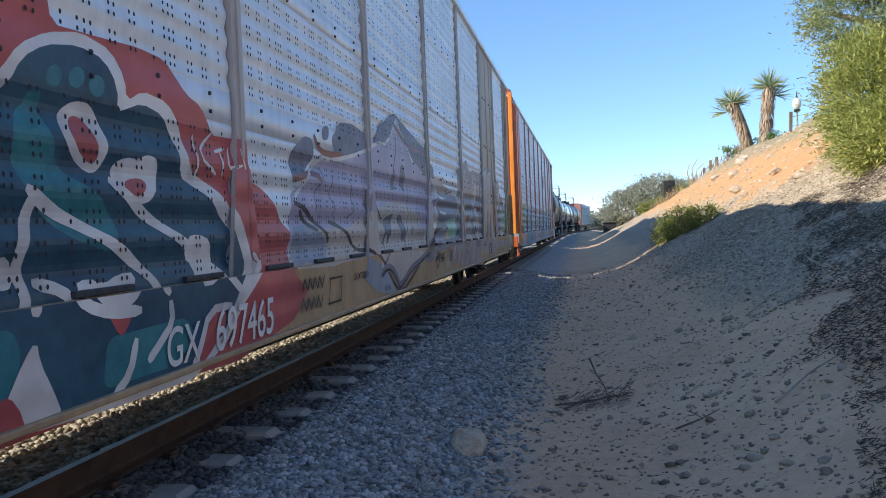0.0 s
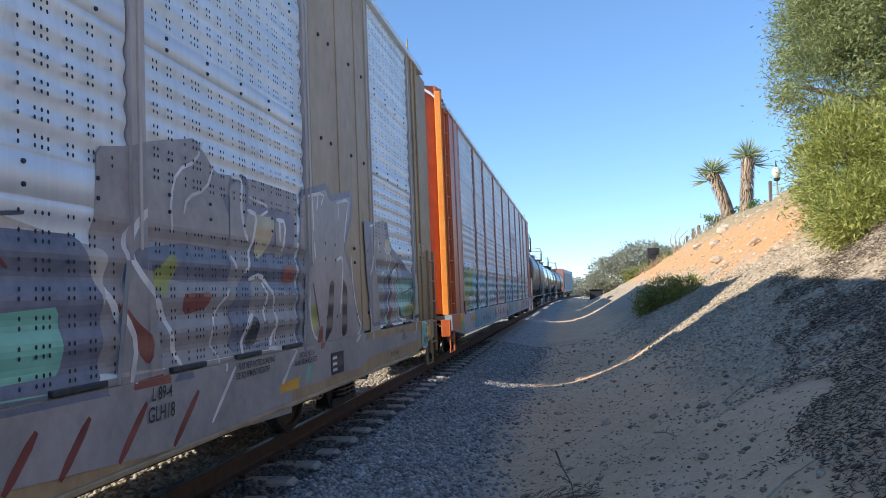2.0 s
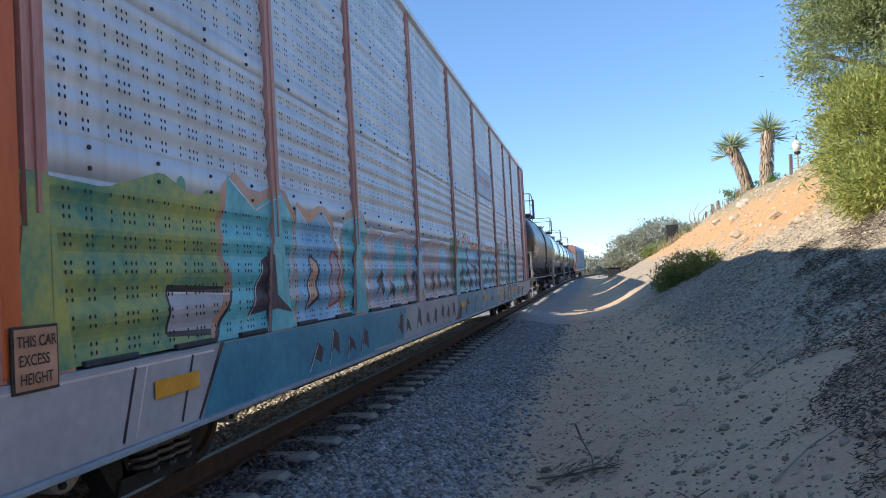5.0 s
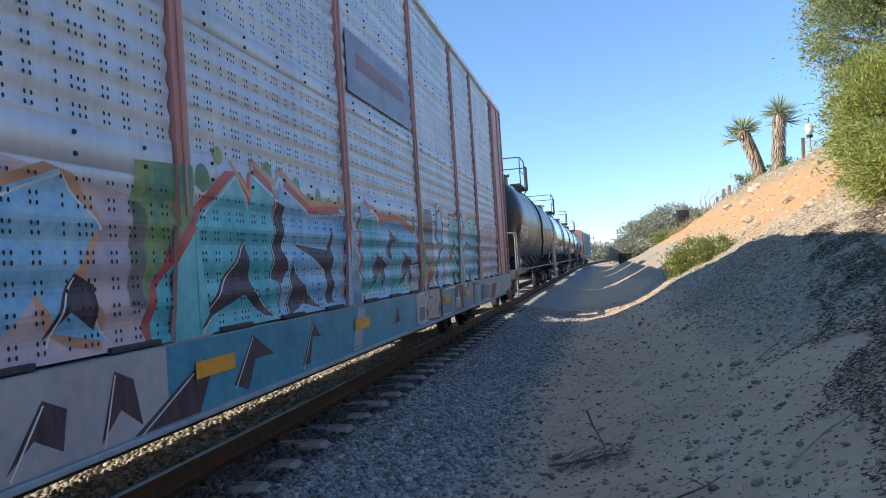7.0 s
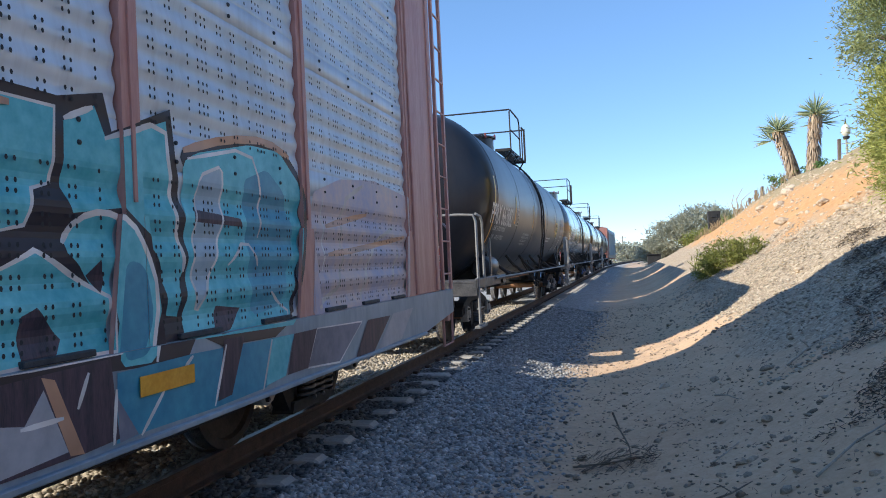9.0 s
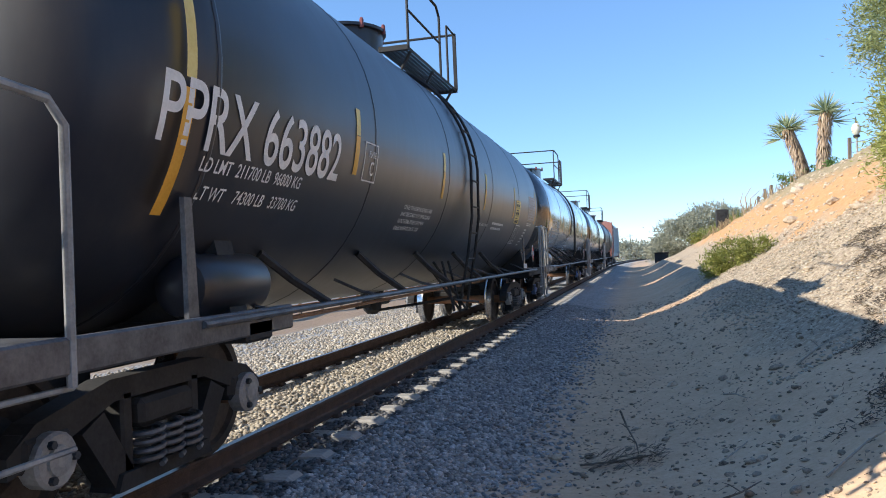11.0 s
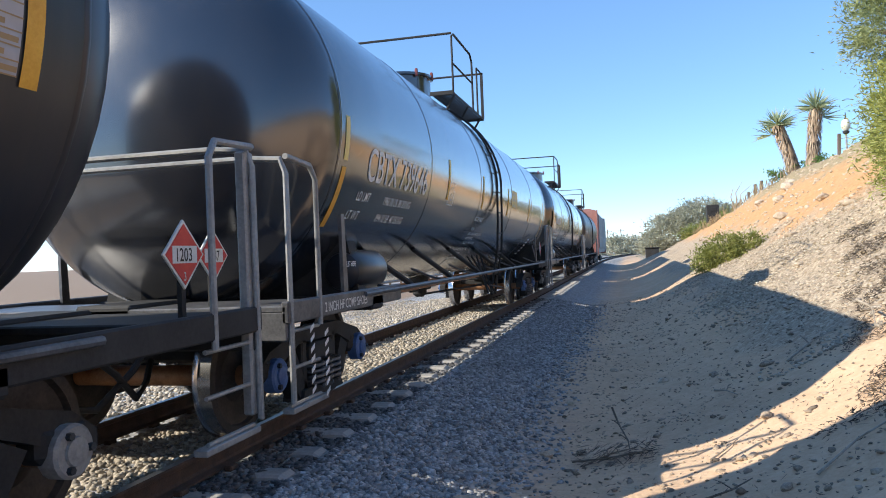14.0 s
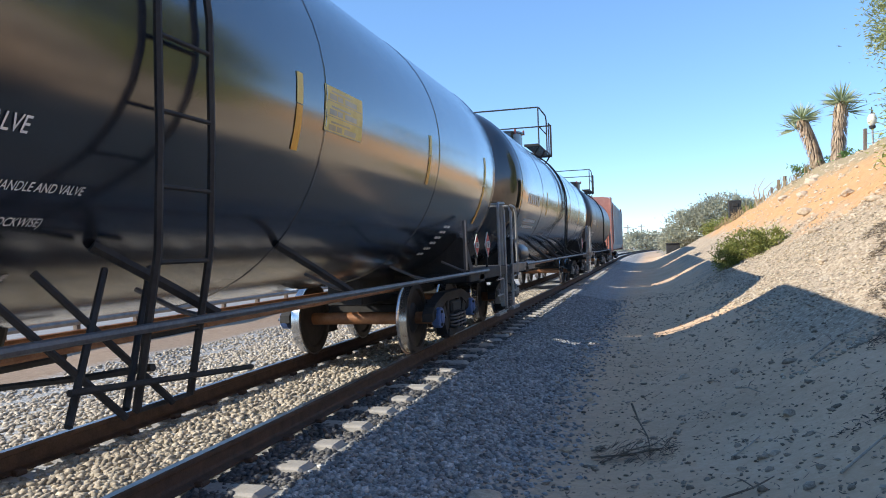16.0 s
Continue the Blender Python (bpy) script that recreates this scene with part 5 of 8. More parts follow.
strokes(bm, [[(16.45, 2.19), (16.73, 2.24), (16.57, 1.78), (16.39, 1.62)], [(16.98, 1.64), (17.32, 1.73), (17.38, 1.48), (17.61, 1.13)], [(16.87, 2.1), (16.92, 1.9)], [(16.3, 1.33), (16.41, 1.09), (16.32, 0.81)], [(17.66, 1.59), (17.7, 1.13), (19.19, 1.07)]], CHALK, 0.028, 1)
figure(bm, [(12.95, 2.23), (13.18, 2.3), (13.27, 2.24), (13.21, 1.97), (13.28, 2.05), (13.43, 2.05), (13.39, 1.91), (13.31, 1.62), (13.5, 1.57), (13.72, 1.41), (13.73, 1.18), (13.62, 1.05), (12.94, 1.04)], SLATE, None, None, (), 1, 0.05)
figure(bm, [(12.95, 2.18), (13.14, 2.25), (13.21, 2.22), (13.17, 1.84), (13.23, 2.03), (13.4, 2.02), (13.33, 1.85), (13.27, 1.64), (13.17, 1.56), (13.04, 1.46), (12.94, 1.33)], ASH, None, None, (), 1, 0.05)
figure(bm, [(13.16, 1.13), (13.23, 1.27), (13.29, 1.52), (13.46, 1.57), (13.67, 1.47), (13.73, 1.24), (13.64, 1.08), (13.3, 1.06)], ASH, None, None, (), 2, 0.05)
figure(bm, [(13.34, 1.29), (13.41, 1.23), (13.39, 1.08), (13.16, 1.05), (13.23, 1.19)], SOOT, None, None, (), 2, 0.05)
figure(bm, [(13.32, 2.03), (13.56, 2.02), (13.69, 2.04), (13.73, 1.96), (13.55, 1.74), (13.39, 1.68), (13.35, 1.86)], SAND, None, None, (), 2, 0.05)
figure(bm, [(13.87, 1.65), (14.14, 1.69), (14.16, 1.53), (13.91, 1.5)], RUST, None, None, (), 1, 0.05)
figure(bm, [(13.73, 2.02), (13.96, 2.03), (13.92, 1.71), (13.75, 1.73)], ASH, None, None, (), 1, 0.05)
strokes(bm, [[(12.98, 2.25), (13.16, 2.26), (13.12, 2.08), (13.17, 1.88), (13.23, 1.82)], [(13.23, 2.04), (13.4, 2.02), (13.33, 1.87), (13.24, 1.62), (13.17, 1.59)], [(12.98, 1.7), (13.04, 1.61)], [(13.27, 1.54), (13.46, 1.58), (13.63, 1.49), (13.74, 1.29), (13.69, 1.13), (13.59, 1.04)], [(13.5, 1.52), (13.56, 1.41), (13.49, 1.22)], [(13.32, 1.29), (13.19, 1.22), (13.12, 1.08), (13.09, 0.99)], [(13.76, 2.02), (13.96, 2.02), (13.88, 1.77)], [(13.82, 2.01), (13.83, 1.85)]], CHALK, 0.035, 1)
figure(bm, [(12.8, 0.99), (13.95, 0.99), (14.2, 0.94), (18.97, 0.87), (18.95, 0.74), (16.25, 0.72), (15.71, 0.65), (14.79, 0.67), (13.62, 0.67), (12.8, 0.67)], ASH, None, None, (), 0, 0.05)
figure(bm, [(13.65, 0.74), (14.04, 0.75), (14.02, 0.66), (13.62, 0.67)], ORANGE_DIM, None, None, (), 0, 0.05)
figure(bm, [(14.22, 0.83), (14.34, 0.84), (14.28, 0.69), (14.18, 0.67)], MINT, None, None, (), 1, 0.05)
strokes(bm, [[(13.55, 1.02), (14.04, 0.99), (13.86, 0.88), (13.74, 0.78), (13.67, 0.74)]], CHALK, 0.035, 1)
figure(bm, [(17.15, 2.07), (17.24, 2.07), (17.33, 1.92), (17.46, 1.91), (17.5, 1.84), (17.44, 1.65), (17.86, 1.82), (17.92, 1.77), (17.8, 1.62), (17.78, 1.23), (17.91, 1.09), (17.53, 1.05), (17.11, 1.04)], ASH, None, None, (), 1, 0.05)
figure(bm, [(17.18, 2.08), (17.37, 2.11), (17.54, 2.05), (17.5, 1.94), (17.33, 1.93), (17.22, 1.97)], SAND, None, None, (), 2, 0.05)
figure(bm, [(17.22, 1.64), (17.45, 1.68), (17.48, 1.4), (17.37, 1.26), (17.43, 1.16), (17.46, 1.01), (17.2, 1), (17.11, 1.05), (17.27, 1.27), (17.34, 1.46)], SOOT, None, None, (), 2, 0.05)
figure(bm, [(17.13, 1.64), (17.25, 1.62), (17.34, 1.53), (17.32, 1.31), (17.2, 1.09), (17.11, 1.05)], SLATE, None, None, (), 2, 0.05)
figure(bm, [(17.29, 1.29), (17.44, 1.26), (17.46, 1.06), (17.36, 1.02), (17.26, 1.15)], RUST, None, None, (), 2, 0.05)
figure(bm, [(17.78, 1.56), (17.99, 1.6), (18.86, 1.6), (18.83, 1.03), (18.26, 1.06), (17.93, 1.13), (17.79, 1.29)], MINT, None, None, (), 1, 0.05)
figure(bm, [(18.14, 1.21), (18.8, 1.31), (18.82, 1.08), (18.37, 1.07)], OLIVE, None, None, (), 2, 0.05)
figure(bm, [(17.14, 1.18), (17.23, 1.13), (17.29, 1.04), (17.14, 1.03)], MINT, None, None, (), 1, 0.05)
strokes(bm, [[(17.44, 1.67), (17.68, 1.71), (17.86, 1.82), (17.92, 1.74), (17.79, 1.59), (17.77, 1.35), (17.87, 1.17), (18.1, 1.08), (18.49, 1.06), (19.33, 1.09)]], SOOT, 0.05, 1)
strokes(bm, [[(17.17, 1.98), (17.26, 1.91), (17.5, 1.93), (17.42, 1.7)], [(17.28, 1.6), (17.36, 1.5), (17.3, 1.26), (17.2, 1.09)], [(17.56, 1.66), (17.81, 1.75), (17.76, 1.56), (17.78, 1.23), (17.93, 1.06), (18.29, 1.05)], [(17.62, 1.67), (17.62, 1.45)], [(17.26, 1.86), (17.25, 1.79)], [(19.27, 1.08), (19.32, 0.99)], [(18.68, 1.01), (18.65, 0.91), (18.57, 0.82)], [(17.78, 1.21), (17.72, 0.94)]], CHALK, 0.03, 1)
strokes(bm, [[(17.99, 1.54), (18.04, 1.34), (18.1, 1.51), (18, 1.43)], [(18.12, 1.42), (18.18, 1.3), (18.22, 1.52)], [(18.29, 1.49), (18.3, 1.33)], [(18.4, 1.45), (18.46, 1.36), (18.54, 1.52), (18.61, 1.35)], [(17.95, 1.4), (18.82, 1.49)]], SOOT, 0.016, 1)
figure(bm, [(19.04, 0.99), (19.25, 0.98), (19.44, 0.92), (19.44, 0.64), (19.29, 0.58), (19.02, 0.62)], MINT, None, CHALK, (), 1, 0.03)
strokes(bm, [[(19.16, 0.79), (19.18, 0.64), (19.24, 0.79), (19.27, 0.64)], [(19.3, 0.78), (19.3, 0.63)], [(19.3, 0.72), (19.37, 0.72)], [(19.38, 0.78), (19.38, 0.63)], [(19.38, 0.7), (19.48, 0.75)], [(19.39, 0.7), (19.48, 0.61)]], SOOT, 0.03, 1)
strokes(bm, [[(19.34, 0.92), (19.4, 0.92), (19.41, 0.81), (19.35, 0.81), (19.33, 0.89)]], SOOT, 0.025, 1)
figure(bm, [(19.43, 0.91), (19.7, 0.91), (19.69, 0.75), (19.54, 0.73), (19.43, 0.83)], ORANGE_DIM, None, None, (), 0, 0.05)
figure(bm, [(19.09, 1.11), (19.26, 1.13), (19.38, 1.13), (19.34, 1.03), (19.17, 0.99), (19.04, 0.99)], SLATE, None, None, (), 1, 0.05)
lay_paint("sprayed_piece", bm, mats, rack1, SP1, "grey spray lettering with white drips and mint patches")
stencil(rack1, "reporting_number", [("697465", 0.225, 0, 0)], "white", 3.14 - C, 0.60, SILL_X + 0.012, "white stencilled car number", 0.12)
stencil(rack1, "reporting_mark", [("GX", 0.19, 0, 0)], "white", 2.66 - C, 0.60, SILL_X + 0.012, "white stencilled mark half covered by spray", 0.12)
for body, h, y, z in (("LD LMT  80000", 0.06, -0.81, 0.80), ("RELEASE", 0.05, 0.18, 0.62), ("L 89-4", 0.07, 5.46, 0.87), ("GLH18", 0.08, 5.42, 0.76), ("SPECIAL NO. 24", 0.045, 7.62, 0.90), ("BRAKE BEAM REQUIRED", 0.042, 7.52, 0.845), ("FLAT RESTRICTED LOADING", 0.042, 6.5, 0.925), ("SEE EQUIPMENT REGISTER", 0.042, 6.46, 0.865), ("28 INCH WHLS", 0.055, 10.68, 0.64), ("EDC 10", 0.04, 11.28, 0.90), ("M-1001", 0.04, 11.36, 0.85), ("EUROS CO 2", 0.04, 11.3, 0.80)):
    stencil(rack1, "stencil", [(body, h, 0, 0)], "ink", y, z, SILL_X + 0.016, "black stencilled notice", 0.1)
g = Geo()
for y0, y1, z0, z1 in ((-1.45, -1.16, 0.66, 0.675), (-1.40, -1.10, 0.85, 0.865)):
    g.box(SILL_X + 0.012, SILL_X + 0.014, y0, y1, z0, z1)
for y0 in (-1.45, -1.17):
    g.add([(SILL_X + 0.014, y0 + a, z) for a, z in ((0, 0.66), (0.015, 0.66), (0.065, 0.865), (0.05, 0.865))], [(0, 1, 2, 3)])
part("plate_border", g, ["ink"], rack1, "black slanting plate frame")
bm = bmesh.new()
for k in range(9):
    for z in (0.80, 0.66):
        y = -2.02 + 0.05 * k + 0.3 * (z - 0.66)
        ribbon(bm, [(y, z + 0.10 * (k % 2)), (y + 0.02, z + 0.05), (y + 0.055, z + 0.10 * ((k + 1) % 2))], 0.02, 0.011 + 0.0001 * k, 0, 0)
lay_paint("sprayed_tag", bm, ["soot"], rack1, SP1, "black scribbled tag")
g = Geo()
g.box(SILL_X + 0.013, SILL_X + 0.016, 0, 0.36, 0, 0.2)
for i in range(3):
    g.box(SILL_X + 0.016, SILL_X + 0.018, 0.03, 0.15, 0.03 + 0.055 * i, 0.055 + 0.055 * i, 0, 1)
part("data_plate", g, ["soot", "chalk"], rack1, "black data plate with pale entries", at=pose(0, 8.44, 0.67))
g = Geo()
g.box(0, 0.010, 0, 0.44, 0, 0.22, 0.003)
g.box(0.010, 0.012, 0.012, 0.428, 0.012, 0.208, 0, 1)
part("sign_plate", g, ["ink", "gold_panel"], rack1, "faded tan height notice with a black border", at=pose(PANEL_X + 0.022, 12.72, 1.95))
for body, y, z in (("THIS CAR", 12.82, 2.07), ("EXCESS HEIGHT", 12.755, 1.99)):
    stencil(rack1, "sign_lettering", [(body, 0.05, 0, 0)], "ink", y, z, PANEL_X + 0.037, "black notice lettering")

# ---- the second car carrier: orange ends, oxide red posts ----
P2 = [-11.3, -8.85, -6.9, -4.2, -1.4, 1.4, 4.2, 6.9, 8.85, 11.45]
rack2, SP2 = autorack(35.03, 13.35, P2, "red_post", "sill_blue", (), "galvanised car carrier with orange ends and blue spray lettering", "orange", "red_post")
lad = ladder("corner_ladder", rack2, 1.5, -12.95, -12.25, 0.98, 5.1, 10, "orange", 0.02, "orange corner ladder with bar rungs")
g = Geo()
g.box(1.38, 1.5, -13.06, -12.92, 0.98, 5.25, 0.012)
part("corner_stile", g, ["orange_bright"], rack2, "orange corner stile")
g = Geo()
g.box(1.46, 1.56, -11.95, -11.45, 0.98, 4.98, 0.01)
part("corner_panel", g, ["red_post"], rack2)
ladder("end_ladder", rack2, 1.5, 12.85, 13.25, 0.98, 5.1, 10, "red_post", 0.03, "red corner ladder with bar rungs")
g = Geo()
g.tube([(1.52, 13.3, 0.75), (1.52, 13.3, 1.75), (1.40, 13.45, 1.85)], 0.016, 6)
part("grab_iron", g, ["grey_metal"], rack2, "", True)
g = Geo()
g.box(0, 0.012, 0, 0.26, 0, 0.27, 0.003, 0)
g.box(0.012, 0.014, 0.012, 0.248, 0.012, 0.258, 0, 1)
part("sign_plate", g, ["ink", "peach"], rack2, "tan height notice with a black border", at=pose(PANEL_X + 0.052, -11.52, 0.94))
for body, y, z in (("THIS CAR", -11.498, 1.125), ("EXCESS", -11.49, 1.05), ("HEIGHT", -11.485, 0.975)):
    stencil(rack2, "sign_lettering", [(body, 0.045, 0, 0)], "ink", y, z, PANEL_X + 0.069, "black notice lettering")
g = Geo()
for body, dz in (("CLOSE & SEAL", 0.2), ("DOORS BEFORE", 0.1), ("MOVING CAR", 0.0)):
    pts, faces = text_flat(body, 0.065)
    g.add([(0.50 + a, -13.35 + 0.75 - 0.56 + (0.50 + a - 0.45) * 0.16 - 0.003, 1.85 + dz + b) for a, b in pts], faces)
part("door_lettering", g, ["rust_paint"], rack2, "faded dark lettering on the door")
C = 35.03
M["spray_green"] = plain("mottled_green_spray", (0.06, 0.24, 0.18), (0.42, 0.46, 0.12), 1.9, 0.5, 0.0, 0.0)
M["spray_teal"] = plain("mottled_teal_spray", (0.05, 0.36, 0.45), (0.20, 0.62, 0.70), 1.7, 0.42, 0.0, 0.0)
M["spray_blue"] = plain("mottled_blue_spray", (0.12, 0.36, 0.62), (0.36, 0.62, 0.80), 1.7, 0.42, 0.0, 0.0)
M["spray_dusk"] = plain("faded_peach_and_lilac_spray", (0.36, 0.37, 0.52), (0.66, 0.52, 0.44), 1.3, 0.5, 0.0, 0.0)
M["spray_plum"] = plain("dark_plum_spray", (0.02, 0.02, 0.035), (0.10, 0.065, 0.09), 5.0, 0.5, 0.0, 0.0, (1, 4, 0.5))
M["spray_grey"] = plain("cool_grey_spray", (0.30, 0.32, 0.37), (0.46, 0.48, 0.52), 1.5, 0.45, 0.0, 0.0)
M["spray_pale_blue"] = plain("pale_blue_spray", (0.30, 0.42, 0.52), (0.48, 0.60, 0.68), 1.5, 0.45, 0.0, 0.0)
M["spray_sea"] = plain("deep_sea_blue_spray", (0.03, 0.20, 0.34), (0.09, 0.36, 0.50), 1.5, 0.4, 0.0, 0.0)
mats = ["spray_teal", "spray_blue", "spray_green", "spray_plum", "chalk", "spray_dusk", "spray_grey", "soot", "peach", "crimson", "leaf_paint", "olive", "ash", "sky_paint", "spray_sea", "orange", "yellow", "spray_slate", "spray_pale", "rust_paint", "spray_pale_blue"]
TEAL, BLUE, GREEN, PLUM, CHALK, DUSK, GREY, SOOT, PEACH, CRIMSON, LEAF, OLIVE, ASH, SKY, SEA, ORANGE, YELLOW, SLATE, PALE, RUST, PALE_BLUE = range(21)
LAYER[0] = 0.0


# green field, grey bar and the first turquoise letters
bm = bmesh.new()
figure(bm, [(23.6, 1.0), (25.5, 1.0), (25.6, 1.5), (25.5, 1.95), (25.0, 1.88), (24.7, 1.98), (24.2, 1.84), (23.6, 1.86)], GREEN, None, None, (), 1)
balls(bm, [(24.1, 1.3, 0.1), (24.35, 1.6, 0.12), (24.75, 1.78, 0.1), (24.6, 1.5, 0.07), (25.05, 1.62, 0.12), (25.2, 1.85, 0.09), (25.0, 1.4, 0.06), (24.15, 1.65, 0.06), (24.9, 1.93, 0.06)], (LEAF, OLIVE, LEAF))
figure(bm, [(24.72, 1.08), (25.5, 1.04), (25.55, 1.3), (24.74, 1.33)], GREY, None, SOOT, (2,))
figure(bm, [(23.4, 0.58), (24.92, 0.58), (25.2, 0.97), (23.4, 0.97)], GREY, None, None)
figure(bm, [(21.9, 0.72), (22.9, 0.63), (22.9, 0.975), (21.9, 0.975)], ORANGE)
figure(bm, [(22.9, 0.82), (23.4, 0.80), (23.4, 0.975), (22.9, 0.975)], YELLOW)
figure(bm, [(22.9, 0.63), (23.4, 0.58), (23.4, 0.80), (22.9, 0.82)], GREEN)
strokes(bm, [[(23.45, 0.95), (25.1, 0.95)], [(24.3, 0.6), (24.42, 0.95)]], CHALK, 0.022)
strokes(bm, [[(24.2, 0.6), (24.32, 0.95)], [(24.72, 0.6), (24.86, 0.95)], [(24.9, 0.58), (25.2, 0.98), (25.5, 1.3)]], SOOT, 0.04)
figure(bm, [(24.95, 0.58), (28.4, 0.58), (28.4, 0.98), (25.2, 0.98)], SEA)
figure(bm, [(25.2, 0.99), (25.52, 1.32), (25.36, 1.58), (25.46, 2.06), (25.84, 1.88), (26.3, 2.03), (26.55, 1.8), (26.5, 0.99)], TEAL, PEACH, None, (3, 4))
figure(bm, [(26.55, 1.0), (26.6, 1.95), (26.85, 1.82), (27.2, 1.95), (27.45, 1.8), (27.6, 1.0)], BLUE, PEACH, None, (1, 3))
figure(bm, [(27.7, 1.0), (27.75, 1.9), (28.25, 2.0), (28.5, 1.85), (28.3, 1.3), (28.5, 1.0)], TEAL, PEACH, None, (1, 4))
figure(bm, [(25.7, 1.12), (25.95, 1.5), (26.1, 1.55), (26.12, 1.25), (26.4, 1.1), (26.1, 1.15)], PLUM, None, None, (0,))
figure(bm, [(26.75, 1.1), (26.9, 1.55), (27.05, 1.5), (27.0, 1.2)], PEACH, None, PLUM, (0,))
figure(bm, [(27.3, 1.1), (27.4, 1.6), (27.6, 1.55), (27.55, 1.15)], DUSK, None, CRIMSON, ())
figure(bm, [(26.35, 1.2), (26.55, 1.75), (26.62, 1.2)], GREY, None, None, (0,))
wedges(bm, 26.5, 28.3, 4, 0.6, 0.92, PLUM, 5, PEACH)
lay_paint("sprayed_piece", bm, mats, rack2, SP2, "green field and turquoise spray lettering rimmed in peach")

# faded letters
bm = bmesh.new()
LAYER[0] = 0.0
figure(bm, [(28.5, 1.0), (33.2, 1.0), (33.3, 1.75), (32.0, 1.9), (31.0, 1.78), (30.0, 1.92), (29.2, 1.8), (28.6, 1.9)], DUSK, None, None, (), 1)
for y, f in ((28.65, BLUE), (29.5, TEAL), (30.4, BLUE), (31.3, DUSK), (32.2, BLUE)):
    figure(bm, [(y, 1.05), (y + 0.1, 1.72), (y + 0.45, 1.84), (y + 0.72, 1.6), (y + 0.5, 1.35), (y + 0.75, 1.05), (y + 0.4, 1.12), (y + 0.3, 1.3)], f, PEACH, None, (1, 2, 4), 0, 0.035)
wedges(bm, 28.7, 33.0, 8, 1.05, 1.45, PLUM, 8)
figure(bm, [(28.4, 0.58), (33.3, 0.58), (33.3, 0.98), (28.4, 0.98)], GREY)
figure(bm, [(28.4, 0.6), (29.6, 0.6), (29.8, 0.97), (28.4, 0.97)], SEA)
wedges(bm, 29.2, 33.2, 8, 0.6, 0.95, PLUM, 9, PEACH)
lay_paint("sprayed_piece", bm, mats, rack2, SP2, "faded blue and peach spray lettering with plum shadows")

# the large turquoise and blue letters
bm = bmesh.new()
LAYER[0] = 0.0
figure(bm, [(33.1, 1.2), (33.75, 1.1), (33.75, 1.98), (33.2, 1.95)], GREEN, None, None)
balls(bm, [(33.85, 1.92, 0.1), (34.05, 2.08, 0.07), (34.75, 2.05, 0.09), (35.25, 1.98, 0.1), (35.5, 1.9, 0.07), (35.7, 1.95, 0.08), (35.95, 1.88, 0.09), (36.2, 1.95, 0.06), (37.2, 1.9, 0.09), (37.6, 1.82, 0.1), (38.5, 1.85, 0.1), (38.9, 1.8, 0.11)], (LEAF, GREEN, LEAF))
figure(bm, [(33.0, 0.58), (39.0, 0.58), (39.0, 0.98), (33.0, 0.98)], SEA)
figure(bm, [(33.2, 0.62), (35.2, 0.62), (35.4, 0.97), (33.2, 0.97)], SEA)
figure(bm, [(33.25, 0.99), (33.35, 1.28), (33.85, 1.72), (34.26, 1.99), (34.45, 1.78), (34.5, 2.02), (34.82, 1.9), (34.85, 1.0)], TEAL, CRIMSON, None, (2, 3, 5))
figure(bm, [(34.86, 1.0), (34.92, 2.0), (35.5, 1.8), (36.32, 1.84), (36.42, 1.0)], BLUE, CRIMSON, None, (1, 2))
strokes(bm, [[(34.2, 2.06), (34.45, 1.86), (34.5, 2.1), (34.85, 1.98), (34.95, 2.08), (35.5, 1.88), (36.4, 1.92)]], PEACH, 0.05)
figure(bm, [(33.7, 1.03), (34.38, 1.57), (34.42, 1.25), (34.78, 1.02), (34.6, 1.04), (34.3, 1.2)], PLUM, None, None, (0, 2))
figure(bm, [(34.72, 1.3), (34.86, 1.85), (35.02, 1.82), (34.95, 1.5), (35.05, 1.35), (34.9, 1.25)], PLUM, None, None, (0,))
figure(bm, [(34.95, 1.0), (35.1, 1.42), (35.4, 1.15), (35.62, 1.02), (35.3, 1.08)], PLUM, None, None, (0, 1))
figure(bm, [(35.2, 1.54), (35.55, 1.42), (35.8, 1.33), (35.78, 1.05), (35.95, 1.05), (36.0, 1.75), (35.88, 1.5)], PLUM, None, None, (1, 4))
figure(bm, [(36.1, 1.1), (36.2, 1.6), (36.3, 1.5), (36.28, 1.1)], DUSK, None, None, (0,))
figure(bm, [(34.0, 0.66), (34.27, 0.94), (34.58, 0.78), (34.3, 0.78), (34.18, 0.6)], PLUM, None, None, (0,))
figure(bm, [(33.0, 0.58), (33.55, 0.82), (33.75, 0.8), (33.6, 0.58)], PLUM, None, None, (0,))
figure(bm, [(35.05, 0.62), (35.3, 0.94), (35.45, 0.8), (35.28, 0.82), (35.2, 0.62)], PLUM, None, None, (0,))
figure(bm, [(37.5, 0.7), (37.75, 0.92), (37.8, 0.72)], PLUM, None, None, (0,))
figure(bm, [(36.35, 0.99), (36.45, 1.9), (36.62, 1.9), (36.7, 0.99)], SKY, None, None, (0, 2))
figure(bm, [(39.0, 1.0), (39.0, 1.7), (38.2, 1.85), (37.4, 1.8), (36.8, 2.0), (36.8, 1.0)], BLUE, CRIMSON, None, (), 0)
figure(bm, [(36.75, 1.05), (36.85, 1.85), (37.3, 1.9), (37.5, 1.6), (37.3, 1.3), (37.6, 1.05), (37.2, 1.1)], TEAL, CHALK, None, (1, 2, 4), 0, 0.03)
figure(bm, [(37.7, 1.05), (37.9, 1.7), (38.2, 1.78), (38.4, 1.5), (38.2, 1.3), (38.5, 1.05)], TEAL, CHALK, None, (1, 3), 0, 0.03)
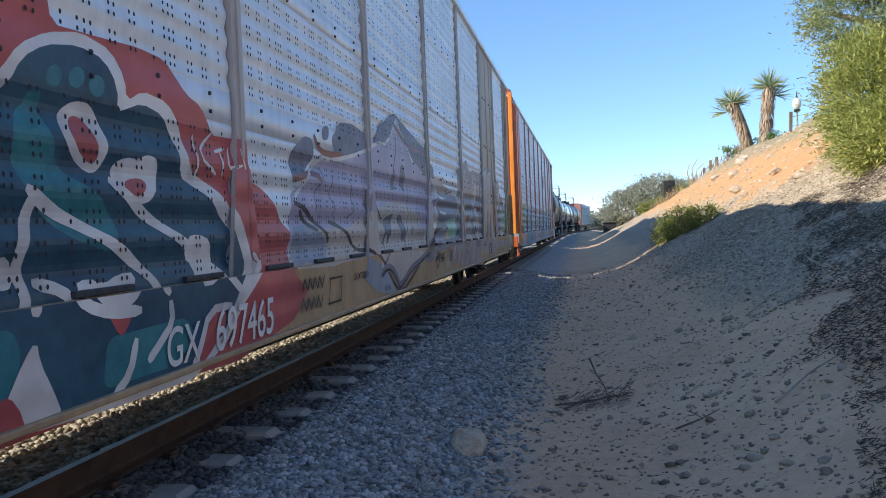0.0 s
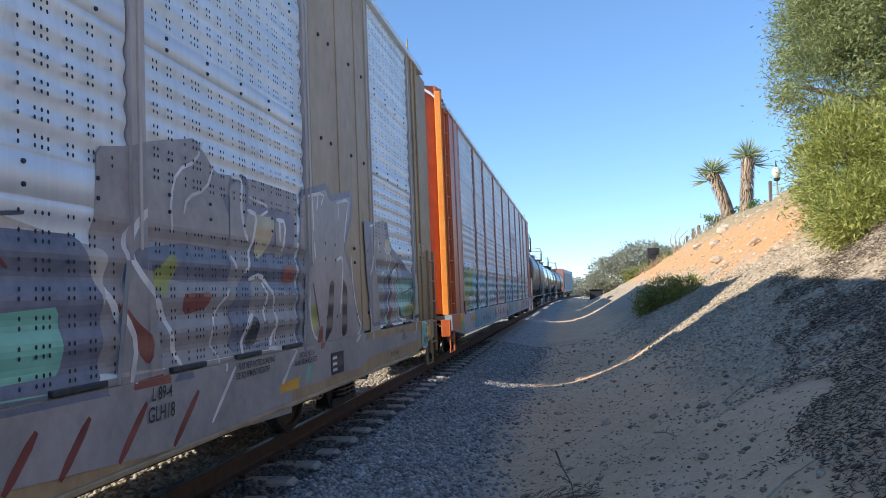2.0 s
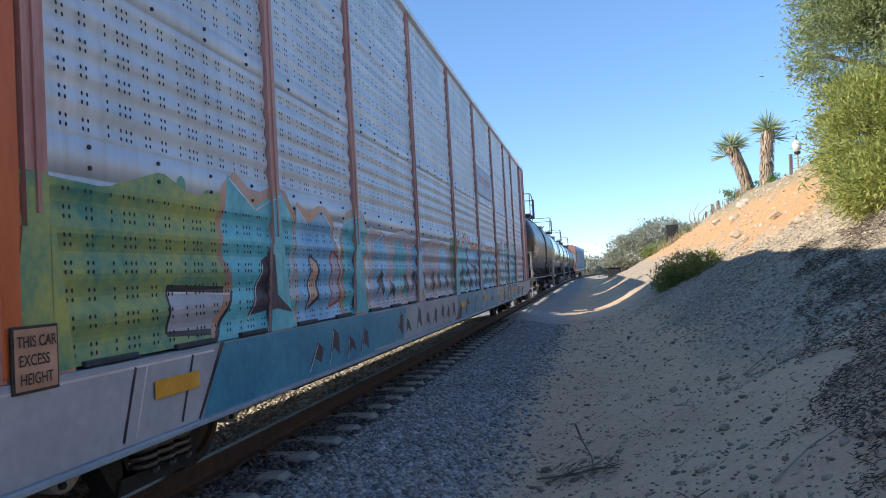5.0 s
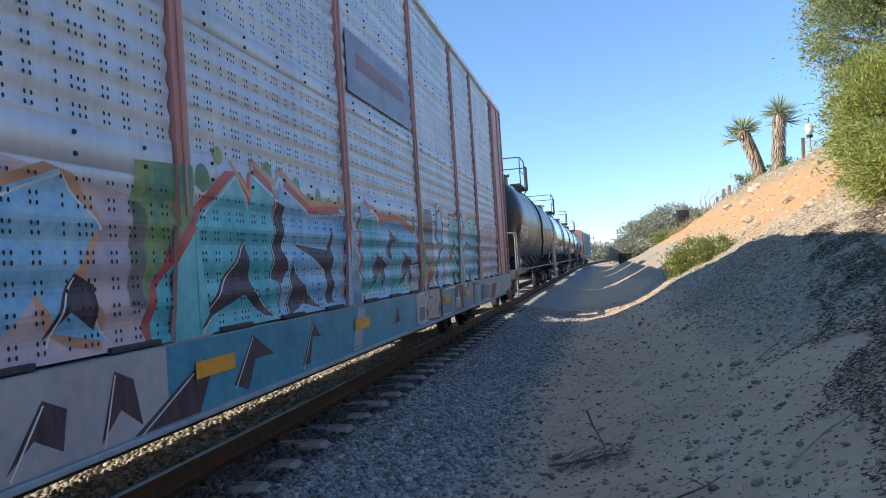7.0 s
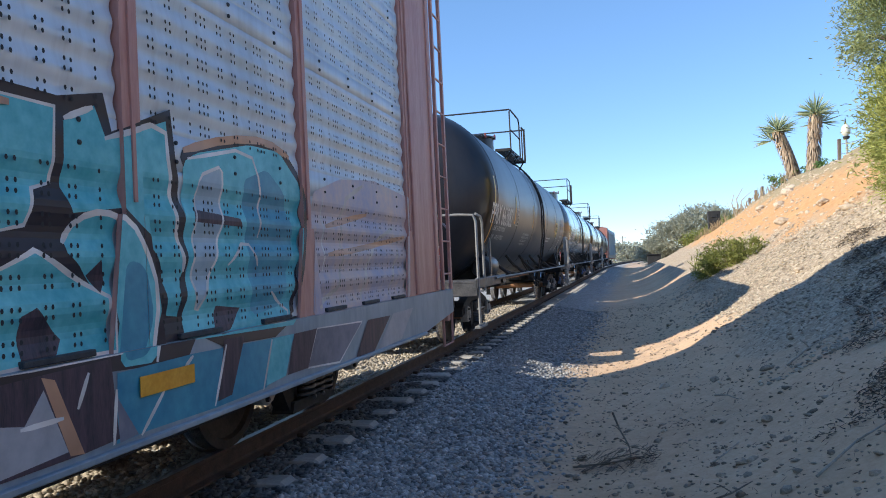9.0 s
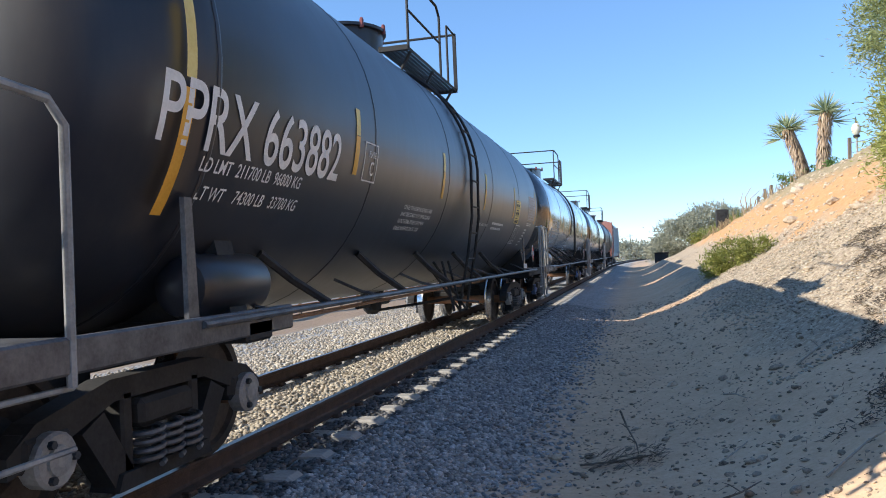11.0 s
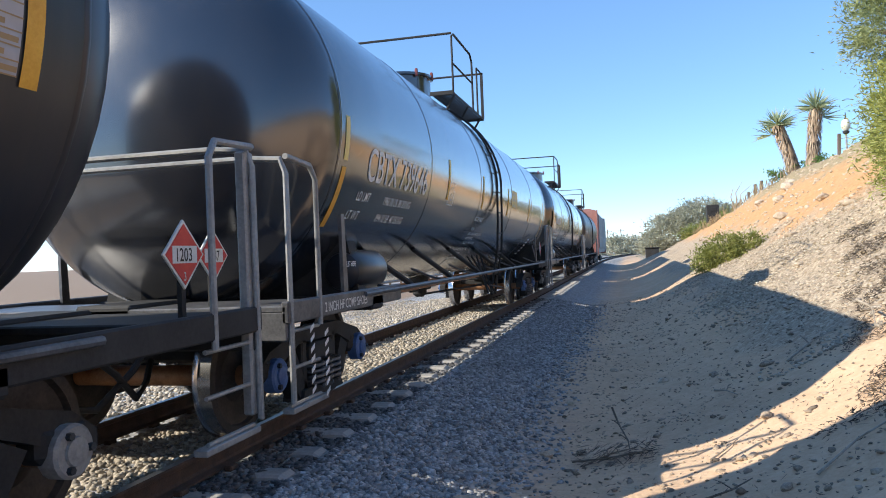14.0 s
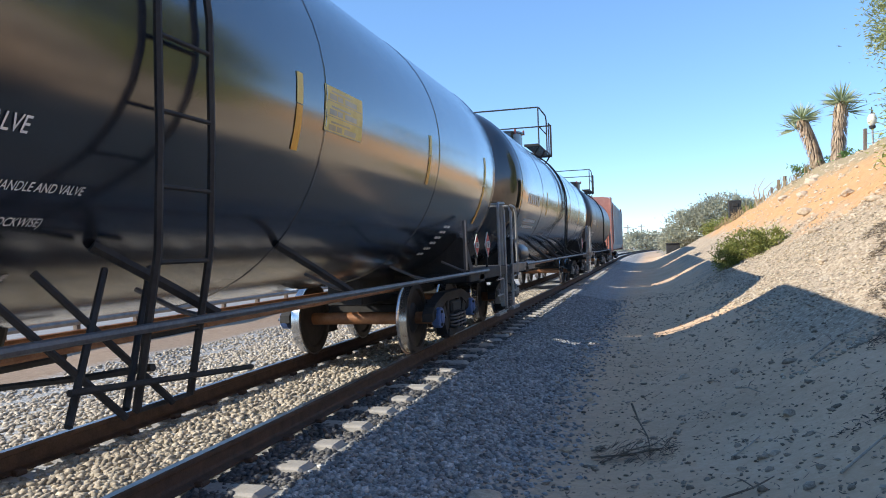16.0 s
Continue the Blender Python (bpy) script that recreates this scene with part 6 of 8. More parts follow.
figure(bm, [(37.0, 1.1), (37.25, 1.5), (37.75, 1.35), (37.55, 1.3), (37.45, 1.1), (37.3, 1.25)], PLUM, None, None, (0, 1))
figure(bm, [(37.62, 1.45), (37.85, 1.75), (38.1, 1.62), (37.9, 1.6), (37.8, 1.4)], PLUM, None, None, (0,))
figure(bm, [(38.1, 1.08), (38.35, 1.5), (38.75, 1.4), (38.6, 1.1), (38.45, 1.25)], PLUM, None, None, (0, 1))
figure(bm, [(36.2, 0.62), (36.45, 0.62), (36.62, 0.95), (36.4, 0.95)], GREY, None, None, (0,))
lay_paint("sprayed_piece", bm, mats, rack2, SP2, "large turquoise and blue spray lettering with plum shadows and white edges")

# grey jacketed shape under a dark hat on green
bm = bmesh.new()
LAYER[0] = 0.0045
figure(bm, [(39.21, 1.89), (39.32, 1.97), (39.42, 2.05), (39.4, 1.59), (39.49, 1.34), (39.48, 1.17), (39.16, 1.18)], GREEN, None, None, (), 1, 0.05)
figure(bm, [(39.83, 1.36), (40.11, 1.37), (40.1, 1.2), (39.81, 1.19)], GREEN, None, None, (), 1, 0.05)
figure(bm, [(39.22, 2.06), (39.43, 2.15), (39.42, 2.01), (39.2, 1.84)], OLIVE, None, None, (), 2, 0.05)
figure(bm, [(38.64, 1.33), (39.14, 1.36), (39.13, 1.17), (38.96, 0.99), (38.58, 0.97)], GREY, None, SOOT, (0,), 0, 0.03)
figure(bm, [(38.58, 0.96), (39.01, 0.97), (39.33, 1.15), (39.24, 0.97), (39.13, 0.61), (38.56, 0.63)], GREY, None, CHALK, (), 0, 0.02)
figure(bm, [(38.7, 0.81), (39.03, 0.81), (38.96, 0.59), (38.69, 0.6)], SLATE, None, CHALK, (), 0, 0.025)
figure(bm, [(39.48, 1.18), (39.36, 1.03), (39.23, 0.85), (39.15, 0.62), (39.87, 0.58), (39.95, 0.87), (39.91, 0.99), (39.81, 1.15), (39.6, 1.08)], PALE, None, SOOT, (), 1, 0.02)
figure(bm, [(39.4, 1.6), (39.95, 1.62), (39.98, 1.5), (39.87, 1.37), (39.74, 1.33), (39.55, 1.34), (39.49, 1.44), (39.39, 1.46)], PALE, None, SOOT, (), 1, 0.02)
figure(bm, [(39.42, 2.05), (39.62, 2.08), (39.85, 2.08), (39.94, 2.02), (39.94, 1.85), (39.41, 1.81)], SLATE, None, None, (), 1, 0.05)
figure(bm, [(39.41, 1.88), (39.94, 1.93), (39.94, 1.83), (39.4, 1.79)], SOOT, None, None, (), 0, 0.05)
figure(bm, [(39.3, 1.71), (39.41, 1.79), (39.94, 1.83), (40.04, 1.73), (39.84, 1.62), (39.51, 1.61), (39.36, 1.66)], SLATE, None, None, (), 1, 0.05)
figure(bm, [(39.52, 1.26), (39.67, 1.19), (39.83, 1.25), (39.82, 1.16), (39.63, 1.07), (39.51, 1.17)], CRIMSON, None, None, (), 0, 0.05)
figure(bm, [(39.49, 1.34), (39.82, 1.32), (39.82, 1.24), (39.67, 1.19), (39.51, 1.25)], RUST, None, None, (), 0, 0.05)
figure(bm, [(39.14, 1.1), (39.16, 1.02), (39.2, 0.99), (39.1, 0.98), (39.07, 0.9), (39.06, 0.99), (39.08, 1.01), (39.11, 1.02)], SOOT, None, None, (), 0, 0.05)
figure(bm, [(39.12, 0.81), (39.14, 0.73), (39.17, 0.7), (39.13, 0.69), (39.1, 0.61), (39.09, 0.7), (39.05, 0.73), (39.09, 0.74)], SOOT, None, None, (), 0, 0.05)
figure(bm, [(39.84, 0.81), (39.87, 0.74), (39.91, 0.7), (39.87, 0.68), (39.82, 0.62), (39.79, 0.7), (39.76, 0.73), (39.8, 0.75)], SOOT, None, None, (), 0, 0.05)
strokes(bm, [[(39.54, 1.03), (39.49, 0.93), (39.4, 0.65)], [(39.63, 0.99), (39.64, 0.86), (39.49, 0.6)], [(39.41, 0.92), (39.39, 0.8), (39.28, 0.71)], [(39.75, 0.92), (39.66, 0.78), (39.7, 0.61)], [(39.47, 0.88), (39.22, 0.91)]], SOOT, 0.016, 1)
figure(bm, [(40.22, 2.08), (40.34, 2.12), (40.5, 2.12), (40.63, 1.92), (40.63, 1.63), (40.34, 1.59), (40.18, 1.61)], SOOT, None, None, (), 1, 0.05)
figure(bm, [(40.27, 2), (40.34, 2.07), (40.48, 2.09), (40.56, 1.91), (40.58, 1.69), (40.35, 1.62), (40.23, 1.65)], BLUE, None, None, (), 1, 0.05)
figure(bm, [(40.11, 1.26), (40.3, 1.45), (40.59, 1.55), (40.68, 1.48), (40.52, 1.18), (40.44, 0.99), (40.13, 0.97)], BLUE, None, PLUM, (1,), 1, 0.03)
figure(bm, [(40.1, 0.96), (41.03, 0.96), (40.62, 0.6), (40.07, 0.6)], SEA, None, CHALK, (), 0, 0.02)
figure(bm, [(39.99, 0.98), (40.09, 0.98), (40.05, 0.59), (39.96, 0.59)], PLUM, None, None, (), 0, 0.05)
figure(bm, [(40.6, 1.58), (40.87, 1.66), (40.97, 1.48), (40.71, 1.07), (40.5, 1)], PALE_BLUE, None, None, (), 1, 0.05)
strokes(bm, [[(40.25, 2.13), (40.43, 2.19), (40.61, 2.18), (40.71, 2.02), (41.22, 2.02)]], PEACH, 0.045, 1)
lay_paint("sprayed_piece", bm, mats, rack2, SP2, "grey jacketed shape under a dark hat on a green field")

# turquoise letters with dark outlines
bm = bmesh.new()
LAYER[0] = 0.0
figure(bm, [(41.09, 2.1), (41.48, 2.1), (41.76, 2.17), (41.81, 2), (42.27, 2.19), (42.31, 1.88), (42.4, 1.53), (42.34, 0.98), (42.26, 0.88), (40.99, 0.95)], SOOT, None, None, (), 0, 0.05)
figure(bm, [(41.09, 2.05), (41.46, 2.05), (41.44, 1.73), (41.34, 1.7), (41.3, 1.55), (41.07, 1.5)], TEAL, None, CHALK, (), 0, 0.02)
figure(bm, [(41.51, 2), (41.7, 2.1), (41.77, 1.96), (42.23, 2.12), (42.25, 1.87), (42.31, 1.58), (42.37, 1.37), (42.35, 1.1), (42.2, 1.12), (42.17, 1.35), (42.05, 1.52), (41.86, 1.65), (41.55, 1.61), (41.5, 1.72)], TEAL, None, None, (), 0, 0.05)
figure(bm, [(41.06, 1.33), (41.33, 1.45), (41.51, 1.36), (41.76, 1.24), (41.76, 0.99), (41.25, 0.99), (41.04, 0.99)], TEAL, None, CHALK, (), 0, 0.025)
figure(bm, [(41.25, 1.19), (41.33, 1.22), (41.47, 1.08), (41.4, 0.99), (41.24, 0.99)], PLUM, None, None, (), 0, 0.05)
figure(bm, [(41.48, 1.46), (41.58, 1.59), (41.73, 1.63), (41.9, 1.59), (42.03, 1.43), (42.11, 1.18), (42, 0.91), (41.74, 0.92), (41.79, 1.15), (41.61, 1.36)], TEAL, None, None, (), 1, 0.05)
figure(bm, [(41.85, 1.41), (41.99, 1.38), (42.04, 1.13), (41.95, 0.95), (41.77, 0.94)], SEA, None, None, (), 2, 0.05)
strokes(bm, [[(41.49, 1.48), (41.58, 1.59), (41.73, 1.63), (41.9, 1.59), (42, 1.46), (42.09, 1.24), (42.01, 0.91)], [(41.76, 1.96), (42.22, 2.12), (42.24, 1.87), (42.32, 1.52), (42.36, 1.34)], [(41.51, 2.01), (41.69, 2.09)]], CHALK, 0.03, 1)
figure(bm, [(41.63, 1.34), (41.71, 1.41), (41.75, 1.31), (41.71, 1.26)], PLUM, None, None, (), 0, 0.05)
figure(bm, [(42.36, 1.92), (42.49, 1.99), (43.09, 2.12), (43.5, 2.13), (43.81, 1.93), (43.79, 1.48), (43.54, 0.95), (42.31, 0.98), (42.39, 1.34)], TEAL, SOOT, None, (), 1, 0.04)
figure(bm, [(42.52, 1.87), (42.76, 1.95), (42.75, 1.6), (42.63, 1.34), (42.46, 1.1), (42.43, 1.34)], PALE_BLUE, None, CHALK, (), 1, 0.02)
figure(bm, [(43, 1.89), (43.31, 1.99), (43.54, 1.86), (43.69, 1.55), (43.47, 1.09), (43.07, 1.05), (43.04, 1.43)], SEA, None, None, (), 1, 0.05)
figure(bm, [(42.47, 1.68), (42.95, 1.65), (42.98, 1.6), (42.46, 1.61)], PLUM, None, None, (), 0, 0.05)
figure(bm, [(42.66, 1.14), (42.94, 1.11), (42.77, 0.99), (42.6, 0.98)], PLUM, None, None, (), 0, 0.05)
strokes(bm, [[(42.37, 1.99), (42.83, 2.12), (43.32, 2.18), (43.65, 2.11)]], PEACH, 0.05, 1)
strokes(bm, [[(42.41, 1.95), (43.09, 2.1), (43.23, 1.87), (43.19, 1.54)], [(42.8, 1.37), (43.04, 1.54), (43.16, 1.36)], [(43.31, 1.19), (43.63, 1), (43.2, 0.99)], [(44.21, 1.87), (44.21, 1.3)]], CHALK, 0.022, 1)
figure(bm, [(44.03, 1.9), (44.58, 2.05), (45.42, 2.12), (46.49, 2.04), (46.36, 0.99), (43.9, 0.98)], DUSK, None, None, (), 1, 0.05)
strokes(bm, [[(44.02, 1.03), (44.6, 1.2), (44.56, 1.85), (45.11, 2.04)], [(44.98, 1.04), (45.34, 1.54), (46.05, 1.72)], [(45.76, 1.05), (46.1, 1.49)]], PALE, 0.04, 1)
strokes(bm, [[(44.28, 1.43), (45.04, 1.48), (46.32, 1.61)], [(44.25, 1.65), (45.22, 1.79)]], PEACH, 0.05, 1)
figure(bm, [(41.72, 0.9), (42.32, 0.91), (43.53, 0.89), (43.28, 0.66), (43.09, 0.6), (42.5, 0.59), (41.92, 0.6), (41.7, 0.59)], SEA, None, None, (), 0, 0.05)
figure(bm, [(40.99, 0.95), (41.68, 0.97), (41.72, 0.61), (41.5, 0.6), (40.98, 0.6)], PLUM, None, None, (), 0, 0.05)
figure(bm, [(41.71, 0.8), (41.85, 0.6), (41.72, 0.59)], SLATE, None, None, (), 0, 0.05)
figure(bm, [(41.28, 0.95), (41.35, 0.93), (41.5, 0.6), (41.42, 0.61)], PEACH, None, None, (), 0, 0.05)
figure(bm, [(41.29, 0.9), (41.41, 0.63), (41.03, 0.61), (41.04, 0.81), (41.19, 0.78)], GREY, None, None, (), 0, 0.05)
strokes(bm, [[(41.17, 0.77), (41.39, 0.77)], [(41.71, 0.83), (41.68, 0.59)], [(42.06, 0.77), (41.87, 0.59)], [(41.47, 0.79), (41.54, 0.93)], [(42.64, 0.92), (42.5, 0.6)], [(43.19, 0.89), (43.05, 0.59)], [(42.31, 0.9), (42.23, 0.85)]], CHALK, 0.022, 1)
figure(bm, [(42.62, 0.95), (42.85, 0.95), (42.68, 0.63), (42.53, 0.62)], PLUM, None, None, (), 0, 0.05)
figure(bm, [(43.51, 0.89), (43.89, 0.89), (43.72, 0.63), (43.39, 0.63)], PLUM, None, None, (), 0, 0.05)
figure(bm, [(43.17, 0.89), (43.5, 0.89), (43.36, 0.63), (43.09, 0.61)], TEAL, None, None, (), 0, 0.05)
figure(bm, [(43.89, 0.89), (44.82, 0.86), (44.29, 0.59), (43.71, 0.63)], SLATE, None, CHALK, (), 0, 0.015)
figure(bm, [(44.96, 0.86), (45.58, 0.85), (45.07, 0.56), (44.65, 0.58)], PLUM, None, None, (), 0, 0.05)
figure(bm, [(45.67, 0.86), (46.34, 0.87), (45.9, 0.59), (45.19, 0.57)], GREY, None, None, (), 0, 0.05)
lay_paint("sprayed_piece", bm, mats, rack2, SP2, "turquoise spray lettering with dark outlines and white edges")
for y in (-10.35, -1.25, 1.45, 5.35, 7.05):
    part("reflective_strip", Geo().box(SILL_X + 0.014, SILL_X + 0.017, y - 0.22, y + 0.22, 0.765, 0.86), ["yellow"], rack2, "yellow reflective strip")
g = Geo()
g.box(0, 0.004, 0, 2.4, 0, 0.62)
g.box(0.004, 0.006, 0.3, 2.1, 0.28, 0.44, 0, 1)
part("name_panel", g, ["slate", "rust_paint"], rack2, "dark name panel with faded red shape", at=pose(PANEL_X + 0.008, 3.05 - 4.2 + 2.75, 3.05))

# ---- tank cars ----

def tank_car(centre, half, r, zc, truck_y, paint, label, cap, over):
    """A tank car: shell, sills, end platforms, side pipes, ladder, top platform and dome. over: how far the frame reaches past the shell's barrel."""
    car = thing("tank_car", label, "freight car", group="cars of the train")
    hb, head = half - over - 0.02, 0.68
    prof = [(-hb - head * math.sin(a), r * math.cos(a) ** 0.8) for a in np.linspace(math.pi / 2 - 0.03, 0, 9)]
    prof += [(-hb + 2 * hb * k / 12, r) for k in range(1, 12)] + [(-a, b) for a, b in prof[::-1]]
    part("tank_shell", Geo().spin(prof, 56, 0, "y", (0, 0, zc)), [paint], car, "", True)
    for y in (-hb, -hb * 0.62, -hb * 0.22, hb * 0.2, hb * 0.6, hb):
        g = Geo().spin([(y - 0.02, r), (y - 0.006, r + 0.006), (y + 0.006, r + 0.006), (y + 0.02, r)], 56, 0, "y", (0, 0, zc))
        part("weld_seam", g, [paint], car, "", True)
    for s in (-1, 1):
        g = Geo()
        y0, y1 = sorted((s * half, s * (truck_y - 1.4)))
        g.box(-0.24, 0.24, y0, y1, 0.66, 1.06, 0.02)
        part("stub_sill", g, ["black"], car)
        g = Geo()
        c = s * truck_y
        g.prism([(-1.36, 1.0), (1.36, 1.0), (1.25, 1.5), (1.1, 1.5), (0.8, 1.2), (-0.8, 1.2), (-1.1, 1.5), (-1.25, 1.5)], c - 0.10, c + 0.10)
        g.box(-1.5, 1.5, c - 0.16, c + 0.16, 0.86, 1.0, 0.02)
        part("saddle", g, ["black"], car)
        for sx in (-1, 1):
            g = Geo()
            xa, xb = sorted((sx * 1.40, sx * 1.43))
            g.add([(xa, c - 0.66, 1.02), (xa, c - 0.56, 1.02), (xa, c - 0.60, 1.72), (xa, c - 0.67, 1.72), (xb, c - 0.66, 1.02), (xb, c - 0.56, 1.02), (xb, c - 0.60, 1.72), (xb, c - 0.67, 1.72)], [(0, 1, 2, 3), (4, 7, 6, 5), (0, 4, 5, 1), (1, 5, 6, 2), (2, 6, 7, 3), (3, 7, 4, 0)])
            part("saddle_plate", g, ["pipe"], car, "grey tapered web plate")
        g = Geo()
        y0, y1 = sorted((s * half, s * (half - 0.85)))
        g.box(-1.48, 1.48, y0, y1, 0.98, 1.03, 0.01)
        g.box(1.44, 1.50, min(s * half, s * (half - 2.6)), max(s * half, s * (half - 2.6)), 0.90, 1.06, 0.012)
        g.box(-1.50, -1.44, min(s * half, s * (half - 2.6)), max(s * half, s * (half - 2.6)), 0.90, 1.06, 0.012)
        yb0, yb1 = sorted((s * half, s * (half - 0.08)))
        g.box(-1.48, 1.48, yb0, yb1, 0.78, 0.99, 0.012)
        part("end_platform", g, ["black" if s > 0 else "pipe"], car, "steel end platform")
        g = Geo()
        e = s * (half - 0.05)
        g.tube([(1.49, e, 0.35), (1.49, e, 1.95), (1.45, e, 2.05), (1.2, e, 2.07), (-1.2, e, 2.07), (-1.45, e, 2.05), (-1.49, e, 1.95), (-1.49, e, 1.0)], 0.022, 8)
        g.tube([(1.49, e - s * 0.5, 0.85), (1.49, e - s * 0.5, 1.95), (1.48, e - s * 0.42, 2.05), (1.49, e, 2.07)], 0.022, 8)
        part("handrail", g, ["grey_metal"], car, "bent pipe handrail", True)
        if s > 0:
            g = Geo()
            g.box(1.40, 1.47, e - 0.06, e + 0.06, 0.38, 2.04, 0.012)
            part("corner_post", g, ["grey_metal"], car, "grey flat corner post")
        g = Geo()
        for k in range(3):
            z = 0.32 + k * 0.26
            g.tube([(1.45, e - s * 0.02, z), (1.45, e - s * 0.55, z)], 0.014, 6)
        g.box(1.40, 1.49, min(e - s * 0.62, e), max(e - s * 0.62, e), 0.27, 0.31, 0.006)
        part("step_ladder", g, ["grey_metal"], car, "small corner step ladder")
        coupler(car, s * (half - 0.1), s)
        g = Geo()
        c = s * (half - 0.55)
        d, px = 0.2, 1.30
        if s < 0:
            c, px = s * (half - 0.12), 0.85
        g.prism([(c, 1.20), (c + d, 1.20 + d), (c, 1.20 + 2 * d), (c - d, 1.20 + d)], px, px + 0.012, 0, "x")
        g.prism([(c, 1.225), (c + d - 0.02, 1.20 + d), (c, 1.175 + 2 * d), (c - d + 0.02, 1.20 + d)], px + 0.012, px + 0.016, 1, "x")
        g.box(px + 0.016, px + 0.019, c - 0.12, c + 0.12, 1.35, 1.45, 0, 0)
        g.box(px - 0.03, px, c - 0.02, c + 0.02, 1.0, 1.25, 0, 2)
        num = ("1203" if centre < 60 else "1987") if s > 0 or centre > 60 else "1203"
        pts, faces = text_flat(num, 0.075)
        on_wall(g, pts, faces, c - 0.1, 1.362, px + 0.021, 3)
        pts, faces = text_flat("3", 0.05)
        on_wall(g, pts, faces, c - 0.02, 1.25, px + 0.018, 0)
        part("hazard_placard", g, ["white", "red_sign", "black", "ink"], car, "red diamond placard with a white number strip")
        add_truck(car, s * truck_y - (0.42 if s < 0 and centre < 90 else 0.0), cap)
    for x in (1.51, -1.51):
        g = Geo().tube([(x, -half + 1.5, 1.02), (x, half - 1.5, 1.02)], 0.023, 8)
        for k in range(-3, 4):
            y = k * (half - 2.4) / 3
            g.tube([(x, y, 1.02), (x * 0.88, y, 1.06), (x * 0.70, y, 1.18)], 0.016, 6)
        part("side_pipe", g, ["pipe"], car, "grey side handrail pipe", True)
    a0 = math.asin((1.42 - zc) / r)
    for k in range(-2, 4):
        y = -hb * 0.55 + k * 1.9
        if abs(y) < hb - 1.0:
            g = Geo()
            x0 = r * math.cos(a0) + 0.01
            g.tube([(x0, y, 1.42), (1.30, y + 0.28, 1.22), (1.48, y + 0.52, 1.03)], 0.032, 6)
            part("brace", g, ["black"], car)
    g = Geo()
    path = []
    for a in np.linspace(0.05, math.pi / 2 - 0.22, 12):
        path.append(((r + 0.045) * math.cos(a), zc + (r + 0.045) * math.sin(a)))
    path = [(1.40, 0.62), (1.55, 1.38), (r + 0.03, 1.9)] + path
    for y in (-0.465, -0.035):
        g.tube([(a, y, b) for a, b in path], 0.021, 6)
    lad = part("side_ladder", g, ["black"], car, "black bent steel ladder up to the dome", True)
    rung = Geo().tube([(0, -0.465, 0), (0, -0.035, 0)], 0.013, 6).mesh("rung", ["black"])
    total = 0.0
    for (xa, za), (xb, zb) in zip(path, path[1:]):
        n = math.hypot(xb - xa, zb - za)
        while total < n:
            f = total / n
            part("rung", rung, None, lad, at=pose(xa + (xb - xa) * f, 0, za + (zb - za) * f))
            total += 0.36
        total -= n
    for y in (-0.85, -0.5):
        part("ladder_brace", Geo().tube([(1.15, y - 0.3, 1.3), (1.45, y + 0.25, 0.62)], 0.018, 6), ["black"], car, "", True)
        part("ladder_brace", Geo().tube([(1.15, y + 0.5, 1.3), (1.45, y - 0.1, 0.66)], 0.018, 6), ["black"], car, "", True)
    part("ladder_brace", Geo().tube([(1.46, -0.95, 0.80), (1.46, 0.5, 0.68)], 0.016, 6), ["black"], car, "", True)
    g = Geo()
    g.spin([(0.58, 0.07), (0.64, 0.13), (0.8, 0.15), (0.98, 0.2), (1.06, 0.26)], 16, 0, "z", (0, -0.1, 0))
    g.tube([(0, -0.7, 0.72), (0, 0.6, 0.72)], 0.035, 8)
    g.tube([(0, -0.1, 0.62), (1.0, -0.3, 0.75), (1.45, -0.4, 0.82)], 0.02, 6)
    part("outlet_valve", g, ["black"], car)
    g = Geo()
    g.tube([(0.75, -half + 2.2, 0.85), (0.3, 0, 0.8), (0.6, half - 2.2, 0.85)], 0.022, 6)
    g.tube([(-0.5, -half + 1.8, 0.8), (-0.5, half - 1.8, 0.8)], 0.022, 6)
    part("brake_rod", g, ["axle"], car, "rusty brake pipes")
    g = Geo()
    yr = -half + 2.15
    g.spin([(yr - 0.45, 0.06), (yr - 0.4, 0.17), (yr - 0.33, 0.2), (yr + 0.33, 0.2), (yr + 0.4, 0.17), (yr + 0.45, 0.06)], 20, 0, "y", (1.2, 0, 1.22))
    part("air_reservoir", g, ["tank_dull"], car, "black cylindrical air reservoir", True)
    top = zc + r
    g = Geo()
    g.spin([(top - 0.12, 0.52), (top + 0.36, 0.52), (top + 0.37, 0.57), (top + 0.41, 0.57), (top + 0.45, 0.40), (top + 0.46, 0.05)], 28, 0, "z", (0, -0.75, 0))
    for k in range(8):
        a = k * math.tau / 8
        g.spin([(top + 0.34, 0.03), (top + 0.44, 0.03), (top + 0.47, 0.02)], 6, 1, "z", (0.56 * math.cos(a), -0.75 + 0.56 * math.sin(a), 0))
    part("dome", g, [paint, "rust_paint"], car, "bolted manway dome", True)
    g = Geo()
    for sx in (-1, 1):
        for k in range(7):
            x = sx * (0.66 + 0.06 * k)
            part("walkway_slat", Geo().box(x - 0.008, x + 0.008, -1.2, 1.5, top - 0.02, top + 0.02), ["black"], car)
        for y in (-1.2, 1.5):
            part("walkway_edge", Geo().box(min(sx * 0.64, sx * 1.04), max(sx * 0.64, sx * 1.04), y - 0.02, y + 0.02, top - 0.04, top + 0.025), ["black"], car)
        for y in (-1.0, 0.1, 1.3):
            part("walkway_bracket", Geo().tube([(sx * 0.85, y, top - 0.28), (sx * 1.02, y, top)], 0.022, 6), ["black"], car)
    for k in range(6):
        g.box(-0.64, 0.64, 0.9 + k * 0.1, 0.92 + k * 0.1, top - 0.01, top + 0.02)
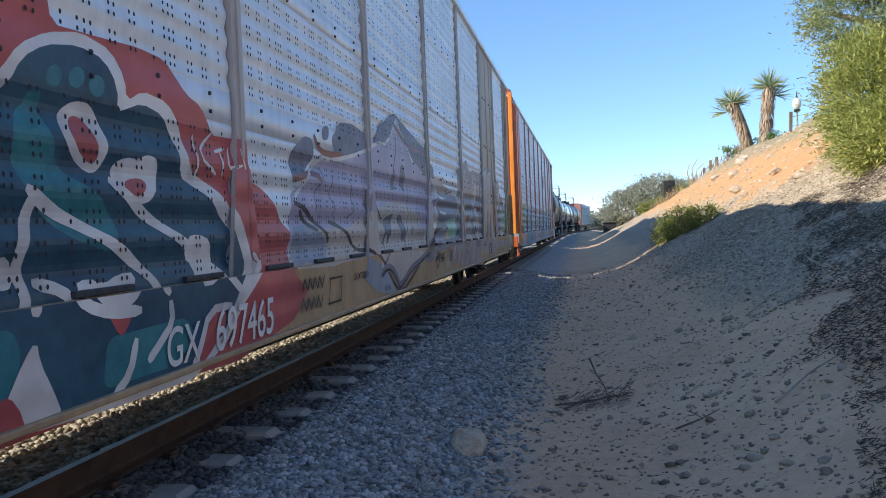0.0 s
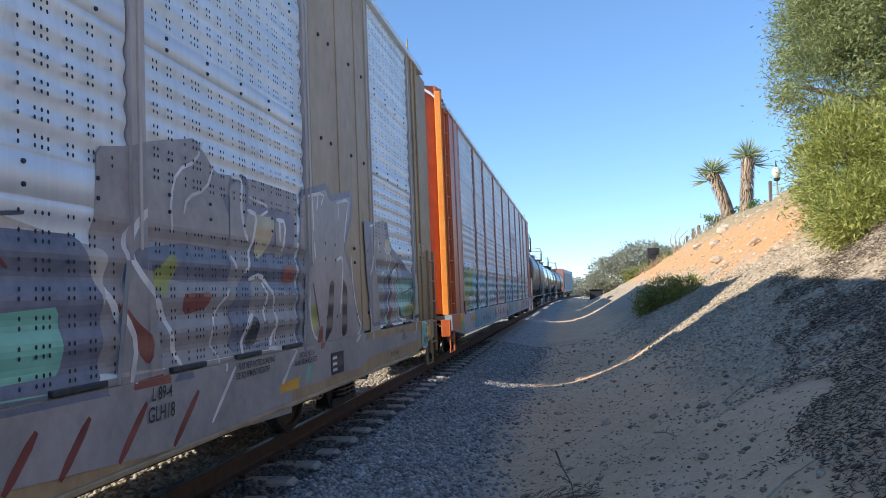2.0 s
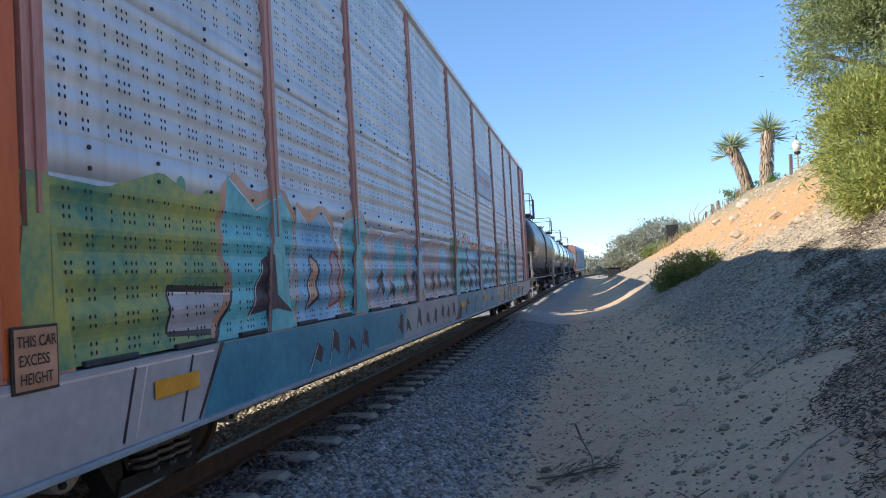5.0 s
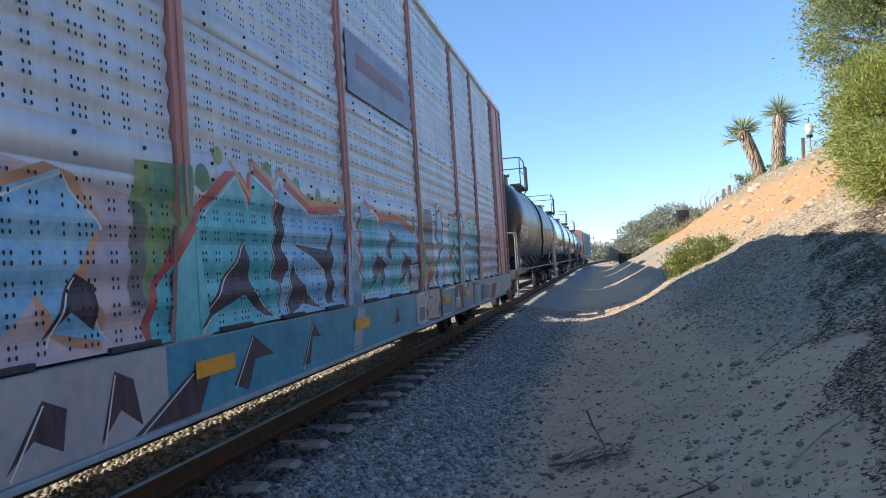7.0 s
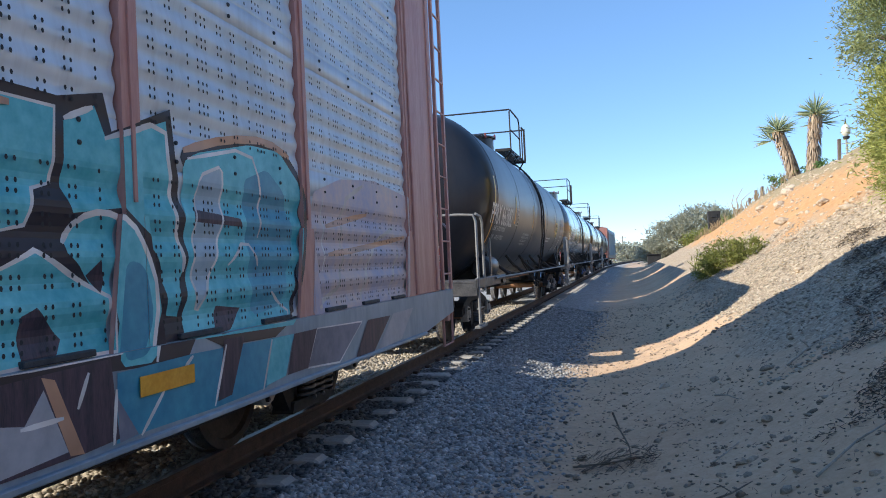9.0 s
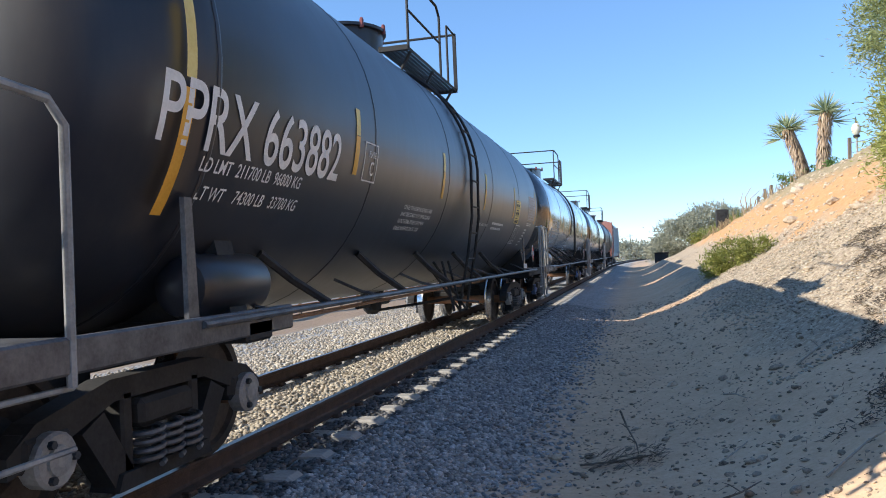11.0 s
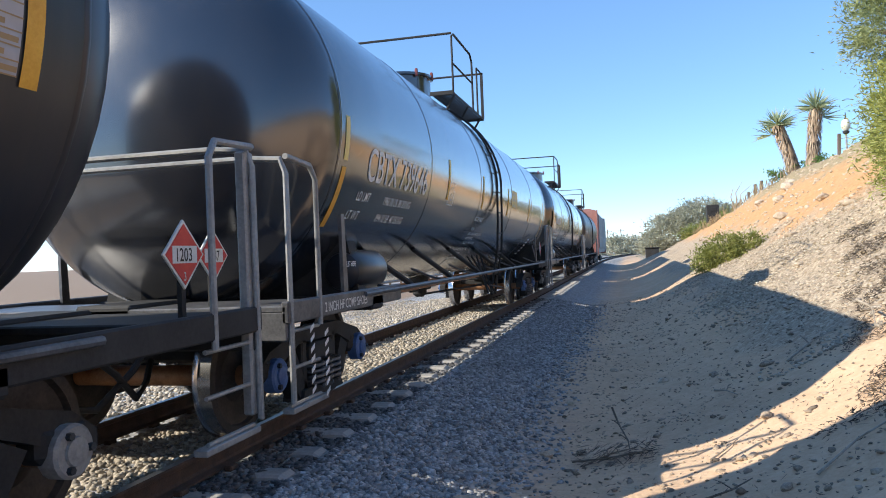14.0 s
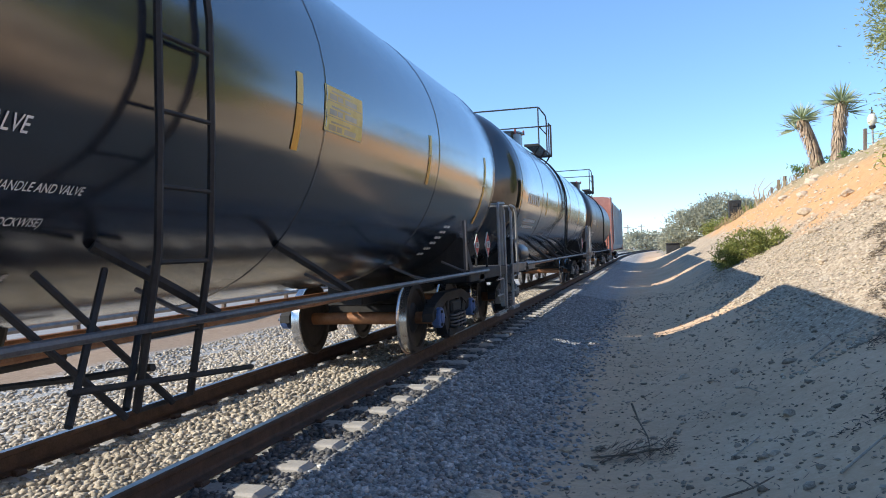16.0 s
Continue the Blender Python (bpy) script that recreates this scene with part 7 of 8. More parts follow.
    part("top_platform", g, ["black"], car, "black grating walkway")
    g = Geo()
    for sx in (-1, 1):
        x = sx * 1.03
        g.tube([(x, -1.15, top), (x, -1.15, top + 0.95), (x, -1.0, top + 1.02), (x, 0.35, top + 1.02), (x, 0.5, top + 0.9), (x, 0.5, top)], 0.02, 6)
        g.tube([(x, 0.95, top), (x, 0.95, top + 0.9), (x, 1.45, top + 0.9), (x, 1.45, top)], 0.02, 6)
        g.tube([(x, -1.15, top + 0.5), (x, 0.5, top + 0.5)], 0.016, 6)
        g.box(x - 0.025, x + 0.025, 1.43, 1.49, top, top + 0.92)
    g.tube([(-1.03, 1.45, top + 0.9), (1.03, 1.45, top + 0.9)], 0.02, 6)
    g.tube([(-1.03, -1.15, top + 1.0), (1.03, -1.15, top + 1.0)], 0.02, 6)
    part("top_handrail", g, ["black"], car, "black pipe handrail round the dome", True)
    CARS.append((car, centre))
    return car


def tank_strip(car, y, z0, z1, r, zc, w=0.075):
    g = Geo()
    pts, faces = rect(w, (z1 - z0) * 0.62, 8)
    on_tank(g, pts, faces, y, z0, r, zc, 0)
    pts, faces = rect(w, (z1 - z0) * 0.42, 6)
    on_tank(g, pts, faces, y, z0 + (z1 - z0) * 0.62, r, zc, 1)
    part("reflective_strip", g, ["yellow", "pale_yellow"], car, "yellow reflective strip along the shell")


def tank_text(car, name, lines, y, z, r, zc, label, slant=0.0, mat="white"):
    for body, h, dy, dz in lines:
        g = Geo()
        pts, faces = text_flat(body, h)
        on_tank(g, pts, faces, y + dy, z + dz, r, zc, 0, 0.0042, slant)
        part(name, g, [mat], car, label)


def bar_lines(car, y, z, w, h, n, r, zc, seed, mat="white", slant=0.0, label="rows of small white lettering"):
    """Small lettering that cannot be made out: a bar a word."""
    rng, g = random.Random(seed), Geo()
    for k in range(n):
        a = 0.0
        while a < w * rng.uniform(0.7, 1.0):
            l = min(rng.uniform(0.06, 0.16), w - a)
            if l < 0.02:
                break
            pts, faces = rect(l, h, 2)
            on_tank(g, pts, faces, y + a - k * h * 1.9 * slant, z - k * h * 1.9, r, zc, 0, 0.0042)
            a += l + h * 0.7
    part("small_lettering", g, [mat], car, label)


def tank_panel(car, y, z0, w, h, r, zc, mat, ink, rows, label, border=""):
    g = Geo()
    pts, faces = rect(w, h, 8)
    on_tank(g, pts, faces, y, z0, r, zc, 0, 0.0038)
    rng = random.Random(rows)
    for k in range(rows):
        if rows < 5:
            bars = [(0.1, 0.26, 0.7, 0.07), (0.1, 0.14, 0.18, 0.36), (0.3, 0.14, 0.14, 0.36), (0.5, 0.14, 0.32, 0.36), (0.15, 0.62, 0.5, 0.12)][1:]
        else:
            bars, a = [], 0.04
            while a < 0.9:
                b = rng.uniform(0.05, 0.14)
                bars.append((a, 0.3, b, 0.4))
                a += b + 0.04
        for a, b, l, t in bars:
            pts, faces = rect(w * l, h / rows * t, 1)
            on_tank(g, pts, faces, y + w * a, z0 + h * (k + b) / rows, r, zc, 1, 0.0054)
        pts, faces = rect(w, 0.006, 1)
        on_tank(g, pts, faces, y, z0 + h * k / rows, r, zc, 1, 0.0058)
    part("label_panel", g, [mat, ink], car, label)


R1, Z1 = 1.60, 2.50
tank1 = tank_car(58.5, 8.3, R1, Z1, 6.15, "tank_dull", "dusty black tank car with white lettering", "cap_grey", 1.6)
for y, z0, z1 in ((-7.0, 1.62, 2.75), (-4.62, 2.06, 2.58), (-1.78, 2.06, 2.58), (0.74, 2.06, 2.58), (3.45, 2.06, 2.60), (6.35, 2.05, 2.75)):
    tank_strip(tank1, y, z0, z1, R1, Z1, 0.09)
tank_text(tank1, "reporting_number", [("PPRX 663882", 0.36, 0, 0)], -7.2, 1.98, R1, Z1, "white painted car number")
tank_text(tank1, "load_data", [("LD LMT  211700 LB  96000 KG", 0.085, 0, 0.15), ("LT WT    74300 LB   33700 KG", 0.085, 0.05, 0)], -6.75, 1.72, R1, Z1, "white painted load and weight data", 0.15)
tank_text(tank1, "small_lettering", [("CONSULT OWNER BEFORE REPAIRING TANK", 0.045, 0.06, 0.21), ("SHARP OBJECTS MUST NOT CONTACT LINING", 0.045, 0.04, 0.14), ("DO NOT STEAM OR CLEAN TANK WITH", 0.045, 0.02, 0.07), ("BOILING WATER OR CAUSTIC SODA", 0.045, 0, 0)], -3.1, 1.66, R1, Z1, "white painted tank warning", 0.2)
tank_text(tank1, "small_lettering", [("VENT TANK WHEN UNLOADING", 0.05, 0, 0)], 0.55, 1.83, R1, Z1, "white painted venting notice")
bar_lines(tank1, 1.72, 1.88, 1.1, 0.04, 2, R1, Z1, 5)
tank_panel(tank1, 3.72, 1.97, 0.5, 0.45, R1, Z1, "pale_yellow", "ink", 3, "yellow emergency notice with dark rows")
tank_panel(tank1, 5.38, 2.08, 0.95, 0.54, R1, Z1, "ash", "gold_post", 10, "pale inspection table with ruled rows")
g = Geo()
for y, z, w, h in ((3.98, 1.60, 0.52, 0.018), (3.98, 1.94, 0.52, 0.018), (3.98, 1.66, 0.52, 0.012), (3.98, 1.60, 0.016, 0.35), (4.49, 1.60, 0.016, 0.35), (4.24, 1.67, 0.012, 0.28), (4.05, 1.885, 0.10, 0.012), (4.05, 1.85, 0.08, 0.012), (4.03, 1.625, 0.3, 0.016)):
    pts, faces = rect(w, h, 4)
    on_tank(g, pts, faces, y + (z - 1.60) * 0.25, z, R1, Z1, 0, 0.0042, 0.25)
part("data_frame", g, ["white"], tank1, "white ruled data frame")
bar_lines(tank1, 5.35, 2.02, 0.7, 0.018, 2, R1, Z1, 8)
bar_lines(tank1, 5.28, 1.88, 0.26, 0.032, 6, R1, Z1, 9, "white", 0.55)
g = Geo()
g.box(1.505, 1.512, 4.88, 5.3, 1.09, 1.18)
part("blank_label", g, ["white"], tank1, "white blank label on the sill")
tank_text(tank1, "plate_mark", [("PLATE", 0.055, 0.02, 0.17), ("C", 0.12, 0.07, 0.02)], -4.32, 2.07, R1, Z1, "white plate mark")
g = Geo()
for y, z, w, h in ((-4.40, 2.03, 0.32, 0.012), (-4.40, 2.35, 0.32, 0.012), (-4.40, 2.03, 0.012, 0.33), (-4.09, 2.03, 0.012, 0.33)):
    pts, faces = rect(w, h, 4)
    on_tank(g, pts, faces, y, z, R1, Z1, 0, 0.0042)
part("plate_border", g, ["white"], tank1)
bar_lines(tank1, 6.0, 1.02 + 0.45, 0.5, 0.03, 1, R1, Z1, 3)

R2, Z2 = 1.55, 2.51
tank2 = tank_car(75.8, 8.62, R2, Z2, 6.75, "tank_gloss", "glossy black tank car with white lettering", "cap_blue", 0.98)
for y, z0, z1 in ((-7.52, 1.62, 2.5), (-3.86, 2.06, 2.56), (1.05, 2.05, 2.55), (4.15, 2.05, 2.55), (-1.5, 2.06, 2.56), (6.9, 1.7, 2.6)):
    tank_strip(tank2, y, z0, z1, R2, Z2, 0.09)
tank_text(tank2, "reporting_number", [("CBTX 739646", 0.305, 0, 0)], -6.92, 2.05, R2, Z2, "white painted car number")
tank_text(tank2, "load_data", [("LD LMT", 0.09, 0, 0.165), ("1966 00 LB  89 200 KG", 0.085, 0.75, 0.165), ("LT WT", 0.09, -0.08, 0), ("894 00 LB  40 550 KG", 0.085, 0.72, 0)], -7.02, 1.70, R2, Z2, "white painted load and weight data", 0.1)
tank_text(tank2, "plate_mark", [("PLATE", 0.04, 0.03, 0.18), ("C", 0.10, 0.08, 0.04)], -3.72, 2.02, R2, Z2, "white plate mark")
g = Geo()
for y, z, w, h in ((-3.76, 2.0, 0.28, 0.010), (-3.76, 2.29, 0.28, 0.010), (-3.76, 2.0, 0.010, 0.30), (-3.49, 2.0, 0.010, 0.30)):
    pts, faces = rect(w, h, 4)
    on_tank(g, pts, faces, y, z, R2, Z2, 0, 0.0042)
part("plate_border", g, ["white"], tank2)
tank_panel(tank2, 1.5, 2.24, 0.72, 0.34, R2, Z2, "pale_yellow", "sand_paint", 3, "yellow and white notice panel")
tank_text(tank2, "valve_note", [("BOT OPR VALVE", 0.075, 0.05, 0.24), ("TO OPEN:", 0.045, 0.1, 0.10), ("REMOVE LOCK PINS AT HANDLE AND VALVE", 0.045, 0.05, 0.025), ("PUSH OUT TO ENGAGE", 0.045, 0.05, -0.045), ("TURN DOWN (COUNTERCLOCKWISE)", 0.045, 0.05, -0.115), ("TO CLOSE: TURN UP (CLOCKWISE)", 0.045, -0.05, -0.21), ("PULL IN TO DISENGAGE", 0.045, -0.05, -0.28), ("INSTALL LOCK PINS AT HANDLE AND VALVE", 0.045, -0.05, -0.35)], -1.75, 1.62, R2, Z2, "white painted valve instructions", 0.15)
bar_lines(tank2, 5.6, 1.62, 0.28, 0.035, 6, R2, Z2, 14, "white", 0.5)
g = Geo()
pts, faces = text_flat("2 INCH HF COMP SHOES", 0.075)
on_wall(g, pts, faces, -8.0, 0.935, 1.503)
pts, faces = text_flat("LIFT HERE", 0.045)
on_wall(g, pts, faces, -7.35, 1.27, 1.436)
part("sill_lettering", g, ["white"], tank2, "white painted sill lettering")
g = Geo()
for k in range(7):
    for x, y0, z0 in ((1.515, -8.28, 0.36), (1.515, -8.02, 0.30)):
        g.add([(x, y0 - 0.035, z0 + k * 0.075), (x, y0 + 0.035, z0 + 0.035 + k * 0.075), (x, y0 + 0.035, z0 + 0.07 + k * 0.075), (x, y0 - 0.035, z0 + 0.035 + k * 0.075)], [(0, 1, 2, 3)])
part("hazard_stripes", g, ["white"], tank2, "black and white striped step markings")
tank3 = tank_car(93.3, 8.35, R2, Z2, 6.75, "tank_gloss", "dusty grey-black tank car far down the train", "cap_grey", 1.1)
tank4 = tank_car(110.8, 8.35, R2, Z2, 6.75, "tank_dull", "weathered tank car near the train's tail", "cap_grey", 1.1)
for tk in (tank3, tank4):
    for y in (-7.4, -3.8, 1.0, 4.2):
        tank_strip(tk, y, 2.06, 2.56, R2, Z2, 0.09)
    bar_lines(tk, -6.5, 2.2, 1.8, 0.2, 1, R2, Z2, 20)
    bar_lines(tk, -6.5, 1.85, 1.5, 0.06, 2, R2, Z2, 22)


def hopper_car(centre, half):
    car = thing("hopper_car", "maroon ended covered hopper with pale sides at the train's tail", "freight car", group="cars of the train")
    g = Geo()
    side = [(-1.45, 1.0), (1.45, 1.0), (1.58, 1.5), (1.58, 3.9), (1.30, 4.35), (-1.30, 4.35), (-1.58, 3.9), (-1.58, 1.5)]
    g.prism(side, -half + 1.2, half - 1.2)
    part("body", g, ["pale_car"], car, "pale green-grey side sheets")
    for s in (-1, 1):
        g = Geo()
        y = s * (half - 1.2)
        y0, y1 = sorted((y, y + s * 0.12))
        g.prism([(a * 1.01, b * 1.005) for a, b in side], y0, y1)
        for x in (-1.52, 1.44):
            g.box(x, x + 0.09, min(y, s * half), max(y, s * half), 0.9, 4.3, 0.01)
        g.box(-1.5, 1.5, min(y, s * half), max(y, s * half), 0.85, 1.0, 0.01)
        part("end_frame", g, ["maroon"], car, "maroon end frame")
        add_truck(car, s * (half - 2.9))
        coupler(car, s * (half - 0.1), s)
    g = Geo()
    g.box(-0.3, 0.3, -half + 1.4, half - 1.4, 4.36, 4.52, 0.03)
    for k in range(-3, 4):
        g.box(-0.95, 0.95, k * 1.9 - 0.4, k * 1.9 + 0.4, 4.34, 4.56, 0.04)
    part("roof_hatch", g, ["maroon"], car, "maroon roof hatches")
    for k in range(-6, 7):
        g = Geo().box(1.57, 1.63, k * 1.15 - 0.04, k * 1.15 + 0.04, 1.3, 3.9, 0.01)
        part("rib", g, ["pale_car"], car)
    g = Geo()
    for k in (-1, 0, 1):
        c = k * 4.2
        g.add([(-1.2, c - 1.8, 1.02), (1.2, c - 1.8, 1.02), (1.2, c + 1.8, 1.02), (-1.2, c + 1.8, 1.02), (-0.4, c - 0.4, 0.4), (0.4, c - 0.4, 0.4), (0.4, c + 0.4, 0.4), (-0.4, c + 0.4, 0.4)], [(0, 1, 2, 3), (4, 7, 6, 5), (0, 4, 5, 1), (1, 5, 6, 2), (2, 6, 7, 3), (3, 7, 4, 0)])
    part("discharge_hopper", g, ["maroon"], car)
    CARS.append((car, centre))


hopper_car(129.6, 9.3)

# ---- plants, stones and distance ----
def leaf_material(name, dark, light, through=0.25):
    m, nt, bsdf = tree(name)
    geo = nt.nodes.new("ShaderNodeNewGeometry")
    n = noise_out(nt, coords(nt), 1.2, 3)
    f = calc(nt, "ADD", calc(nt, "MULTIPLY", geo.outputs["Random Per Island"], 0.6), calc(nt, "MULTIPLY", n, 0.4))
    col = ramp(nt, f, [(0.15, dark), (0.75, light)])
    nt.links.new(col, bsdf.inputs["Base Color"])
    bsdf.inputs["Roughness"].default_value = 0.55
    tr = nt.nodes.new("ShaderNodeBsdfTranslucent")
    nt.links.new(col, tr.inputs[0])
    mx = nt.nodes.new("ShaderNodeMixShader")
    mx.inputs[0].default_value = through
    nt.links.new(bsdf.outputs[0], mx.inputs[1])
    nt.links.new(tr.outputs[0], mx.inputs[2])
    nt.links.new(mx.outputs[0], nt.nodes["Material Output"].inputs[0])
    return m


M["acacia"] = leaf_material("acacia_leaf", (0.17, 0.20, 0.05), (0.52, 0.53, 0.15), 0.45)
M["acacia_high"] = leaf_material("upper_acacia_leaf", (0.15, 0.18, 0.08), (0.44, 0.48, 0.21), 0.45)
M["shrub"] = leaf_material("shrub_leaf", (0.10, 0.13, 0.03), (0.36, 0.37, 0.10), 0.35)
M["blade"] = leaf_material("yucca_blade", (0.24, 0.29, 0.16), (0.52, 0.57, 0.36), 0.4)
M["dead_blade"] = leaf_material("dead_yucca_blade", (0.26, 0.17, 0.10), (0.52, 0.39, 0.26), 0.1)
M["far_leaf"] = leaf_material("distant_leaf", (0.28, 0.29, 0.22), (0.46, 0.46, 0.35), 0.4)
M["succulent"] = leaf_material("succulent_leaf", (0.06, 0.12, 0.03), (0.18, 0.28, 0.08))
M["straw"] = leaf_material("dry_stalk", (0.22, 0.16, 0.085), (0.45, 0.35, 0.20), 0.1)
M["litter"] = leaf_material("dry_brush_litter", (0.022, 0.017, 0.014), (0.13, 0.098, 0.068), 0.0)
M["bark"] = plain("grey_brown_bark", (0.10, 0.075, 0.055), (0.24, 0.19, 0.14), 6, 0.9, 0.0, 0.6, (1, 1, 0.3))
M["twig_pale"] = plain("bleached_twig", (0.28, 0.23, 0.17), (0.46, 0.40, 0.32), 9, 0.85, 0.0, 0.3)
M["timber"] = plain("weathered_timber", (0.11, 0.085, 0.065), (0.24, 0.19, 0.15), 6, 0.9, 0.0, 0.4, (1, 1, 0.2))
M["asphalt"] = plain("sunlit_asphalt", (0.20, 0.20, 0.20), (0.32, 0.31, 0.30), 3, 0.9, 0.0, 0.2)
M["roof_red"] = plain("red_tile_roof", (0.34, 0.09, 0.05), (0.48, 0.16, 0.09), 3, 0.8, 0.0, 0.2)
M["stucco"] = plain("cream_stucco", (0.50, 0.44, 0.34), (0.66, 0.60, 0.50), 2, 0.9, 0.0, 0.2)
M["lamp_glass"] = plain("milk_glass", (0.62, 0.58, 0.46), (0.78, 0.74, 0.62), 5, 0.3, 0.0, 0.0)
M["far_hill"] = plain("hazy_hill", (0.16, 0.19, 0.20), (0.24, 0.26, 0.26), 0.02, 1.0, 0.0, 0.0)


def quads(name, centres, along, across, mat, parent=None, label="", taper=0.35, **tags):
    """One mesh of narrow leaves; along and across are half vectors."""
    c, a, b = (np.asarray(v, float) for v in (centres, along, across))
    v = np.stack([c - a - b * taper, c - a * 0.1 - b, c + a, c - a * 0.1 + b], 1).reshape(-1, 3)
    n = len(c)
    f = np.arange(n * 4).reshape(n, 4)
    me = bpy.data.meshes.new(name)
    me.from_pydata(v.tolist(), [], f.tolist())
    me.materials.append(M[mat])
    ob = new(name, me)
    ob.parent = parent
    return tagged(ob, label, **tags)


def unit(rng, n):
    v = rng.normal(size=(n, 3))
    return v / np.linalg.norm(v, axis=1, keepdims=True)


def crown(rng, blobs, clumps, leaves, length, width, spread, droop=0.0):
    """Leaf centres and vectors for a crown made of clumps near the skin of several ellipsoids."""
    C, A, B = [], [], []
    weights = np.array([b[3] * b[4] + b[4] * b[5] + b[3] * b[5] for b in blobs])
    for (x, y, z, rx, ry, rz), k in zip(blobs, np.maximum(1, clumps * weights / weights.sum()).astype(int)):
        d = unit(rng, k)
        rad = rng.uniform(0.55, 1.08, (k, 1)) ** 0.7
        cc = np.array([x, y, z]) + d * rad * np.array([rx, ry, rz])
        for p, dd in zip(cc, d):
            n = rng.integers(leaves // 2, leaves * 3 // 2)
            s = spread * rng.uniform(0.6, 1.3)
            off = rng.normal(size=(n, 3)) * s * np.array([1, 1, 0.75])
            grow = unit(rng, n) * 0.8 + dd * 0.9 + np.array([0, 0, 0.15 - droop])
            grow /= np.linalg.norm(grow, axis=1, keepdims=True)
            side = np.cross(grow, unit(rng, n))
            side /= np.linalg.norm(side, axis=1, keepdims=True) + 1e-9
            l = rng.uniform(0.6, 1.2, (n, 1)) * length / 2
            C.append(p + off), A.append(grow * l), B.append(side * width / 2)
    return np.concatenate(C), np.concatenate(A), np.concatenate(B)


def limbs(root, ends, r0, seed):
    """A trunk that forks into limbs, tapered and bent."""
    rng = random.Random(seed)
    g = Geo()
    for e in ends:
        p, q = Vector(root), Vector(e)
        pts = []
        for k in range(6):
            f = k / 5
            pts.append(p.lerp(q, f) + Vector((rng.uniform(-1, 1), rng.uniform(-1, 1), rng.uniform(-0.4, 0.8))) * 0.12 * math.sin(f * math.pi))
        g.tube(pts, [r0 * (1 - 0.8 * k / 5) for k in range(6)], 8)
    return g


def bush(name, blobs, clumps, leaves, length, width, spread, mat, root, label, category, seed, r0=0.09):
    rng = np.random.default_rng(seed)
    ob = thing(name, label, category)
    ends = [(b[0], b[1], b[2] + b[5] * 0.3) for b in blobs]
    ends += [(b[0] + b[3] * 0.6, b[1] - b[4] * 0.4, b[2]) for b in blobs] + [(b[0] - b[3] * 0.6, b[1] + b[4] * 0.3, b[2]) for b in blobs]
    part("trunk", limbs(root, ends, r0, seed), ["bark"], ob, "", True)
    quads("crown", *crown(rng, blobs, clumps, leaves, length, width, spread), mat, ob)
    return ob


def on_ground(x, y, dz=0.0):
    return (x, y, ground_z(x, y) + dz)


bush("acacia_bush", [(8.75, 14.6, 3.6, 0.8, 1.0, 1.0), (8.8, 14.0, 3.1, 1.0, 1.3, 1.25), (10.0, 13.6, 3.3, 1.3, 1.6, 1.5), (8.95, 13.3, 2.5, 0.9, 1.2, 0.7), (8.55, 12.9, 2.35, 0.7, 0.9, 0.6), (9.4, 12.3, 2.6, 0.9, 0.9, 0.7), (11.3, 12.8, 3.6, 1.5, 1.8, 1.6), (10.3, 12.4, 2.9, 1.2, 1.2, 0.8)], 2200, 56, 0.12, 0.024, 0.15, "acacia", on_ground(10.0, 13.6), "dense yellow-green acacia bush on the bank", "bush", 5)
bush("acacia_tree", [(9.05, 15.4, 5.3, 1.1, 1.4, 1.0), (10.1, 15.2, 6.4, 1.6, 1.8, 1.4), (11.6, 14.8, 5.6, 1.6, 1.8, 1.6), (8.95, 15.5, 6.3, 0.9, 1.0, 0.9), (9.15, 15.4, 7.4, 0.9, 1.1, 0.9), (9.35, 15.2, 6.9, 1.0, 1.2, 0.9), (10.8, 15.0, 7.6, 1.8, 1.9, 1.2), (12.4, 14.2, 7.2, 1.8, 1.9, 1.6)], 3000, 52, 0.12, 0.024, 0.17, "acacia_high", on_ground(11.2, 15.2), "tall grey-green acacia tree behind the bush", "tree", 6, 0.16)
bush("shrub", [(6.6, 23.7, 0.95, 0.72, 1.0, 0.62), (7.1, 23.4, 1.15, 0.55, 0.8, 0.55), (6.15, 24.0, 0.7, 0.5, 0.8, 0.48)], 220, 46, 0.13, 0.03, 0.12, "shrub", on_ground(6.7, 23.6), "small yellow-green shrub on the slope", "bush", 7, 0.04)


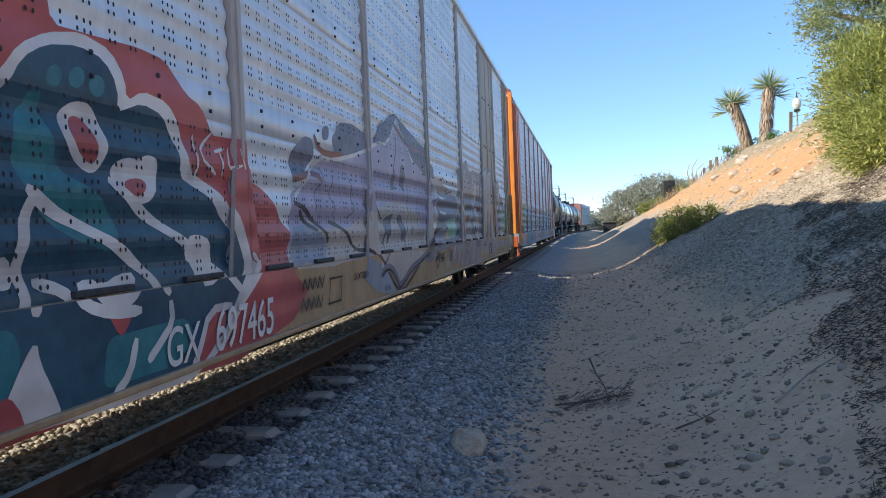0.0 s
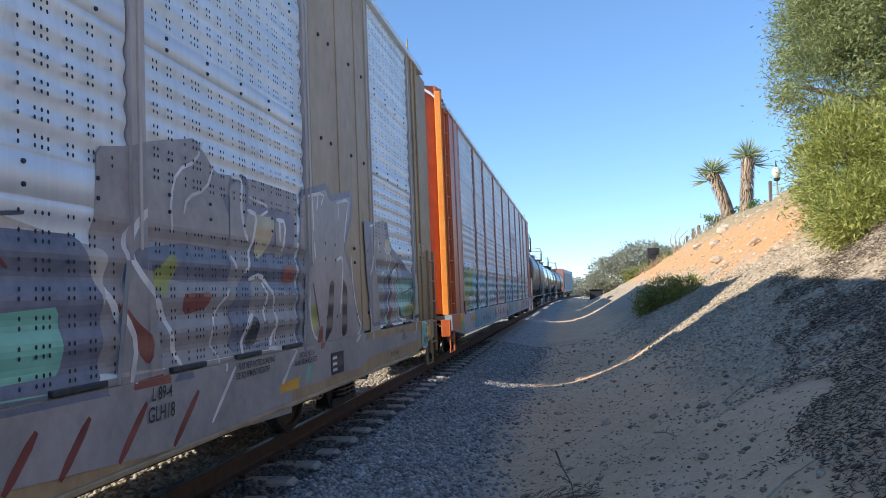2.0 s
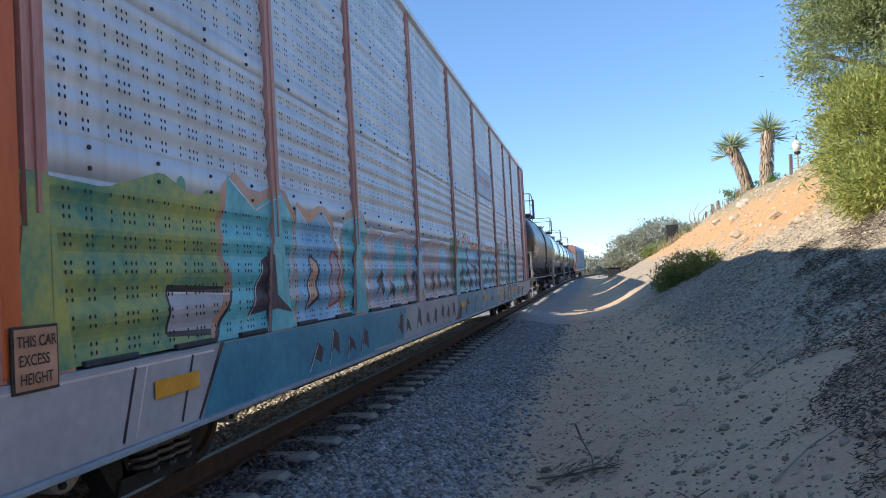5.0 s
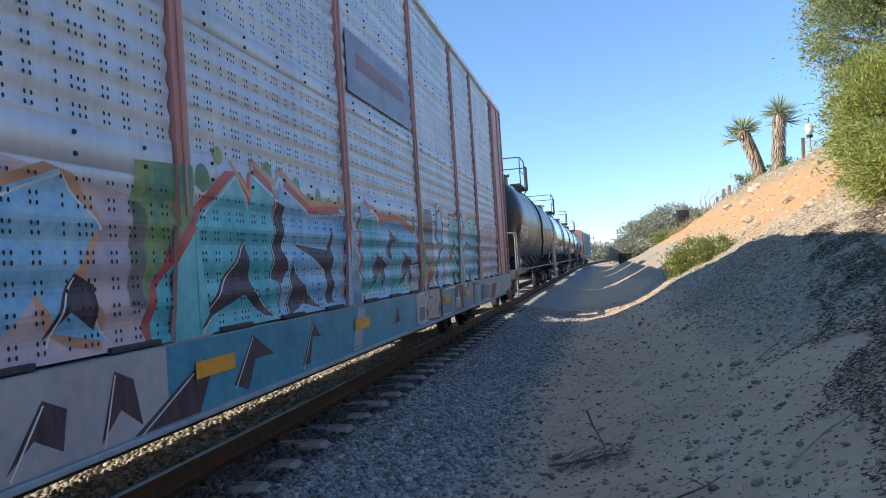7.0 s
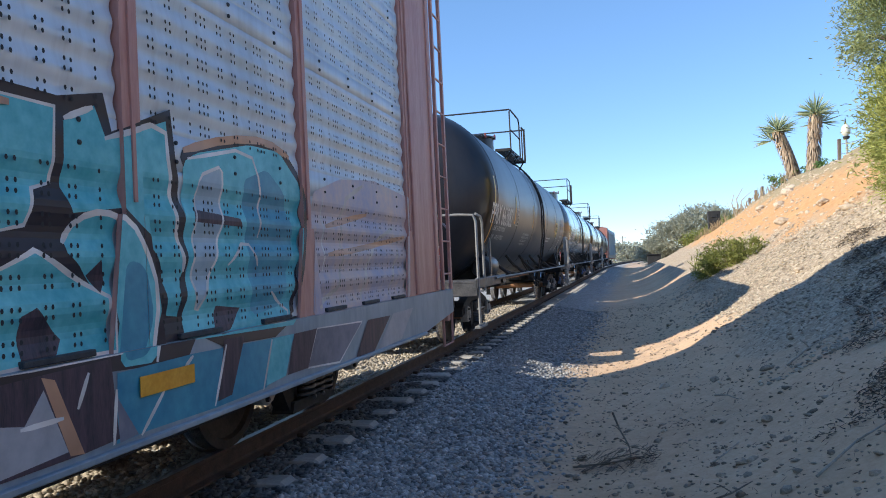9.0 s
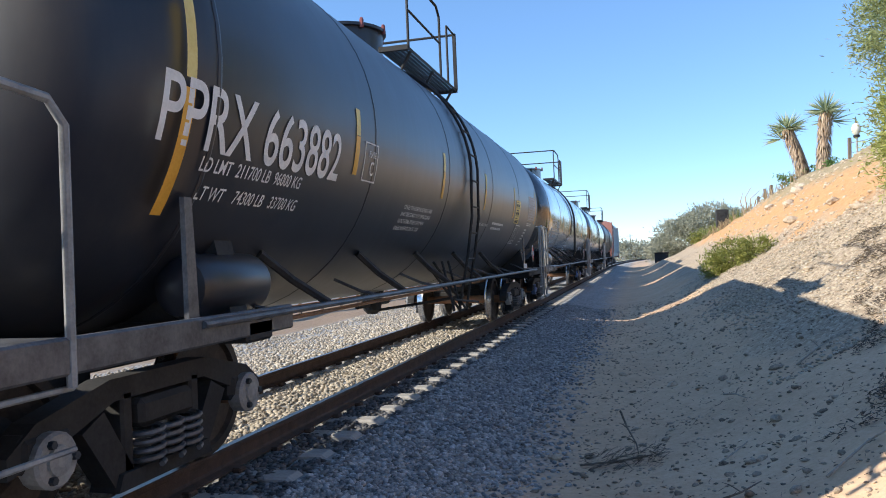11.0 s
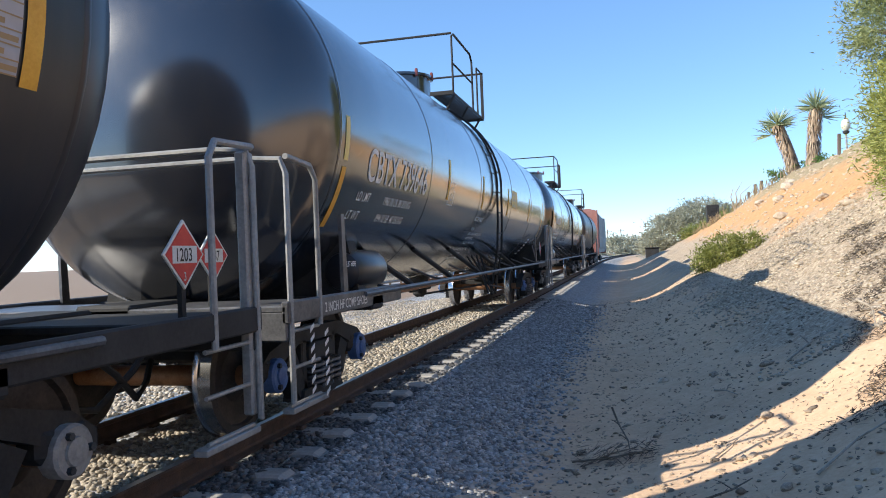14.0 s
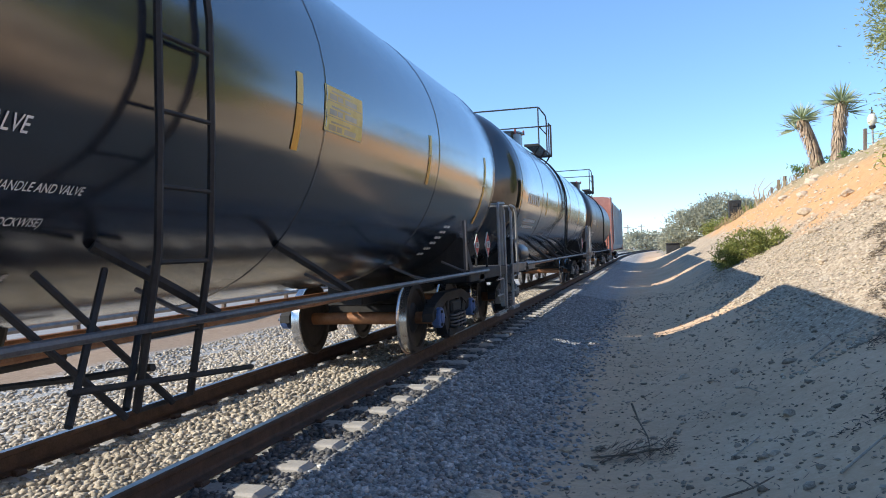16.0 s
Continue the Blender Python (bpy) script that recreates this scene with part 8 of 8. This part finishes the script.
def yucca(x, y, lean, height, seed):
    rng = np.random.default_rng(seed)
    z = ground_z(x, y) - 0.1
    ob = thing("yucca", "yucca with a spiky rosette over a skirt of dead leaves", "tree", group="yuccas on the crest")
    top = Vector((x + lean, y, z + height))
    pts = [(x + lean * f ** 1.5, y, z + height * f) for f in np.linspace(0, 1, 7)]
    part("trunk", Geo().tube(pts, [0.24 - 0.10 * f for f in np.linspace(0, 1, 7)], 10), ["bark"], ob, "", True)
    heads = [top, top + Vector((0.25 * (1 if lean > 0 else -1), 0.3, -0.45))]
    C, A, B = [], [], []
    for h, n in zip(heads, (170, 50)):
        d = unit(rng, n)
        d[:, 2] = np.abs(d[:, 2]) * 1.0 - 0.28
        d /= np.linalg.norm(d, axis=1, keepdims=True)
        l = rng.uniform(0.42, 0.56, (n, 1))
        side = np.cross(d, unit(rng, n))
        side /= np.linalg.norm(side, axis=1, keepdims=True)
        C.append(np.array(h) + d * l), A.append(d * l), B.append(side * 0.035)
    quads("rosette", np.concatenate(C), np.concatenate(A), np.concatenate(B), "blade", ob, "green sword-shaped leaves")
    n = 800
    f = rng.uniform(0.05, 0.98, n)
    a = rng.uniform(0, math.tau, n)
    c = np.stack([x + lean * f ** 1.5 + 0.26 * np.cos(a), y + 0.26 * np.sin(a), z + height * f], -1)
    d = np.stack([0.35 * np.cos(a), 0.35 * np.sin(a), -np.ones(n)], -1)
    d /= np.linalg.norm(d, axis=1, keepdims=True)
    side = np.stack([-np.sin(a), np.cos(a), np.zeros(n)], -1)
    quads("dead_skirt", c + d * 0.15, d * 0.24, side * 0.03, "dead_blade", ob, "hanging dead brown leaves")


yucca(12.15, 41.2, -0.75, 2.75, 11)
yucca(12.75, 40.2, 0.25, 3.3, 12)
bush("succulent_patch", [(11.3, 41.8, 4.75, 0.5, 0.6, 0.25), (13.1, 39.0, 5.05, 0.7, 0.6, 0.28), (12.4, 40.9, 5.0, 0.4, 0.4, 0.3)], 40, 30, 0.16, 0.07, 0.12, "succulent", on_ground(12.2, 40.6), "low green succulents along the crest", "plant", 13, 0.02)

# fence posts, lamp, signal box on the crest
for i, (x, y, h) in enumerate(((13.3, 37.6, 1.15), (14.4, 36.4, 1.1), (11.0, 44.2, 0.6), (10.85, 45.2, 0.7), (10.6, 46.0, 0.6))):
    z = ground_z(x, y)
    g = Geo().box(-0.07, 0.07, -0.07, 0.07, -0.2, h, 0.015)
    part("fence_post", g, ["timber"], None, at=pose(x, y, z, 0, random.Random(i).uniform(-3, 3), i * 20))
    ob = scene.collection.objects[-1]
for ob in [o for o in scene.collection.objects if o.name.startswith("fence_post")]:
    tagged(ob, "weathered wooden fence post on the bank's crest", "fence post", "fence posts")
g = Geo()
for h in (0.45, 0.9):
    g.tube([(13.3, 37.6, ground_z(13.3, 37.6) + h), (13.85, 37.0, ground_z(13.85, 37.0) + h - 0.04), (14.4, 36.4, ground_z(14.4, 36.4) + h), (16.2, 34.6, ground_z(16.2, 34.6) + h)], 0.012, 5)
wire = part("fence_wire", g, ["timber"])
tagged(wire, "two slack rusty fence wires between posts", "fence wire")

lamp = thing("street_lamp", "tall white street lamp with a glass globe", "street lamp", pose(16.6, 48.9, ground_z(16.6, 48.9)))
h = 7.6 - ground_z(16.6, 48.9)
part("pole", Geo().spin([(-0.3, 0.11), (0.4, 0.11), (0.5, 0.075), (h, 0.055)], 12, 0, "z"), ["grey_metal"], lamp, "", True)
part("collar", Geo().spin([(h - 0.05, 0.06), (h, 0.17), (h + 0.12, 0.2), (h + 0.16, 0.12)], 12, 0, "z"), ["black"], lamp, "", True)
part("globe", Geo().spin([(h + 0.16, 0.12), (h + 0.3, 0.24), (h + 0.55, 0.27), (h + 0.75, 0.2), (h + 0.85, 0.08)], 16, 0, "z"), ["lamp_glass"], lamp, "milky glass globe", True)
part("finial", Geo().spin([(h + 0.84, 0.09), (h + 0.95, 0.05), (h + 1.25, 0.015)], 10, 0, "z"), ["black"], lamp, "", True)
sig = thing("signal_box", "dark rectangular signal hood on a short post", "railway signal", pose(9.75, 57.0, ground_z(9.75, 57.0)))
sz = 4.15 - ground_z(9.75, 57.0)
part("post", Geo().box(-0.12, 0.12, -0.1, 0.1, -0.4, sz - 1.0, 0.02), ["timber"], sig)
g = Geo().box(-0.42, 0.42, -0.3, 0.3, sz - 1.3, sz, 0.03)
g.box(-0.2, 0.2, -0.34, -0.30, sz - 0.45, sz - 0.2, 0.01)
part("hood", g, ["black"], sig, "black sheet metal hood")


# stones
def spread(n, x0, x1, y0, y1, seed, bias=0.0):
    rng = np.random.default_rng(seed)
    x = rng.uniform(x0, x1, n)
    y = y0 + (y1 - y0) * rng.uniform(0, 1, n) ** (1 + bias)
    return np.stack([x, y, [ground_z(a, b) for a, b in zip(x, y)]], -1), rng


p, rng = spread(34000, 1.38, 3.3, 2.6, 24, 1, 0.8)
keep = rng.uniform(0, 1, len(p)) < np.clip((3.2 - p[:, 0]) / 0.9, 0.05, 1) ** 1.5
scatter("ballast", p[keep], rng.uniform(0.013, 0.034, keep.sum()), "stone", "blue-grey crushed stone ballast on the shoulder", "ballast", 1)
p, rng = spread(13000, -0.66, 0.66, 2.4, 26, 2, 0.6)
scatter("ballast", p, rng.uniform(0.018, 0.04, len(p)), "tan_stone", "tan crushed stone ballast between the rails", "ballast", 2)
p, rng = spread(8200, 0.83, 1.42, 2.6, 24, 3, 0.7)
on_sleeper = np.abs((p[:, 1] - 5.05 + 0.305) % 0.61 - 0.305) < 0.135
p = p[~on_sleeper | (p[:, 0] < 1.12)]
p[:, 2] = np.where(p[:, 0] < 1.12, np.maximum(p[:, 2], -0.205), p[:, 2])
# these stones carry the rail's shade as a darker colour
scatter("ballast", p, rng.uniform(0.016, 0.036, len(p)), "rail_shade_stone", "crushed stone ballast beside the rail, with the rail's shade in its colour", "ballast", 3)
p, rng = spread(17000, -5.7, -0.86, 2.6, 30, 4, 0.6)
scatter("ballast", p, rng.uniform(0.02, 0.045, len(p)), "gravel", "pale beige crushed stone ballast on the far shoulder", "ballast", 4)
p, rng = spread(6500, 2.5, 5.9, 2.6, 26, 5, 0.9)
sz = rng.uniform(0.007, 0.022, len(p)) * np.where(rng.uniform(0, 1, len(p)) < 0.09, 2.3, 1)
scatter("pebbles", p, sz, "pebble", "small stones and clods on the sand", "pebbles", 5, 0.6, 0.4)
p, rng = spread(15000, 4.9, 8.3, 8.2, 24, 6, 0.5)
n1 = np.array([noise.noise((a * 0.6, b * 0.35, 4)) for a, b, _ in p])
keep = rng.uniform(0, 1, len(p)) < np.clip((p[:, 0] - 5.0 + 0.8 * n1) / 0.6, 0, 1) * np.clip(0.75 + 1.1 * n1, 0.15, 1)
scatter("bank_gravel", p[keep], rng.uniform(0.012, 0.035, keep.sum()), "gravel", "loose gravel spilled down the bank", "gravel", 6, 0.7, 0.3)
p, rng = spread(900, 7.5, 11.5, 14, 46, 7)
scatter("bank_stones", p, rng.uniform(0.02, 0.09, len(p)) ** 1.0, "rock", "scattered stones in the orange earth", "stones", 7, 0.7, 0.4)


def boulder(x, y, s, seed, label, mat="rock", flat=0.6):
    rng = random.Random(seed)
    bm = bmesh.new()
    bmesh.ops.create_icosphere(bm, subdivisions=3, radius=1)
    for v in bm.verts:
        k = 1 + 0.28 * noise.noise(v.co * 1.3 + Vector((seed * 3.1, 0, 0))) + 0.10 * noise.noise(v.co * 4 + Vector((0, seed, 0)))
        v.co = Vector((v.co.x * 1.25, v.co.y * 0.85, v.co.z * flat)) * k * s
    me = bpy.data.meshes.new("rock")
    bm.to_mesh(me)
    bm.free()
    me.materials.append(M[mat])
    ob = new("rock", me)
    ob.matrix_basis = pose(x, y, ground_z(x, y) + s * flat * 0.35, rng.uniform(-8, 8), rng.uniform(-8, 8), rng.uniform(0, 360))
    tagged(ob, label, "rock", "rocks")


boulder(2.6, 5.15, 0.17, 1, "pale brown rock lying in the ballast")
for i, (x, y, s) in enumerate(((2.95, 7.2, 0.055), (3.27, 7.3, 0.05), (4.15, 10.2, 0.07), (4.72, 9.6, 0.06), (4.05, 8.0, 0.03), (4.9, 7.1, 0.06), (3.5, 11.2, 0.05), (4.4, 6.1, 0.035), (3.0, 9.4, 0.05), (5.2, 8.9, 0.06))):
    boulder(x, y, s, 10 + i, "small brown stone on the sand", "pebble" if i % 2 else "rock")
for i, (x, y, s) in enumerate(((8.4, 24.8, 0.22), (9.2, 29.5, 0.24), (9.9, 31.5, 0.3), (8.9, 22.0, 0.18), (10.3, 33.0, 0.2), (7.6, 19.5, 0.15), (9.6, 36.0, 0.22), (8.2, 17.0, 0.13), (6.6, 13.9, 0.10))):
    boulder(x, y, s, 40 + i, "pale rock set in the orange bank")


# dry brush litter, twigs, stalks
def litter(name, n, x0, x1, y0, y1, seed, length, width, mat, label, category, lift, mask=None):
    p, rng = spread(n, x0, x1, y0, y1, seed)
    if mask is not None:
        p = p[[mask(a, b) for a, b, _ in p]]
    n = len(p)
    a = rng.uniform(0, math.tau, n)
    d = np.stack([np.cos(a), np.sin(a), rng.normal(0, 0.35, n)], -1)
    d[:, 2] += d[:, 0] * 0.35
    d /= np.linalg.norm(d, axis=1, keepdims=True)
    side = np.cross(d, unit(rng, n))
    side /= np.linalg.norm(side, axis=1, keepdims=True)
    p[:, 2] += rng.uniform(0.0, lift, n)
    return quads(name, p, d * rng.uniform(0.4, 1, (n, 1)) * length / 2, side * width / 2, mat, None, label, 0.8, category=category, kind="stuff")


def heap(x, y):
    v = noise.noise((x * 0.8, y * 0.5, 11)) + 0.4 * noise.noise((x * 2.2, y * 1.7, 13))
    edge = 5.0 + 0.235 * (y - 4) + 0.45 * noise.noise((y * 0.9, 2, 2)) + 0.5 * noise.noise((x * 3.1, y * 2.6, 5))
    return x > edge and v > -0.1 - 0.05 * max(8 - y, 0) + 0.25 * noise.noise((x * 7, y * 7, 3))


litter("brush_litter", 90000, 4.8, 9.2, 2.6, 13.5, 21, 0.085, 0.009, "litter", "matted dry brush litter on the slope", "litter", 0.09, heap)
litter("dry_twigs", 420, 4.9, 8.6, 3.0, 13, 25, 0.6, 0.009, "straw", "bleached twigs lying in the brush litter", "twigs", 0.12, heap)
litter("leaf_litter", 3500, 6.5, 10.0, 9.5, 20, 22, 0.10, 0.012, "straw", "pale dry leaves under the bush", "litter", 0.04)
litter("straw_litter", 900, 3.0, 5.6, 3.4, 12, 23, 0.10, 0.006, "litter", "bits of dry straw on the sand", "litter", 0.015)


def branch(pts, r, label, mat="twig_pale", name="twig"):
    g = Geo()
    base = [Vector(on_ground(a, b, c)) for a, b, c in pts]
    g.tube(base, [r * (1 - 0.6 * k / (len(base) - 1)) for k in range(len(base))], 6)
    rng = random.Random(int(pts[0][0] * 100))
    for k in range(1, len(base) - 1):
        e = base[k] + Vector((rng.uniform(-0.12, 0.12), rng.uniform(-0.12, 0.12), rng.uniform(0.02, 0.1)))
        g.tube([base[k], base[k].lerp(e, 0.6) + Vector((0, 0, 0.01)), e], [r * 0.5, r * 0.4, r * 0.2], 5)
    tagged(part(name, g, [mat], None, "", True), label, "twig", "twigs")


branch([(3.55, 7.9, 0.30), (3.62, 7.75, 0.16), (3.70, 7.5, 0.04), (3.72, 7.2, 0.02)], 0.012, "bare forked twig standing in the sand", "bark")
branch([(3.2, 7.0, 0.02), (3.5, 6.95, 0.05), (3.85, 7.05, 0.03)], 0.012, "dark broken branch lying flat", "bark")
branch([(3.3, 6.85, 0.02), (3.55, 7.05, 0.06), (3.75, 7.25, 0.02)], 0.008, "dark broken branch lying flat", "bark")
branch([(4.62, 8.6, 0.03), (4.72, 8.4, 0.03), (4.8, 8.15, 0.02)], 0.012, "pale stick on the sand")
branch([(5.35, 8.55, 0.03), (5.6, 8.7, 0.05), (5.95, 8.95, 0.03)], 0.012, "long pale stick at the slope's foot")
branch([(4.35, 6.35, 0.02), (4.5, 6.6, 0.02), (4.62, 6.8, 0.02)], 0.009, "pale stick on the sand")
branch([(6.05, 8.6, 0.3), (6.12, 8.35, 0.22), (6.05, 8.0, 0.04)], 0.014, "bleached branch leaning on the brush")
branch([(6.0, 6.2, 0.28), (6.1, 6.0, 0.16), (6.05, 5.8, 0.04)], 0.011, "bleached branch leaning on the brush")
branch([(4.9, 5.3, 0.02), (5.2, 5.5, 0.04), (5.6, 5.6, 0.03)], 0.010, "pale stick on the sand")
branch([(4.2, 5.5, 0.03), (4.4, 5.45, 0.05), (4.55, 5.6, 0.03)], 0.010, "dark broken branch lying flat", "bark")
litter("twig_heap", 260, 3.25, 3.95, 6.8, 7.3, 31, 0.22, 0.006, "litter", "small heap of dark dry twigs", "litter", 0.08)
rng = np.random.default_rng(50)
n = 420
x = rng.uniform(8.6, 11.6, n)
y = rng.uniform(38, 62, n)
keep = [abs(ground_z(a, b) - crest(b)) < 0.9 for a, b in zip(x, y)]
x, y = x[keep], y[keep]
c = np.stack([x, y, [ground_z(a, b) + 0.25 for a, b in zip(x, y)]], -1)
d = np.stack([rng.normal(0, 0.3, len(x)), rng.normal(0, 0.3, len(x)), np.ones(len(x))], -1)
quads("dry_grass", c, d * rng.uniform(0.15, 0.5, (len(x), 1)), np.stack([np.ones(len(x)), np.zeros(len(x)), np.zeros(len(x))], -1) * 0.02, "straw", None, "dry grass stalks on the crest", 0.4, category="grass", kind="stuff")
g = Geo()
for k, (dx, dz) in enumerate(((-0.3, 1.3), (0.1, 1.5), (0.5, 1.2), (0.9, 0.9))):
    x, y = 10.0 + dx * 0.4, 46.5
    z = ground_z(x, y)
    g.tube([(x, y, z), (x - 0.1 + dx * 0.3, y, z + dz * 0.6), (x + 0.2 + dx * 0.8, y, z + dz)], [0.035, 0.03, 0.015], 6)
tagged(part("bare_shrub", g, ["twig_pale"], None, "", True), "leafless bleached shrub on the crest", "bush")

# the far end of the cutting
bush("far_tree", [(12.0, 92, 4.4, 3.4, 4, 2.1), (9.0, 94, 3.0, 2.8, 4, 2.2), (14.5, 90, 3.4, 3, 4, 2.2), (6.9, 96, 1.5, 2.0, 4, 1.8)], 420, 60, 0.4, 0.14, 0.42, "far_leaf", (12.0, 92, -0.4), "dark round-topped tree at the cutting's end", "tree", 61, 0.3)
bush("far_bush", [(11.6, 64, 3.0, 1.6, 3, 0.8), (10.2, 70, 2.4, 1.6, 3, 0.9), (9.4, 66, 2.2, 1.2, 2, 0.7)], 140, 40, 0.25, 0.08, 0.25, "shrub", on_ground(11.0, 67), "pale green bushes on the lower crest", "bush", 62, 0.06)
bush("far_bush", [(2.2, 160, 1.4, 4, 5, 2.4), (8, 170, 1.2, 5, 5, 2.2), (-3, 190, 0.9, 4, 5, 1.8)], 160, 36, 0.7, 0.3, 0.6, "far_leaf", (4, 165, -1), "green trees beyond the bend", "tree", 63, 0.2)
hut = thing("lineside_cabinet", "dark lineside cabinet beside the far track", "cabinet", pose(6.2, 84, ground_z(6.2, 84)))
part("body", Geo().box(-0.7, 0.7, -0.8, 0.8, -0.2, 1.1, 0.04), ["black"], hut)
part("lid", Geo().box(-0.8, 0.8, -0.9, 0.9, 1.1, 1.2, 0.03), ["black"], hut)


def house(x, y, w, d, h, label):
    ob = thing("house", label, "house", pose(x, y, -1.2))
    part("wall", Geo().box(-w / 2, w / 2, -d / 2, d / 2, 0, h, 0.03), ["stucco"], ob)
    g = Geo()
    g.prism([(-w / 2 - 0.5, h), (w / 2 + 0.5, h), (0, h + 1.6)], -d / 2 - 0.5, d / 2 + 0.5)
    part("roof", g, ["roof_red"], ob, "red tiled roof")
    for k in (-1, 0, 1):
        part("window", Geo().box(k * w / 3.4 - 0.5, k * w / 3.4 + 0.5, -d / 2 - 0.04, -d / 2 + 0.02, 1.0, 2.2, 0.02), ["hole"], ob)


house(-8, 205, 14, 10, 3.2, "low cream house with a red tiled roof beyond the bend")
house(-26, 230, 12, 9, 3.0, "low cream house with a red tiled roof farther off")
for i, (x, y, hh) in enumerate(((-1.5, 200, 7.5), (1.5, 240, 8.5), (-14, 215, 7))):
    ob = thing("utility_pole", "wooden utility pole with a crossarm", "utility pole", pose(x, y, -1.3), "utility poles")
    part("pole", Geo().spin([(0, 0.18), (hh, 0.12)], 8, 0, "z"), ["timber"], ob)
    part("crossarm", Geo().box(-1.1, 1.1, -0.06, 0.06, hh - 0.7, hh - 0.55, 0.01), ["timber"], ob)
g = Geo()
xs = np.linspace(-900, 900, 60)
g.v = [(a, 1500, -5) for a in xs] + [(a, 1500, 6 + 16 * abs(noise.noise((a * 0.004, 0, 1))) + 5 * noise.noise((a * 0.02, 1, 1))) for a in xs] + [(a, 1700, -5) for a in xs]
g.f = [(k, k + 1, k + 61, k + 60) for k in range(59)] + [(k + 60, k + 61, k + 121, k + 120) for k in range(59)]
g.m = [0] * len(g.f)
tagged(part("backdrop", g, ["far_hill"]), "low hazy hills on the horizon", "hills", kind="structure")

# road and barrier beyond the train
g = Geo()
n = 40
ys = np.linspace(-60, 330, n)
g.v = [(track_x(y) + x, y, -0.38 if x > -25 else -0.42) for y in ys for x in (-9.9, -18.5)]
g.f = [(2 * k, 2 * k + 1, 2 * k + 3, 2 * k + 2) for k in range(n - 1)]
g.m = [0] * len(g.f)
tagged(part("road", g, ["asphalt"]), "sunlit asphalt road running beside the railway", "road", kind="structure")
rail = thing("guard_rail", "low steel guard rail along the road's edge", "guard rail")
g = Geo()
o = [(-8.6, -0.05), (-8.55, 0.02), (-8.6, 0.09), (-8.55, 0.16), (-8.6, 0.23), (-8.63, 0.23), (-8.63, -0.05)]
g.prism(o, -40, 90)
part("beam", g, ["grey_metal"], rail, "corrugated galvanised beam")
me = Geo().box(-8.75, -8.64, -0.06, 0.06, -0.7, 0.25, 0.01).mesh("post", ["timber"])
for k in range(-8, 44):
    part("post", me, None, rail, at=pose(0, k * 2.0, 0))


# ---- motion ----
def way(t):
    return 4.05 * t + 0.029 * t * t


def motions():
    for car, c in CARS:
        rows = []
        for k in range(33):
            t = k * 0.5
            y = c - way(t)
            rows.append((t, pose(track_x(y), y, 0, 0, 0, -math.degrees(max(y - CURVE_Y, 0) / CURVE_R))))
        walk(car, rows)
    for w, dy in WHEELS:
        rows = []
        for k in range(129):
            t = k * 0.125
            rows.append((t, pose(0, dy, 0.457, math.degrees(way(t) / 0.457), 0, 0)))
        walk(w, rows)


motions()
